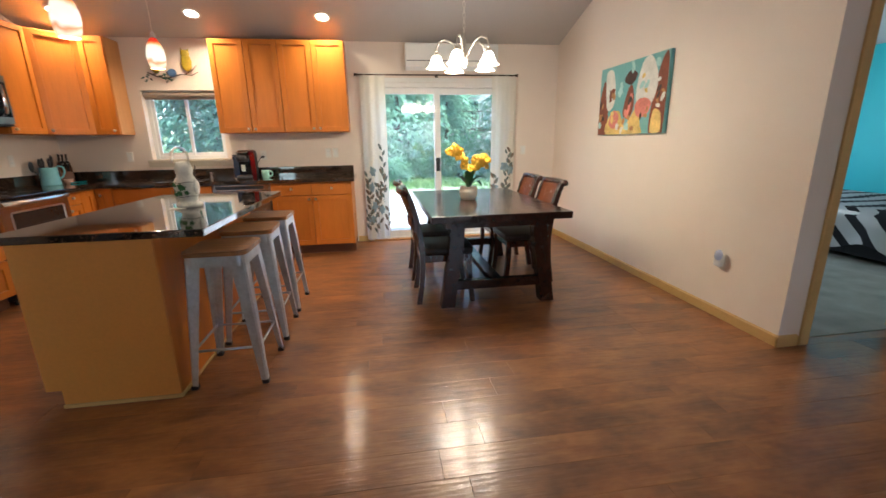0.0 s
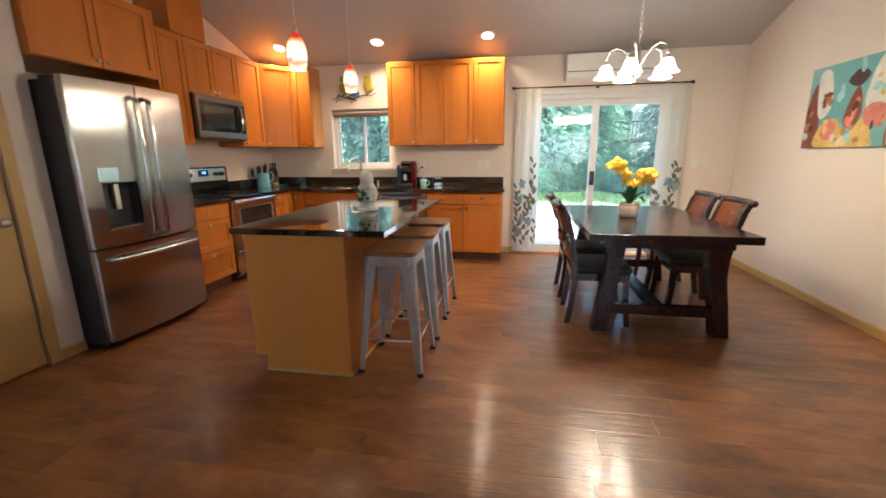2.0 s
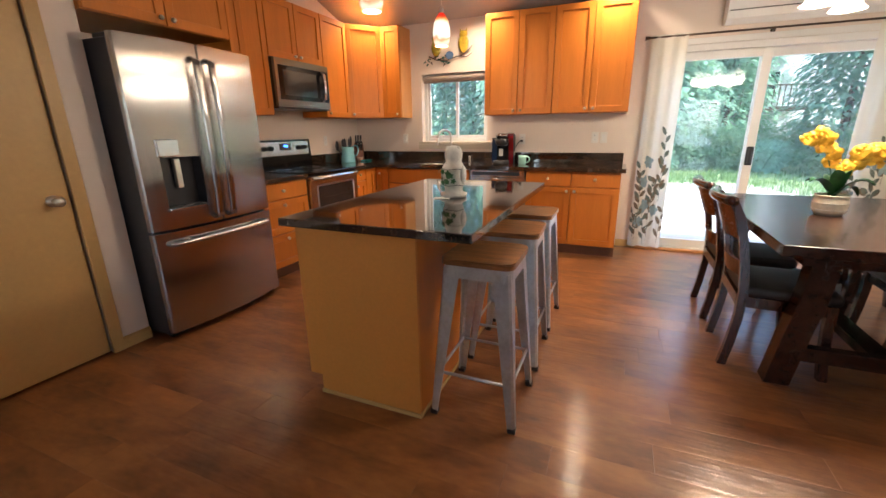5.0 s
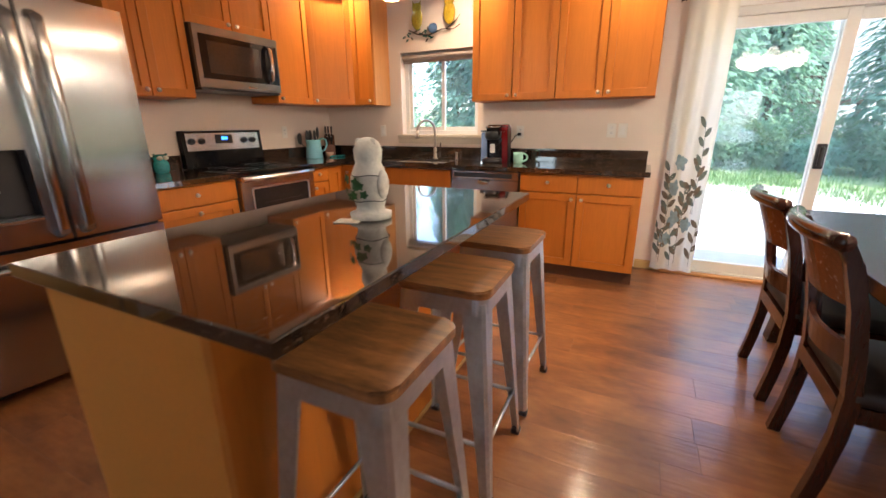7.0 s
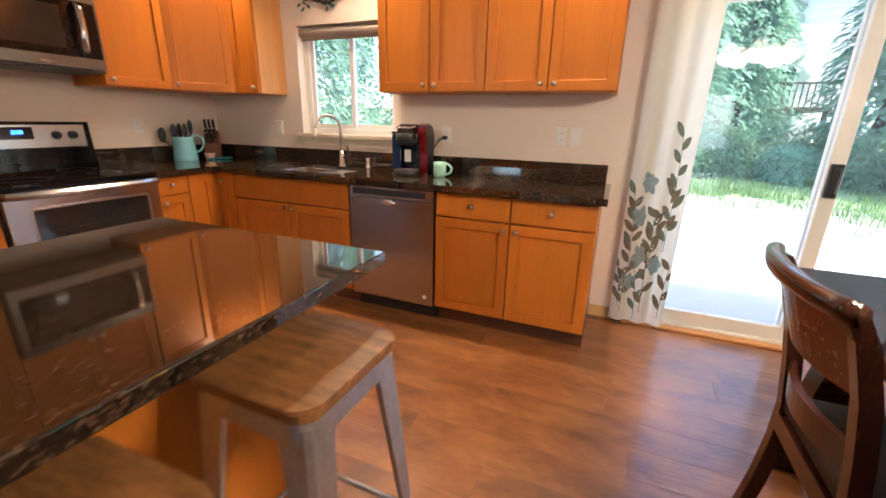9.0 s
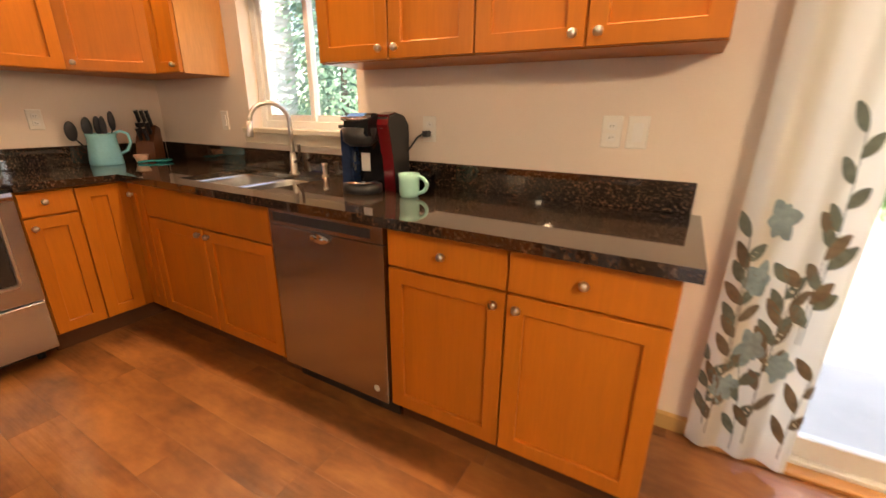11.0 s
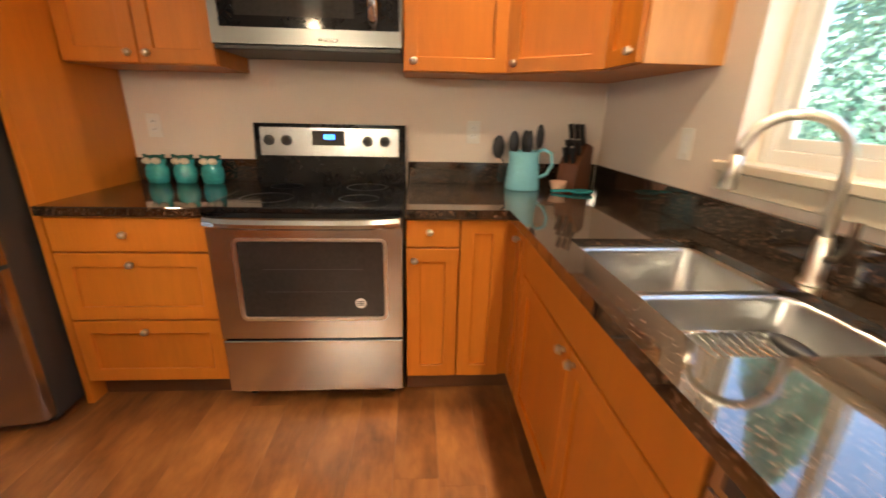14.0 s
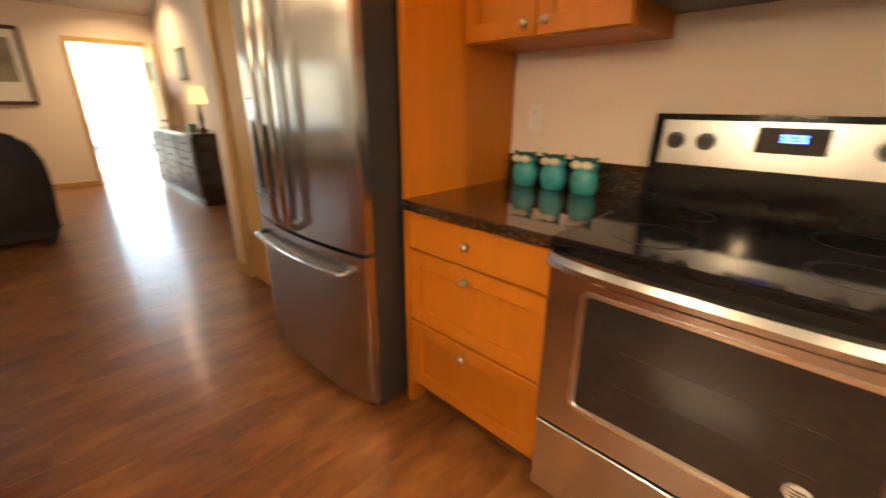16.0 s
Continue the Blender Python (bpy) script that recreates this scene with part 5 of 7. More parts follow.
els = rp.color_ramp.elements
els[0].position, els[0].color = 0.0, (1.0, 0.50, 0.26, 1)
els[1].position, els[1].color = 1.0, (0.55, 0.02, 0.01, 1)
for p_, c_ in ((0.10, (1.0, 0.80, 0.55, 1)), (0.20, (0.85, 0.32, 0.14, 1)), (0.28, (1.0, 0.88, 0.68, 1)), (0.62, (1.0, 0.84, 0.60, 1)), (0.74, (0.9, 0.30, 0.08, 1)), (0.84, (0.55, 0.03, 0.01, 1))):
    q_ = els.new(p_)
    q_.color = c_
l.new(mr.outputs[0], rp.inputs[0])
l.new(rp.outputs[0], b.inputs["Base Color"])
l.new(rp.outputs[0], b.inputs["Emission Color"])
b.inputs["Emission Strength"].default_value = 0.15
b.inputs["Roughness"].default_value = 0.15
for x, y, zb in ((-1.70, 3.90, 1.874), (-1.795, 5.04, 1.905)):
    pl = thing("pendant_light", (x, y, zb), "lit red and amber art-glass pendant over the island", "pendant light", "pendant lights")
    bm = bmesh.new()
    lathe(bm, [(0.047, 0.0), (0.058, 0.03), (0.066, 0.08), (0.064, 0.12), (0.054, 0.165), (0.036, 0.205), (0.018, 0.225)], (x, y, zb), 24, close=False)
    part("shade", bm, PEND, pl, "red and amber swirled glass shade", True)
    bm = bmesh.new()
    ball(bm, (x, y, zb + 0.05), 0.026, 0.026, 0.034)
    part("bulb", bm, BULB, pl, "", True)
    bm = bmesh.new()
    lathe(bm, [(0.0, 0.222), (0.019, 0.222), (0.017, 0.25), (0.006, 0.275), (0.0, 0.276)], (x, y, zb), 14)
    part("socket_cap", bm, NICKEL, pl, "", True)
    bm = bmesh.new()
    zt = zc(y)
    tube(bm, [(x + 0.002 * math.sin(k * 1.3), y + 0.002 * math.cos(k * 1.7), zb + 0.27 + (zt - zb - 0.29) * k / 12) for k in range(13)], 0.0032, 6)
    part("cord", bm, NICKEL, pl, "twisted silver cord", True)
    bm = bmesh.new()
    lathe(bm, [(0.0, -0.03), (0.05, -0.028), (0.06, 0.0), (0.06, 0.02)], (x, y, zt), 20)
    part("canopy", bm, NICKEL, pl, "", True)
    lamp("pendant_lamp", "POINT", (x, y, zb - 0.03), PEND_W, WARM, 0.04)

CHX, CHY, CHZ = 0.665, 4.90, 1.955
ch = thing("chandelier", (CHX, CHY, CHZ), "five-arm brushed nickel chandelier with frosted bell shades", "chandelier")
bm = bmesh.new()
lathe(bm, [(0.0, -0.06), (0.012, -0.055), (0.016, -0.03), (0.030, 0.0), (0.034, 0.03), (0.022, 0.06), (0.014, 0.12), (0.018, 0.16), (0.010, 0.20), (0.0, 0.21)], (CHX, CHY, CHZ), 16)
part("hub", bm, NICKEL, ch, "", True)
for k in range(5):
    a = radians(72 * k + 100)
    ca, sa = math.cos(a), math.sin(a)
    bm = bmesh.new()
    pts = [(CHX + ca * r, CHY + sa * r, CHZ + z) for r, z in ((0.02, 0.03), (0.06, 0.10), (0.11, 0.155), (0.165, 0.175), (0.215, 0.155), (0.235, 0.11), (0.235, 0.075))]
    tube(bm, pts, 0.0065, 8)
    arm = part("arm", bm, NICKEL, ch, "", True)
    c = (CHX + ca * 0.235, CHY + sa * 0.235, CHZ)
    bm = bmesh.new()
    lathe(bm, [(0.0, 0.085), (0.016, 0.08), (0.022, 0.06), (0.022, 0.045)], c, 14)
    part("holder", bm, NICKEL, arm, "", True)
    bm = bmesh.new()
    lathe(bm, [(0.024, 0.052), (0.040, 0.040), (0.050, 0.010), (0.060, -0.020), (0.078, -0.042), (0.084, -0.046)], c, 20, close=False)
    part("shade", bm, SHADEGLOW, arm, "frosted white bell shade", True)
    bm = bmesh.new()
    ball(bm, (c[0], c[1], CHZ - 0.005), 0.025, 0.025, 0.035, 10, 7)
    part("bulb", bm, BULB, arm, "", True)
    lamp("chandelier_lamp", "POINT", (c[0], c[1], CHZ - 0.06), CHAN_W, (1.0, 0.82, 0.60), 0.08)
bm = bmesh.new()
zt = zc(CHY)
for i in range(24):
    z = CHZ + 0.215 + i * (zt - CHZ - 0.25) / 24
    r = 0.011
    hgt = (zt - CHZ - 0.25) / 24 * 0.62
    pts = [(CHX + (r * math.cos(q) if i % 2 else 0), CHY + (0 if i % 2 else r * math.cos(q)), z + hgt * (1 + math.sin(q))) for q in [2 * math.pi * j / 8 for j in range(9)]]
    tube(bm, pts, 0.0028, 5)
part("chain", bm, NICKEL, ch, "silver link chain", True)
bm = bmesh.new()
lathe(bm, [(0.0, -0.035), (0.03, -0.03), (0.065, 0.0), (0.065, 0.025)], (CHX, CHY, zt), 20)
part("canopy", bm, NICKEL, ch, "", True)

# ---------------------------------------------------------------- air unit, rod, curtains
ac = thing("mini_split", (0.92, 6.7, 2.2), "white wall-mounted mini-split air conditioner", "air conditioner")
A0, A1 = 0.30, 1.46
bm = bmesh.new()
prism(bm, [(6.815, 2.190), (6.70, 2.175), (6.645, 2.215), (6.625, 2.28), (6.625, 2.455), (6.65, 2.480), (6.815, 2.480)], "x", A0, A1)
part("housing", bm, WHITE, ac)
part("front_panel", B(6.0 - 6.0 + A0 + 0.015, A1 - 0.015, 6.619, 6.6255, 2.285, 2.465, 0.002), WHITE, ac)
bm = bmesh.new()
prism(bm, [(6.705, 2.1735), (6.645, 2.2125), (6.642, 2.210), (6.702, 2.171)], "x", A0 + 0.05, A1 - 0.05)
part("louvre", bm, PLATE, ac, "closed air louvre")
part("seam_line", B(A0 + 0.012, A1 - 0.012, 6.6235, 6.6248, 2.272, 2.280), FRIDGE_SIDE, ac)

rod = thing("curtain_rod", (0.7, 6.73, 2.13), "dark bronze curtain rod with finials", "curtain rod")
RY, RZ = 6.74, 2.128
bm = bmesh.new()
tube(bm, [(-0.30, RY, RZ), (1.72, RY, RZ)], 0.009, 10)
part("pole", bm, BRONZE, rod, "", True)
for s, x in ((-1, -0.30), (1, 1.72)):
    bm = bmesh.new()
    cyl(bm, (x, RY, RZ), (x + s * 0.012, RY, RZ), 0.014, 0.020, 12)
    cyl(bm, (x + s * 0.012, RY, RZ), (x + s * 0.04, RY, RZ), 0.012, 0.022, 12)
    part("finial", bm, BRONZE, rod, "", True)
for x in (-0.255, 0.70, 1.675):
    bm = bmesh.new()
    tube(bm, [(x, YB - 0.001, RZ - 0.01), (x, RY, RZ - 0.012)], 0.005, 6)
    cyl(bm, (x, YB - 0.006, RZ - 0.01), (x, YB - 0.0005, RZ - 0.01), 0.02, seg=12)
    part("bracket", bm, BRONZE, rod, "", True)

CURT = bpy.data.materials.new("white_curtain_linen")
CURT.use_nodes = True
n, l = CURT.node_tree.nodes, CURT.node_tree.links
b = n["Principled BSDF"]
b.inputs["Base Color"].default_value = (0.82, 0.79, 0.71, 1)
b.inputs["Roughness"].default_value = 0.85
tl = n.new("ShaderNodeBsdfTranslucent")
tl.inputs[0].default_value = (0.76, 0.73, 0.64, 1)
wv = n.new("ShaderNodeTexNoise")
wv.inputs["Scale"].default_value = 260
bpn = n.new("ShaderNodeBump")
bpn.inputs["Strength"].default_value = 0.15
l.new(wv.outputs[0], bpn.inputs["Height"])
l.new(bpn.outputs[0], b.inputs["Normal"])
mxs = n.new("ShaderNodeMixShader")
mxs.inputs[0].default_value = 0.5
l.new(b.outputs[0], mxs.inputs[1])
l.new(tl.outputs[0], mxs.inputs[2])
l.new(mxs.outputs[0], n["Material Output"].inputs[0])
SPRIG = mat("grey_green_print", (0.14, 0.17, 0.145), 0.85, var=0.2, scale=20)
SPRIG2 = mat("taupe_print", (0.17, 0.135, 0.095), 0.85, var=0.2, scale=20)
BLOOM = mat("faded_teal_print", (0.24, 0.33, 0.36), 0.85, var=0.2, scale=14)


def curtain(x0, x1, seed, label):
    rng = random.Random(seed)
    ph = rng.random() * 6
    folds = 2.6

    def surf(u, z):
        g = (RZ - z) / RZ
        amp = 0.006 + 0.011 * g
        xx = x0 + (x1 - x0) * (u + 0.02 * math.sin(3 * g + ph))
        return Vector((xx, RY - 0.002 + amp * math.sin(2 * math.pi * folds * u + ph + 0.6 * g), z))
    c = thing("curtain", ((x0 + x1) / 2, RY, 0.03), label, "curtain", "patio door curtains")
    bm = bmesh.new()
    nu, nzz = 56, 20
    g = [[bm.verts.new(surf(i / nu, 0.035 + (RZ + 0.02 - 0.035) * j / nzz)) for j in range(nzz + 1)] for i in range(nu + 1)]
    for i in range(nu):
        for j in range(nzz):
            bm.faces.new((g[i][j], g[i + 1][j], g[i + 1][j + 1], g[i][j + 1]))
    cloth = part("cloth", bm, CURT, c, "white linen-look cloth", True)
    # printed leaf sprigs and blooms, laid just off the cloth on its room side
    def pt(u, z):
        u = min(max(u, 0.0), 1.0)
        p = surf(u, z)
        e = 0.004
        du = surf(min(u + e, 1), z) - surf(max(u - e, 0), z)
        nrm_ = Vector((du.y, -du.x, 0)).normalized()
        if nrm_.y > 0:
            nrm_ = -nrm_
        return p + nrm_ * 0.0025
    W_ = (x1 - x0) * 1.6

    def leafshape(bm, u, z, ang, ln, wd):
        ca, sa = math.cos(ang), math.sin(ang)
        left, right = [], []
        for k in range(6):
            t = k / 5
            w = wd * math.sin(math.pi * min(0.98, 0.06 + t * 0.9)) ** 0.8
            cx, cz = ln * t * ca, ln * t * sa
            left.append(bm.verts.new(pt(u + (cx - sa * w) / W_, z + cz + ca * w)))
            right.append(bm.verts.new(pt(u + (cx + sa * w) / W_, z + cz - ca * w)))
        for k in range(5):
            bm.faces.new((left[k], left[k + 1], right[k + 1], right[k]))

    def stem(bm, u, z, hgt, lean):
        prev = None
        for k in range(11):
            t = k / 10
            uu, zz = u + lean * t * t, z + hgt * t
            cur = (bm.verts.new(pt(uu - 0.0022 / W_, zz)), bm.verts.new(pt(uu + 0.0022 / W_, zz)))
            if prev:
                bm.faces.new((prev[0], prev[1], cur[1], cur[0]))
            prev = cur
    for material, nm, sprigs in ((SPRIG2, "printed_sprig", 6), (SPRIG, "printed_sprig", 6)):
        bm = bmesh.new()
        for q in range(sprigs):
            u, z, hgt, lean = (q * 0.62 + 0.12 + rng.uniform(-0.05, 0.05)) % 0.9 + 0.05, 0.04 + 0.82 * ((q * 0.47 + rng.uniform(0, 0.2)) % 1.0), rng.uniform(0.26, 0.40), rng.uniform(-0.12, 0.12)
            stem(bm, u, z, hgt, lean)
            for k in range(5):
                t = 0.2 + 0.8 * k / 4
                side = 1 if k % 2 else -1
                leafshape(bm, u + lean * t * t, z + hgt * t, math.pi / 2 - side * rng.uniform(0.6, 1.0), rng.uniform(0.075, 0.115), 0.024)
        tagged(part(nm, bm, material, cloth, "printed leaf sprigs"), kind="stuff")
    bm = bmesh.new()
    for _ in range(5):
        u, z = rng.uniform(0.15, 0.85), rng.uniform(0.3, 1.1)
        for k in range(6):
            leafshape(bm, u, z, k * math.pi / 3 + rng.random() * 0.4, rng.uniform(0.05, 0.085), 0.028)
    tagged(part("printed_bloom", bm, BLOOM, cloth, "faded printed blooms"), kind="stuff")
    return c


curtain(-0.29, 0.025, 3, "white curtain printed with grey-green leaf sprigs, drawn aside")
curtain(1.41, 1.735, 8, "white leaf-printed curtain drawn aside by the dining wall")

# ---------------------------------------------------------------- picture, plates
pc = thing("canvas_picture", (XR, 5.03, 1.66), "stretched canvas in teal with white and russet shapes", "picture")
P0, P1, Q0, Q1 = 4.515, 5.590, 1.345, 2.012
CANVAS = mat("teal_canvas", (0.10, 0.36, 0.36), 0.7, var=0.12, scale=2.2, fine=200, colour2=(0.26, 0.50, 0.50))
part("canvas", B(XR - 0.036, XR - 0.001, P0, P1, Q0, Q1, 0.002), CANVAS, pc)


def blob(poly, material, lift):
    """poly in shares of the canvas, u from its far end."""
    bm = bmesh.new()
    pts = []
    k = len(poly)
    for i in range(k):
        p0, p1, p2, p3 = (Vector((*poly[(i + j) % k], 0)) for j in (-1, 0, 1, 2))
        for s in range(4):
            t = s / 4
            q = 0.5 * ((2 * p1) + (p2 - p0) * t + (2 * p0 - 5 * p1 + 4 * p2 - p3) * t * t + (3 * p1 - p0 - 3 * p2 + p3) * t ** 3)
            pts.append((P1 - min(max(q.x, 0.003), 0.997) * (P1 - P0), Q0 + min(max(q.y, 0.003), 0.997) * (Q1 - Q0)))
    prism(bm, pts, "x", XR - 0.036 - lift, XR - 0.0358)
    part("painted_shape", bm, material, pc)


C1 = mat("canvas_white", (0.66, 0.64, 0.58), 0.7, var=0.12, scale=9)
C2 = mat("canvas_russet", (0.20, 0.055, 0.025), 0.7, var=0.25, scale=9)
C3 = mat("canvas_pink", (0.62, 0.20, 0.15), 0.7, var=0.2, scale=9)
C4 = mat("canvas_yellow", (0.66, 0.46, 0.14), 0.7, var=0.25, scale=8)
C5 = mat("canvas_umber", (0.06, 0.03, 0.022), 0.7, var=0.3, scale=9)
blob([(0.0, 0.0), (0.0, 0.45), (0.08, 0.82), (0.16, 0.5), (0.15, 0.0)], C2, 0.0006)
blob([(0.10, 0.9), (0.22, 0.92), (0.28, 0.55), (0.22, 0.38), (0.14, 0.42)], C1, 0.0010)
blob([(0.16, 0.0), (0.20, 0.28), (0.36, 0.34), (0.46, 0.12), (0.62, 0.35), (0.70, 0.1), (0.68, 0.0)], C4, 0.0012)
blob([(0.20, 0.22), (0.27, 0.36), (0.36, 0.26), (0.31, 0.10), (0.22, 0.12)], C3, 0.0016)
blob([(0.42, 0.30), (0.48, 0.62), (0.54, 0.66), (0.58, 0.40), (0.52, 0.22)], C2, 0.0018)
blob([(0.41, 0.76), (0.50, 0.88), (0.60, 0.80), (0.52, 0.68)], C5, 0.0020)
blob([(0.82, 0.0), (0.84, 0.5), (0.92, 0.92), (0.99, 0.9), (0.99, 0.0)], C2, 0.0013)
blob([(0.60, 0.5), (0.66, 0.92), (0.78, 0.98), (0.88, 0.70), (0.84, 0.42), (0.72, 0.34)], C1, 0.0021)
blob([(0.60, 0.40), (0.70, 0.48), (0.82, 0.40), (0.76, 0.24), (0.64, 0.24)], C3, 0.0026)
blob([(0.84, 0.02), (0.86, 0.30), (0.95, 0.25), (0.96, 0.02)], C4, 0.0026)


rng = random.Random(31)
C6 = mat("canvas_pale_sky", (0.36, 0.58, 0.55), 0.7, var=0.15, scale=6)
C7 = mat("canvas_ochre", (0.42, 0.20, 0.07), 0.7, var=0.25, scale=9)
for cu, cv, su, sv, tones, count in ((0.36, 0.62, 0.06, 0.10, (C6,), 4), (0.55, 0.90, 0.20, 0.04, (C6,), 3), (0.20, 0.62, 0.05, 0.16, (C2, C7, C1), 7), (0.28, 0.22, 0.06, 0.08, (C7, C3, C4), 6),
                                     (0.50, 0.44, 0.04, 0.14, (C7, C5, C3), 7), (0.72, 0.66, 0.07, 0.16, (C1, C4, C6), 6), (0.73, 0.32, 0.06, 0.06, (C7, C5, C3), 5), (0.93, 0.45, 0.04, 0.28, (C5, C7, C1), 7),
                                     (0.45, 0.10, 0.16, 0.06, (C1, C4, C7, C6), 8), (0.06, 0.28, 0.04, 0.18, (C5, C7, C6), 6)):
    for k in range(count):
        u, v = cu + rng.gauss(0, su * 0.6), cv + rng.gauss(0, sv * 0.6)
        ru, rv, tilt = rng.uniform(0.012, 0.034), rng.uniform(0.022, 0.065), rng.uniform(-0.6, 0.6)
        blob([(u + ru * math.cos(a) * rng.uniform(0.7, 1.2) + tilt * rv * 0.5 * math.sin(a), v + rv * math.sin(a)) for a in (0.2, 1.2, 2.3, 3.4, 4.5, 5.5)], rng.choice(tones), 0.003 + 0.00008 * k)


def plate(name, centre, way, label, kind_="outlet", w=0.072, h=0.116):
    """A cover plate on a wall; local -y faces the room."""
    t = thing(name, centre, label, "outlet" if kind_ == "outlet" else "switch", "wall plates")
    m = Matrix.Translation(centre) @ pose(0, 0, 0, 0, 0, way)
    bm = bmesh.new()
    box(bm, -w / 2, w / 2, -0.006, -0.0005, -h / 2, h / 2, 0.003)
    bmesh.ops.transform(bm, matrix=m, verts=bm.verts)
    pp = part("cover", bm, PLATE, t)
    for z in ((-0.02, 0.02) if kind_ == "outlet" else (0,)):
        bm = bmesh.new()
        box(bm, -0.017, 0.017, -0.0085, -0.0055, z - (0.014 if kind_ == "outlet" else 0.033), z + (0.014 if kind_ == "outlet" else 0.033), 0.002)
        bmesh.ops.transform(bm, matrix=m, verts=bm.verts)
        part("socket" if kind_ == "outlet" else "rocker", bm, WHITE, t)
        if kind_ == "outlet":
            bm = bmesh.new()
            for x in (-0.006, 0.005):
                box(bm, x, x + 0.002, -0.0089, -0.0084, z - 0.004, z + 0.005)
            bmesh.ops.transform(bm, matrix=m, verts=bm.verts)
            part("slot", bm, SATIN_BLACK, t)
    return t


plate("wall_outlet", (-0.733, YB, 1.193), 0, "almond duplex outlet above the counter")
plate("wall_switch", (-0.643, YB, 1.193), 0, "almond rocker switch above the counter", "switch")
plate("wall_outlet", (-1.532, YB, 1.18), 0, "almond outlet behind the coffee maker")
plate("wall_switch", (-3.067, YB, 1.19), 0, "almond switch beside the window", "switch")
plate("wall_outlet", (XL, 4.486, 1.19), 90, "almond outlet above the owl jars")
plate("wall_outlet", (XL, 6.118, 1.187), 90, "almond outlet beside the range")
plate("wall_switch", (1.89, YB, 1.18), 0, "almond switch beside the patio door", "switch")
po = plate("wall_outlet", (XR, 3.743, 0.42), -90, "white low outlet on the dining wall")
nl = thing("night_light", (XR - 0.01, 3.743, 0.44), "white plug-in night light in the dining wall outlet", "night light")
bm = bmesh.new()
box(bm, XR - 0.055, XR - 0.009, 3.705, 3.775, 0.385, 0.485, 0.02, 3)
part("body", bm, WHITE, nl, "", True)
bm = bmesh.new()
ball(bm, (XR - 0.052, 3.728, 0.475), 0.026, 0.028, 0.04)
part("lens", bm, mat("frosted_lens", (0.55, 0.62, 0.8), 0.2, var=0.05), nl, "bluish frosted lens", True)

# metal owl wall art above the window
oa = thing("metal_wall_art", (-2.46, YB - 0.02, 2.13), "painted metal wall art of a leafy branch with ornaments", "wall art")
bm = bmesh.new()
yy = YB - 0.018
tube(bm, [(-2.70, yy, 2.145), (-2.60, yy, 2.10), (-2.48, yy, 2.085), (-2.34, yy, 2.125), (-2.22, yy, 2.115), (-2.15, yy, 2.15)], 0.008, 6, taper=0.004)
tube(bm, [(-2.30, yy, 2.12), (-2.20, yy, 2.18), (-2.15, yy, 2.23)], 0.006, 6, taper=0.003)
part("branch", bm, BRONZE, oa, "dark metal branch")
rng = random.Random(5)
for k in range(20):
    a = rng.uniform(0, 2 * math.pi)
    cx, cz = rng.uniform(-2.74, -2.46), 0
    cz = 2.05 + 0.09 * rng.random() + 0.18 * max(0, -2.6 - cx)
    bm = bmesh.new()
    ca, sa = math.cos(a), math.sin(a)
    pts = [(0, 0), (0.012, 0.008), (0.03, 0.007), (0.044, 0), (0.03, -0.007), (0.012, -0.008)]
    prism(bm, [(cx + u * ca - v * sa, cz + u * sa + v * ca) for u, v in pts], "y", YB - 0.022, YB - 0.019)
    part("leaf", bm, DARKTEAL if k % 3 else BRONZE, oa)
for x, z, w, h, m1, m2 in ((-2.60, 2.235, 0.062, 0.10, CREAM, mat("olive_amber_enamel", (0.30, 0.26, 0.03), 0.25, var=0.3)), (-2.255, 2.255, 0.06, 0.10, CREAM, mat("amber_enamel", (0.45, 0.33, 0.03), 0.25, var=0.3)), (-2.43, 2.14, 0.05, 0.045, CREAM, mat("blue_enamel", (0.08, 0.16, 0.32), 0.3, var=0.2))):
    bm = bmesh.new()
    ball(bm, (x, YB - 0.03, z), w, 0.018, h, 16, 9)
    if h > 0.06:
        ball(bm, (x, YB - 0.032, z + h * 0.95), w * 0.85, 0.016, h * 0.42, 14, 7)
        for s in (-1, 1):
            cyl(bm, (x + s * w * 0.5, YB - 0.03, z + h * 1.2), (x + s * w * 0.72, YB - 0.03, z + h * 1.55), 0.014, 0.002, 8)
    part("ornament", bm, m2, oa, "rounded enamel ornament", True)

# ---------------------------------------------------------------- counter clutter
km = thing("coffee_maker", (-1.72, 6.62, CT1), "black and red single-cup coffee maker with water tank", "coffee maker")
mk = Matrix.Translation((-1.700, 6.60, CT1)) @ pose(0, 0, 0, 0, 0, 6)


def kpart(name, build, material, label="", smooth=False):
    bm = bmesh.new()
    build(bm)
    bmesh.ops.transform(bm, matrix=mk, verts=bm.verts)
    return part(name, bm, material, km, label, smooth)


def side_shape(bm, x0, x1, poly):
    prism(bm, poly, "x", x0, x1)
    bmesh.ops.bevel(bm, geom=[e for e in bm.edges], offset=0.006, segments=2, affect="EDGES")


kpart("base", lambda bm: lathe(bm, [(0.0, 0.0), (0.085, 0.0), (0.09, 0.006), (0.088, 0.036), (0.07, 0.042), (0.0, 0.042)], (-0.01, -0.075, 0.0), 24, sx=1.0, sy=0.9), SATIN_BLACK, "", True)
kpart("drip_tray", lambda bm: lathe(bm, [(0.0, 0.0), (0.062, 0.0), (0.066, 0.004), (0.0, 0.005)], (-0.01, -0.085, 0.0425), 24), CHROME, "silver drip tray", True)
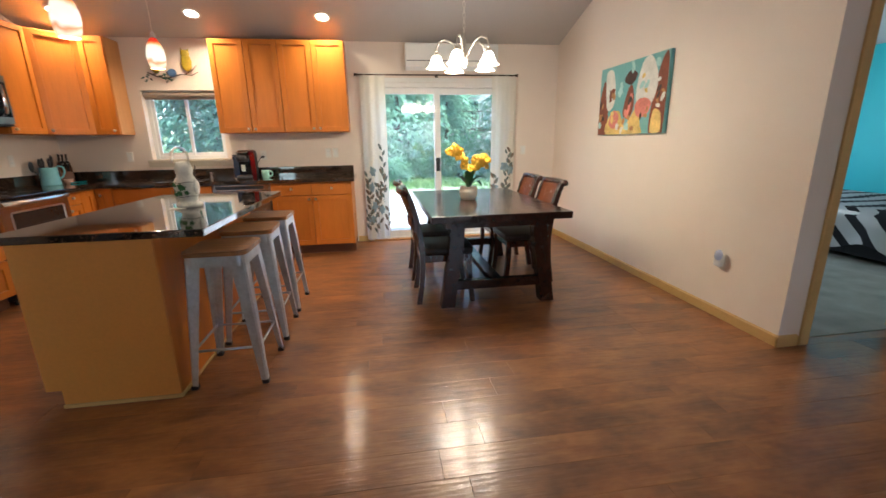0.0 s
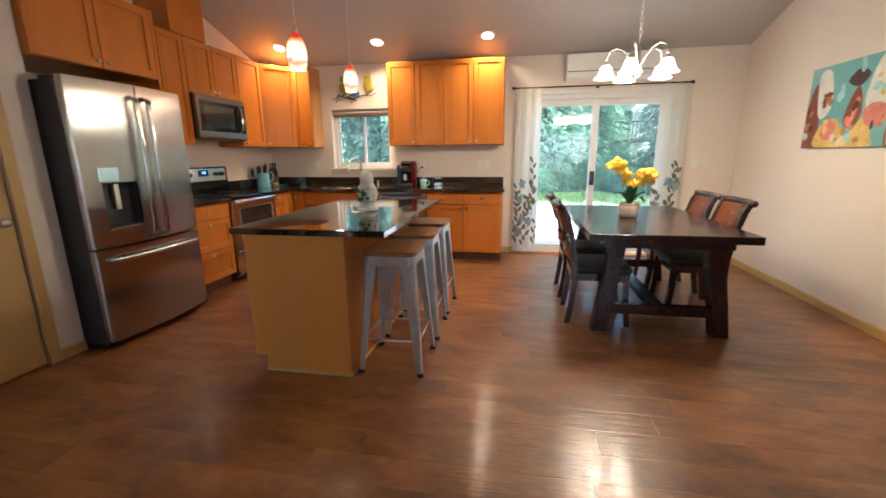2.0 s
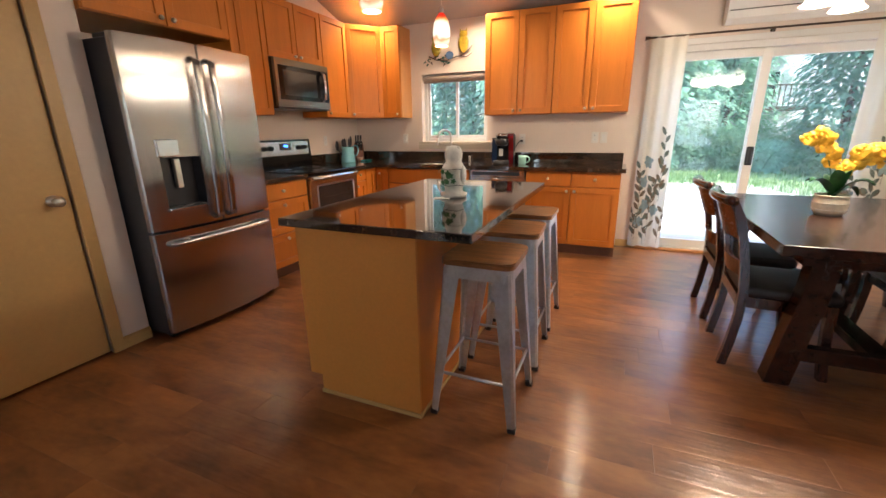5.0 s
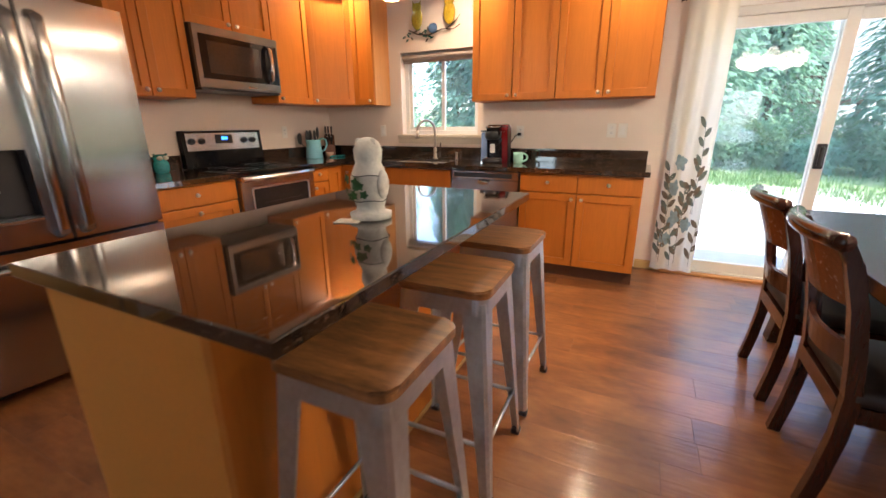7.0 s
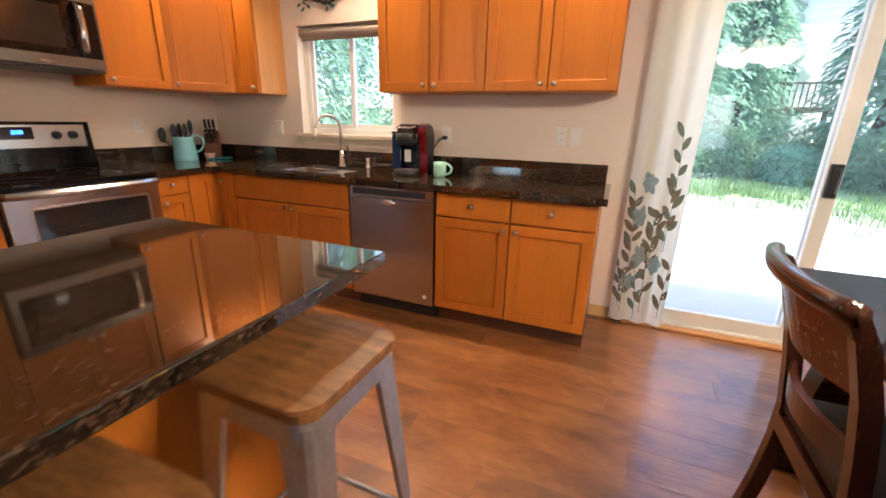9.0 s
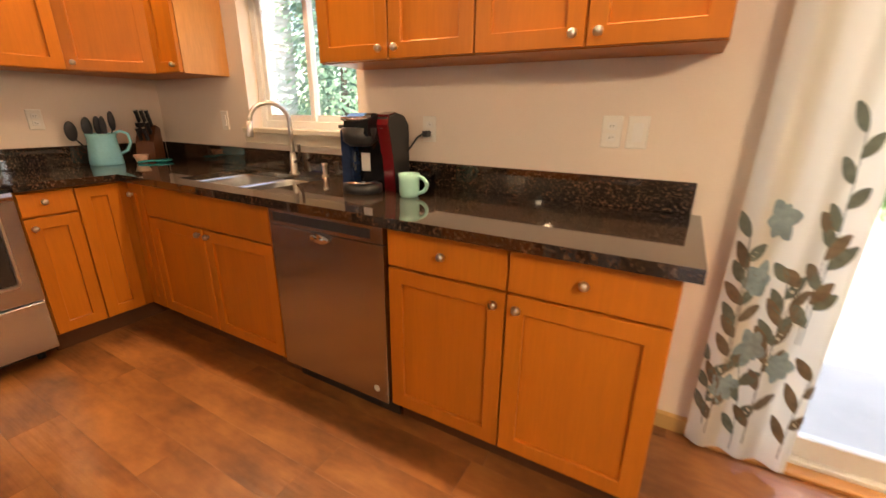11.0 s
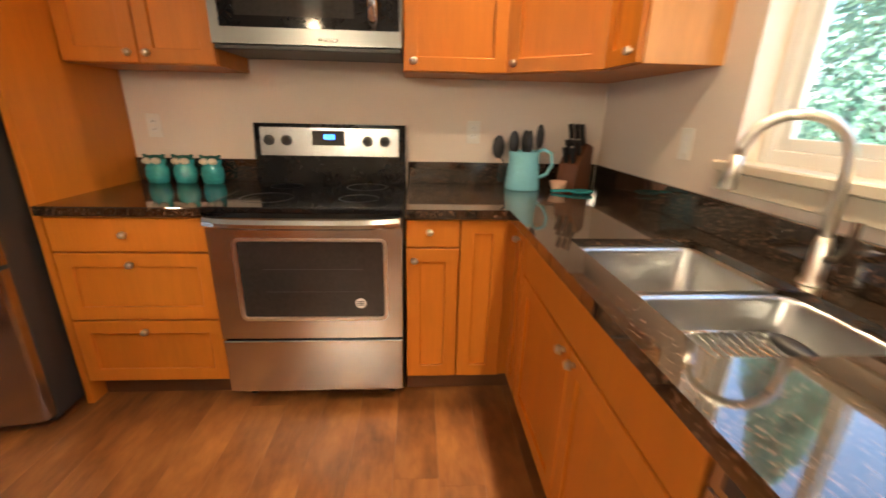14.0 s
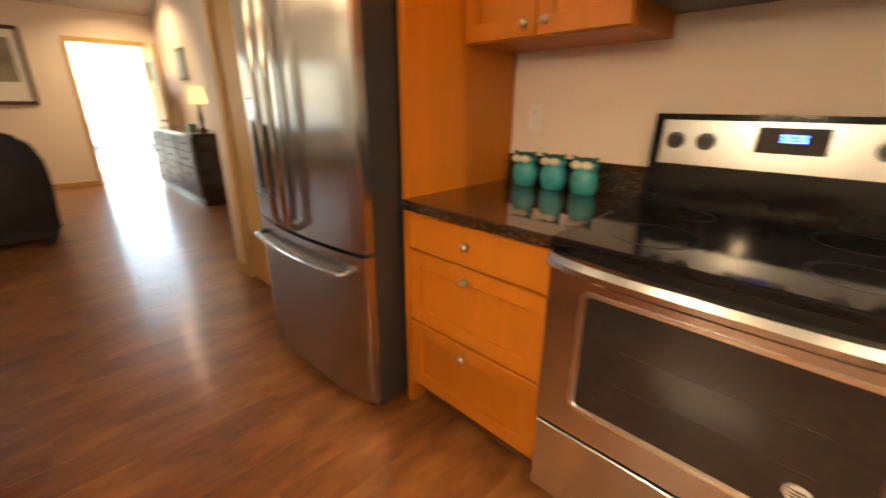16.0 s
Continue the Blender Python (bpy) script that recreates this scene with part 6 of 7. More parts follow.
kpart("body", lambda bm: side_shape(bm, -0.055, 0.065, [(0.12, 0.0), (0.12, 0.30), (0.06, 0.325), (-0.07, 0.335), (-0.13, 0.315), (-0.135, 0.245), (-0.045, 0.225), (-0.02, 0.18), (-0.02, 0.0)]), BLACK, "glossy black body")
kpart("brew_head", lambda bm: lathe(bm, [(0.0, 0.0), (0.045, 0.0), (0.07, 0.02), (0.074, 0.075), (0.0, 0.08)], (-0.005, -0.085, 0.20), 24), SATIN_BLACK, "", True)
kpart("lid_handle", lambda bm: tube(bm, [(-0.068, -0.03, 0.30), (-0.066, -0.10, 0.312), (-0.045, -0.145, 0.312), (0.0, -0.16, 0.312), (0.045, -0.145, 0.312), (0.06, -0.10, 0.318)], 0.009, 8), CHROME, "silver lid handle", True)
kpart("side_panel", lambda bm: side_shape(bm, 0.060, 0.120, [(0.13, 0.0), (0.13, 0.285), (0.09, 0.325), (0.02, 0.338), (-0.05, 0.325), (-0.055, 0.285), (-0.015, 0.14), (0.0, 0.0)]), SATIN_BLACK, "black side shell")
kpart("front_panel", lambda bm: prism(bm, [(-0.050, 0.29), (-0.040, 0.325), (0.018, 0.3395), (0.016, 0.3405), (-0.046, 0.330), (-0.0585, 0.288), (-0.0185, 0.14), (-0.004, 0.0), (0.001, 0.0), (-0.0125, 0.14)], "x", 0.0625, 0.1175), REDGLOSS, "metallic red fascia strip")
for i in range(4):
    kpart("button", lambda bm, i=i: ball(bm, (0.078 + 0.010 * (i % 3), -0.052 + 0.006 * (i // 3), 0.275 + 0.014 * (i // 2)), 0.005, 0.004, 0.005, 8, 5), CHROME, "", True)
kpart("water_tank", lambda bm: side_shape(bm, -0.118, -0.060, [(0.09, 0.012), (0.09, 0.268), (-0.075, 0.268), (-0.075, 0.012)]), TANK, "blue-tinted clear water tank")
kpart("tank_lid", lambda bm: box(bm, -0.120, -0.057, -0.08, 0.095, 0.269, 0.285, 0.005, 2), SATIN_BLACK)
kpart("tank_base", lambda bm: box(bm, -0.118, -0.058, -0.078, 0.092, 0.0, 0.011, 0.003), CHROME)
# pale plate imitating a white reflection on the glossy black body
kpart("label_tag", lambda bm: box(bm, -0.045, 0.0, -0.0225, -0.0205, 0.085, 0.165), PLATE, "pale patch standing in for a reflection")
cd = thing("power_cord", (-1.56, 6.79, 1.16), "black power cord plugged into the outlet", "power cord")
bm = bmesh.new()
tube(bm, [(-1.606, 6.70, 1.06), (-1.585, 6.735, 1.10), (-1.565, 6.765, 1.145), (-1.545, 6.775, 1.158), (-1.534, 6.785, 1.16)], 0.0045, 8)
part("cable", bm, SATIN_BLACK, cd, "", True)
part("plug", B(-1.549, -1.519, 6.775, 6.8115, 1.147, 1.173, 0.005, 2), SATIN_BLACK, cd)


def mug(name, c, r, h, material, label, ang, handle=True):
    t = thing(name, c, label, "mug" if handle else "glass")
    bm = bmesh.new()
    lathe(bm, [(0.0, 0.0), (r * 0.78, 0.0), (r * 0.9, 0.008), (r * 0.95, h * 0.3), (r * 0.93, h * 0.7), (r, h), (r - 0.005, h), (r * 0.9 - 0.004, h * 0.7), (r * 0.9 - 0.004, 0.012), (0.0, 0.010)], c, 28)
    part("cup", bm, material, t, "", True)
    if handle:
        bm = bmesh.new()
        ca, sa = math.cos(radians(ang)), math.sin(radians(ang))
        pts = []
        for k in range(11):
            a = radians(100 - 200 * k / 10)
            d = r * 0.86 + 0.040 * math.cos(a)
            pts.append((c[0] + ca * d, c[1] + sa * d, c[2] + h * 0.54 + 0.034 * math.sin(a)))
        tube(bm, pts, 0.0085, 8)
        part("handle", bm, material, t, "", True)
    return t


mug("coffee_mug", (-1.465, 6.545, CT1), 0.046, 0.098, MINT, "mint green mug beside the coffee maker", 10)
mug("drinking_glass", (-1.475, 6.70, CT1), 0.042, 0.095, SMOKED, "smoky clear tumbler by the backsplash", 0, False)

pt_ = thing("pitcher", (-3.66, 6.365, CT1), "aqua enamel pitcher holding kitchen utensils", "pitcher")
px, py = -3.665, 6.365
bm = bmesh.new()
lathe(bm, [(1.14 * r_, 1.14 * z_) for r_, z_ in ((0.0, 0.0), (0.076, 0.0), (0.079, 0.006), (0.074, 0.06), (0.068, 0.12), (0.067, 0.145), (0.071, 0.168), (0.068, 0.169), (0.063, 0.145), (0.064, 0.12), (0.070, 0.06), (0.072, 0.012), (0.0, 0.010))], (px, py, CT1), 28)
part("jug", bm, AQUA, pt_, "", True)
bm = bmesh.new()
tube(bm, [(px + 0.066 * q, py + 0.066 * r, CT1 + 1.14 * z) for q, r, z in ((0.5, 0.86, 0.165), (0.75, 1.3, 0.180), (1.05, 1.8, 0.165), (1.1, 1.9, 0.12), (0.9, 1.6, 0.075), (0.55, 1.05, 0.055))], 0.009, 8)
part("handle", bm, AQUA, pt_, "", True)
for nm, tip, w, label in (("ladle", (-0.07, -0.12, 0.255), 0.034, "black ladle"), ("spatula", (-0.03, -0.05, 0.28), 0.03, "black spatula"), ("spoon", (0.01, 0.02, 0.285), 0.02, "black slotted spoon"), ("turner", (0.0, 0.075, 0.315), 0.022, "black turner"), ("whisk", (-0.05, 0.015, 0.285), 0.024, "black whisk")):
    ut = thing(nm, (px + tip[0] * 0.3, py + tip[1] * 0.3, CT1 + 0.02), label + " in the aqua pitcher", "utensil", "kitchen utensils")
    bm = bmesh.new()
    a, bq = Vector((px + tip[0] * 0.15, py + tip[1] * 0.15, CT1 + 0.015)), Vector((px + tip[0], py + tip[1], CT1 + tip[2] - 0.08))
    tube(bm, [a, bq], 0.005, 6)
    part("shaft", bm, SATIN_BLACK, ut)
    bm = bmesh.new()
    ball(bm, bq + Vector((0, 0, 0.03)), 0.012, w * 0.95, 0.060, 14, 9)
    part("head", bm, SATIN_BLACK, ut, "", True)

kb = thing("knife_block", (-3.70, 6.66, CT1), "wooden knife block with black-handled knives", "knife block")
mk2 = Matrix.Translation((-3.675, 6.635, CT1)) @ pose(0, 0, 0, 0, 0, 40)
bm = bmesh.new()
prism(bm, [(-0.075, 0.0), (0.075, 0.0), (0.075, 0.215), (0.02, 0.235), (-0.055, 0.13)], "x", -0.055, 0.055)
bmesh.ops.transform(bm, matrix=mk2, verts=bm.verts)
part("block", bm, WOODTOOL, kb)
for i, (x, y, z) in enumerate(((-0.035, 0.03, 0.22), (-0.005, 0.035, 0.22), (0.028, 0.03, 0.22), (-0.03, -0.01, 0.185), (0.0, -0.012, 0.185), (0.03, -0.01, 0.185), (-0.02, -0.045, 0.15), (0.02, -0.045, 0.15))):
    bm = bmesh.new()
    ln = 0.13 if y > 0 else 0.085
    box(bm, x - 0.009, x + 0.009, -0.012, 0.012, 0.0, ln, 0.004, 2)
    bmesh.ops.transform(bm, matrix=mk2 @ Matrix.Translation((0, y, z - 0.01)) @ pose(0, 0, 0, 22, 0, 0) @ Matrix.Translation((-0.0, 0, 0)), verts=bm.verts)
    kh = part("knife_handle", bm, SATIN_BLACK, kb)
    bm = bmesh.new()
    cyl(bm, Vector((x, 0.0, ln)), Vector((x, 0.0, ln + 0.004)), 0.008, seg=8)
    bmesh.ops.transform(bm, matrix=mk2 @ Matrix.Translation((0, y, z - 0.01)) @ pose(0, 0, 0, 22, 0, 0), verts=bm.verts)
    part("rivet", bm, NICKEL, kh)

bm = bmesh.new()
lathe(bm, [(0.0, 0.0), (0.026, 0.0), (0.030, 0.01), (0.044, 0.052), (0.040, 0.053), (0.027, 0.014), (0.0, 0.012)], (-3.60, 6.535, CT1), 22)
solid("salt_bowl", bm, mat("peach_stoneware", (0.55, 0.33, 0.23), 0.5, var=0.12, scale=20), "small peach stoneware bowl on the counter", "bowl", smooth=True)
sr = thing("spoon_rest", (-3.53, 6.63, CT1), "teal ceramic spoon rest on the counter", "spoon rest")
bm = bmesh.new()
lathe(bm, [(0.0, 0.004), (0.03, 0.0), (0.048, 0.010), (0.052, 0.018), (0.046, 0.015), (0.028, 0.007), (0.0, 0.007)], (-3.53, 6.63, CT1), 22, sx=0.85, sy=1.25)
part("dish", bm, TEALGLAZE, sr, "", True)
bm = bmesh.new()
tube(bm, [(-3.535, 6.575, CT1 + 0.014), (-3.55, 6.53, CT1 + 0.012), (-3.56, 6.49, CT1 + 0.008)], 0.008, 8)
part("handle", bm, TEALGLAZE, sr, "", True)

for k, (x, y) in enumerate(((-3.712, 4.515), (-3.718, 4.648), (-3.712, 4.785))):
    bm = bmesh.new()
    c = Vector((x, y, CT1))
    lathe(bm, [(0.0, 0.0), (0.034, 0.0), (0.040, 0.006), (0.046, 0.05), (0.044, 0.085), (0.036, 0.105), (0.040, 0.118), (0.042, 0.135), (0.030, 0.155), (0.0, 0.160)], c, 20, sx=0.92)
    for s in (-1, 1):
        cyl(bm, c + Vector((0.008, s * 0.026, 0.143)), c + Vector((0.006, s * 0.040, 0.162)), 0.014, 0.005, 8, 2)
        cyl(bm, c + Vector((0.033, s * 0.017, 0.128)), c + Vector((0.044, s * 0.018, 0.128)), 0.019, 0.015, 14, 1)
    for f in bm.faces:
        if f.material_index == 0 and f.calc_center_median().z > CT1 + 0.13:
            f.material_index = 2
    for v in bm.verts:
        v.co.z = CT1 + (v.co.z - CT1) * 0.88
        v.co.y = y + (v.co.y - y) * 1.22
    solid("owl_jar", bm, [TEALGLAZE, CREAM, DARKTEAL], "teal glazed ceramic owl jar on the counter", "jar", "owl jars", smooth=True)

# stoneware figure on the island, with its card
bm = bmesh.new()
c = Vector((-1.352, 4.138, CT1 + 0.003))
lathe(bm, [(0.0, 0.0), (0.076, 0.0), (0.078, 0.022), (0.055, 0.03), (0.052, 0.05), (0.060, 0.075), (0.062, 0.12), (0.064, 0.17), (0.058, 0.20), (0.046, 0.225), (0.050, 0.245), (0.052, 0.275), (0.042, 0.305), (0.020, 0.322), (0.0, 0.325)], c, 26)
for s in (-1, 1):
    ball(bm, c + Vector((s * 0.032, -0.010, 0.300)), 0.013, 0.011, 0.022, 10, 6)
    ball(bm, c + Vector((s * 0.058, 0.0, 0.14)), 0.018, 0.034, 0.06, 12, 7)
for v in bm.verts:
    v.co.z = c.z + (v.co.z - c.z) * 0.90
solid("stone_figurine", bm, STONEWARE, "white stoneware garden figurine on the island", "figurine", smooth=True)
for z in (0.069, 0.160):
    bm = bmesh.new()
    pts = [(c.x + 0.0645 * math.cos(2 * math.pi * k / 24), c.y + 0.0645 * math.sin(2 * math.pi * k / 24), c.z + z + 0.003 * math.sin(k)) for k in range(25)]
    tube(bm, pts, 0.0018, 5)
    solid("twine", bm, SATIN_BLACK, "thin dark twine round the figurine", "twine")
rng = random.Random(11)
sp = thing("ivy_sprig", (c.x, c.y - 0.066, c.z + 0.11), "dark green ivy sprig tied to the figurine", "plant")
for k in range(12):
    a = rng.uniform(-2.7, -0.2)
    z = c.z + rng.uniform(0.085, 0.15)
    r = 0.066 + rng.uniform(0.0, 0.02)
    q = Vector((c.x + r * math.cos(a), c.y + r * math.sin(a), z))
    bm = bmesh.new()
    tn = Vector((-math.sin(a), math.cos(a), 0))
    up = Vector((0, 0, 1))
    s_ = rng.uniform(0.012, 0.022)
    rot = rng.uniform(0, 6.28)
    star = [(1.0, 0), (0.5, 0.45), (0.55, 0.95), (-0.1, 0.6), (-0.7, 0.7), (-0.5, 0.0), (-0.7, -0.7), (-0.1, -0.6), (0.55, -0.95), (0.5, -0.45)]
    vs = []
    for u, v in star:
        uu, vv = u * math.cos(rot) - v * math.sin(rot), u * math.sin(rot) + v * math.cos(rot)
        vs.append(bm.verts.new(q + tn * (uu * s_) + up * (vv * s_) + Vector((math.cos(a), math.sin(a), 0)) * (0.004 * abs(v))))
    cc_ = bm.verts.new(q + Vector((math.cos(a), math.sin(a), 0)) * 0.003)
    for i in range(10):
        bm.faces.new((cc_, vs[i], vs[(i + 1) % 10]))
    part("leaf", bm, LEAF, sp)
bm = bmesh.new()
box(bm, -0.045, 0.045, -0.035, 0.035, 0.0005, 0.003)
bmesh.ops.transform(bm, matrix=Matrix.Translation((-1.392, 4.052, CT1)) @ pose(0, 0, 0, 0, 0, 18), verts=bm.verts)
solid("paper_card", bm, mat("card_white", (0.72, 0.68, 0.6), 0.6, var=0.05), "small white card under the figurine's edge", "card")

# orchid on the table
orc = thing("potted_orchid", (0.735, 5.06, TZ), "yellow silk orchid in a cream ribbed pot", "potted plant")
ox, oy = 0.735, 5.06
bm = bmesh.new()
lathe(bm, [(0.0, 0.0), (0.062, 0.0), (0.078, 0.02), (0.086, 0.055), (0.084, 0.09), (0.078, 0.112), (0.084, 0.116), (0.084, 0.122), (0.074, 0.122), (0.072, 0.105), (0.0, 0.10)], (ox, oy, TZ), 30)
part("pot", bm, CREAM, orc, "cream ribbed ceramic pot", True)
bm = bmesh.new()
for z, r in ((0.035, 0.0835), (0.075, 0.0865)):
    tube(bm, [(ox + r * math.cos(2 * math.pi * k / 28), oy + r * math.sin(2 * math.pi * k / 28), TZ + z) for k in range(29)], 0.0022, 5)
part("rib", bm, STONEWARE, orc)
bm = bmesh.new()
lathe(bm, [(0.0, 0.0), (0.071, 0.0), (0.06, 0.012), (0.0, 0.016)], (ox, oy, TZ + 0.10), 16)
part("moss", bm, LEAF, orc)


def strap_leaf(bm, base, ang, length, width, rise, droop):
    ca, sa = math.cos(ang), math.sin(ang)
    rows = []
    for k in range(9):
        t = k / 8
        w = 1.45 * width * math.sin(math.pi * (0.12 + 0.86 * t)) ** 0.7
        z = rise * math.sin(math.pi * t * 0.62) - droop * t * t
        cpt = base + Vector((ca * length * t, sa * length * t, z))
        rows.append([bm.verts.new(cpt + Vector((-sa * w, ca * w, 0.012))), bm.verts.new(cpt), bm.verts.new(cpt + Vector((sa * w, -ca * w, 0.012)))])
    for a, b_ in zip(rows, rows[1:]):
        for j in (0, 1):
            bm.faces.new((a[j], a[j + 1], b_[j + 1], b_[j]))


for a, ln, w, rise, dr in ((200, 0.15, 0.030, 0.12, 0.02), (330, 0.17, 0.032, 0.13, 0.04), (20, 0.15, 0.028, 0.10, 0.09), (150, 0.14, 0.028, 0.11, 0.02), (270, 0.10, 0.03, 0.16, 0.0), (85, 0.13, 0.028, 0.13, 0.02)):
    bm = bmesh.new()
    strap_leaf(bm, Vector((ox, oy, TZ + 0.105)), radians(a), ln, w, rise, dr)
    part("leaf", bm, LEAF, orc, "", True)
stems = ([(0, 0, 0.1), (-0.03, 0.01, 0.25), (-0.07, 0.01, 0.38), (-0.13, 0.0, 0.455), (-0.17, -0.01, 0.46)], [(0.01, 0, 0.1), (0.02, 0.0, 0.22), (0.05, -0.01, 0.33), (0.11, -0.02, 0.38), (0.17, -0.02, 0.345)])
rng = random.Random(2)
for stq in stems:
    bm = bmesh.new()
    pts = [Vector((ox, oy, TZ)) + Vector(p) for p in stq]
    tube(bm, pts, 0.0035, 6)
    part("stem", bm, LEAF, orc, "", True)
    for k in range(11):
        t = 0.42 + 0.58 * k / 10
        f = t * (len(pts) - 1)
        i = min(int(f), len(pts) - 2)
        p = pts[i].lerp(pts[i + 1], f - i) + Vector((rng.uniform(-0.03, 0.03), rng.uniform(-0.035, 0.02), rng.uniform(-0.03, 0.03)))
        d = Vector((rng.uniform(-0.6, 0.6), -1 + rng.uniform(-0.4, 0.6), rng.uniform(-0.3, 0.5))).normalized()
        u, v = frame_of(d)
        bm = bmesh.new()
        for j in range(5):
            a = 2 * math.pi * j / 5 + rng.random() * 0.4
            r_ = rng.uniform(0.040, 0.054)
            dirv, side = u * math.cos(a) + v * math.sin(a), u * -math.sin(a) + v * math.cos(a)
            q = [(0.1, 0.18), (0.55, 0.5), (0.9, 0.3), (1.0, 0.0), (0.9, -0.3), (0.55, -0.5), (0.1, -0.18)]
            vs = [bm.verts.new(p + dirv * (r_ * s) + side * (r_ * w) + d * (0.012 * math.sin(s * 2.4 + j) + 0.008 * abs(w))) for s, w in q]
            mid = bm.verts.new(p + dirv * (r_ * 0.55) + d * 0.012)
            for i2 in range(7):
                bm.faces.new((mid, vs[i2], vs[(i2 + 1) % 7]))
        ball(bm, p + d * 0.010, 0.008, 0.008, 0.008, 8, 5)
        part("blossom", bm, PETAL, orc, "yellow orchid blossom")

# ---------------------------------------------------------------- bedroom through the doorway
SPREAD = bpy.data.materials.new("black_white_woven_spread")
SPREAD.use_nodes = True
n, l = SPREAD.node_tree.nodes, SPREAD.node_tree.links
b = n["Principled BSDF"]
b.inputs["Roughness"].default_value = 0.9
tc = n.new("ShaderNodeTexCoord")
se = n.new("ShaderNodeSeparateXYZ")
l.new(tc.outputs["Object"], se.inputs[0])
zz = n.new("ShaderNodeMath")
zz.operation = "PINGPONG"
zz.inputs[1].default_value = 0.045
l.new(se.outputs[0], zz.inputs[0])
yz = n.new("ShaderNodeMath")
yz.operation = "SUBTRACT"
l.new(se.outputs[1], yz.inputs[0])
l.new(se.outputs[2], yz.inputs[1])
s2 = n.new("ShaderNodeMath")
s2.operation = "ADD"
l.new(yz.outputs[0], s2.inputs[0])
l.new(zz.outputs[0], s2.inputs[1])
pp_ = n.new("ShaderNodeMath")
pp_.operation = "PINGPONG"
pp_.inputs[1].default_value = 0.15
l.new(s2.outputs[0], pp_.inputs[0])
rp = n.new("ShaderNodeValToRGB")
rp.color_ramp.interpolation = "CONSTANT"
rp.color_ramp.elements[0].color = (0.02, 0.02, 0.022, 1)
rp.color_ramp.elements[1].position = 0.055
rp.color_ramp.elements[1].color = (0.66, 0.65, 0.62, 1)
l.new(pp_.outputs[0], rp.inputs[0])
l.new(rp.outputs[0], b.inputs["Base Color"])
bed = thing("bed", (5.6, 5.2, 0), "made bed with a black and white woven spread", "bed")
bm = bmesh.new()
box(bm, 4.85, 6.34, 4.15, 6.05, 0.06, 0.24, 0.01)
part("bed_base", bm, FABRIC_DARK, bed)
bm = bmesh.new()
box(bm, 4.80, 6.36, 4.10, 6.10, 0.25, 0.53, 0.06, 3)
part("mattress", bm, PLATE, bed, "", True)
bm = bmesh.new()
rng = random.Random(4)
N = 40
def drape(u, v):
    """u across the bed from its near side, v along it; hangs over the near side and both ends."""
    x = 4.70 + u * 1.66
    y = 4.0 + v * 2.2
    z = 0.56
    if u < 0.10:
        z -= (0.10 - u) / 0.10 * (0.40 + 0.05 * math.sin(v * 19))
        x = 4.77 + 0.02 * math.sin(v * 23) - (0.10 - u) * 0.35
    return Vector((x, y, z + 0.008 * math.sin(9 * u + 5 * v) * math.sin(7 * v)))
g = [[bm.verts.new(drape(i / N, j / N)) for j in range(N + 1)] for i in range(N + 1)]
for i in range(N):
    for j in range(N):
        bm.faces.new((g[i][j], g[i + 1][j], g[i + 1][j + 1], g[i][j + 1]))
bmesh.ops.solidify(bm, geom=bm.faces[:], thickness=0.008)
part("bedspread", bm, SPREAD, bed, "black and white zigzag woven bedspread", True)
for x in (4.95, 6.25):
    for y in (4.25, 5.95):
        bm = bmesh.new()
        cyl(bm, (x, y, 0.006), (x, y, 0.062), 0.025, seg=10)
        part("foot", bm, SATIN_BLACK, bed)

# ---------------------------------------------------------------- living room
ar = thing("armchair", (-1.75, 0.0, 0), "dark charcoal upholstered armchair with rounded back", "armchair")
bm = bmesh.new()
box(bm, -2.30, -1.25, -0.42, 0.46, 0.06, 0.44, 0.05, 3)
part("base", bm, FABRIC_DARK, ar, "", True)
bm = bmesh.new()
pts = [(-2.31, 0.10), (-2.35, 0.60), (-2.33, 0.80), (-2.24, 0.95), (-2.08, 1.01), (-1.46, 1.01), (-1.30, 0.95), (-1.21, 0.80), (-1.19, 0.60), (-1.23, 0.10)]
prism(bm, pts, "y", 0.22, 0.475)
bmesh.ops.bevel(bm, geom=bm.edges[:], offset=0.045, segments=3, affect="EDGES")
part("backrest", bm, FABRIC_DARK, ar, "", True)
for x in (-2.33, -1.40):
    bm = bmesh.new()
    box(bm, x, x + 0.20, -0.45, 0.25, 0.06, 0.62, 0.06, 3)
    part("armrest", bm, FABRIC_DARK, ar, "", True)
bm = bmesh.new()
box(bm, -2.13, -1.40, -0.44, 0.24, 0.43, 0.54, 0.04, 3)
part("seat_cushion", bm, FABRIC_DARK, ar, "", True)
for x in (-2.22, -1.30):
    for y in (-0.36, 0.40):
        bm = bmesh.new()
        cyl(bm, (x, y, 0.0), (x, y, 0.065), 0.02, 0.028, 10)
        part("foot", bm, SATIN_BLACK, ar)

dr = thing("dresser", (-3.9, -1.2, 0), "espresso dresser with glossy grey drawers", "dresser")
E0, E1, EX = -2.33, -0.16, -3.69
DRAWER = mat("pale_grey_drawer_lacquer", (0.15, 0.165, 0.19), 0.38, var=0.04, coat=0.0)
part("carcass", B(-4.14, EX, E0, E1, 0.08, 0.86, 0.004), ESPRESSO, dr)
part("top", B(-4.148, EX + 0.02, E0 - 0.02, E1 + 0.02, 0.861, 0.892, 0.004), ESPRESSO, dr)
part("plinth", B(-4.13, EX - 0.02, E0 + 0.02, E1 - 0.02, 0.0, 0.08), ESPRESSO, dr)
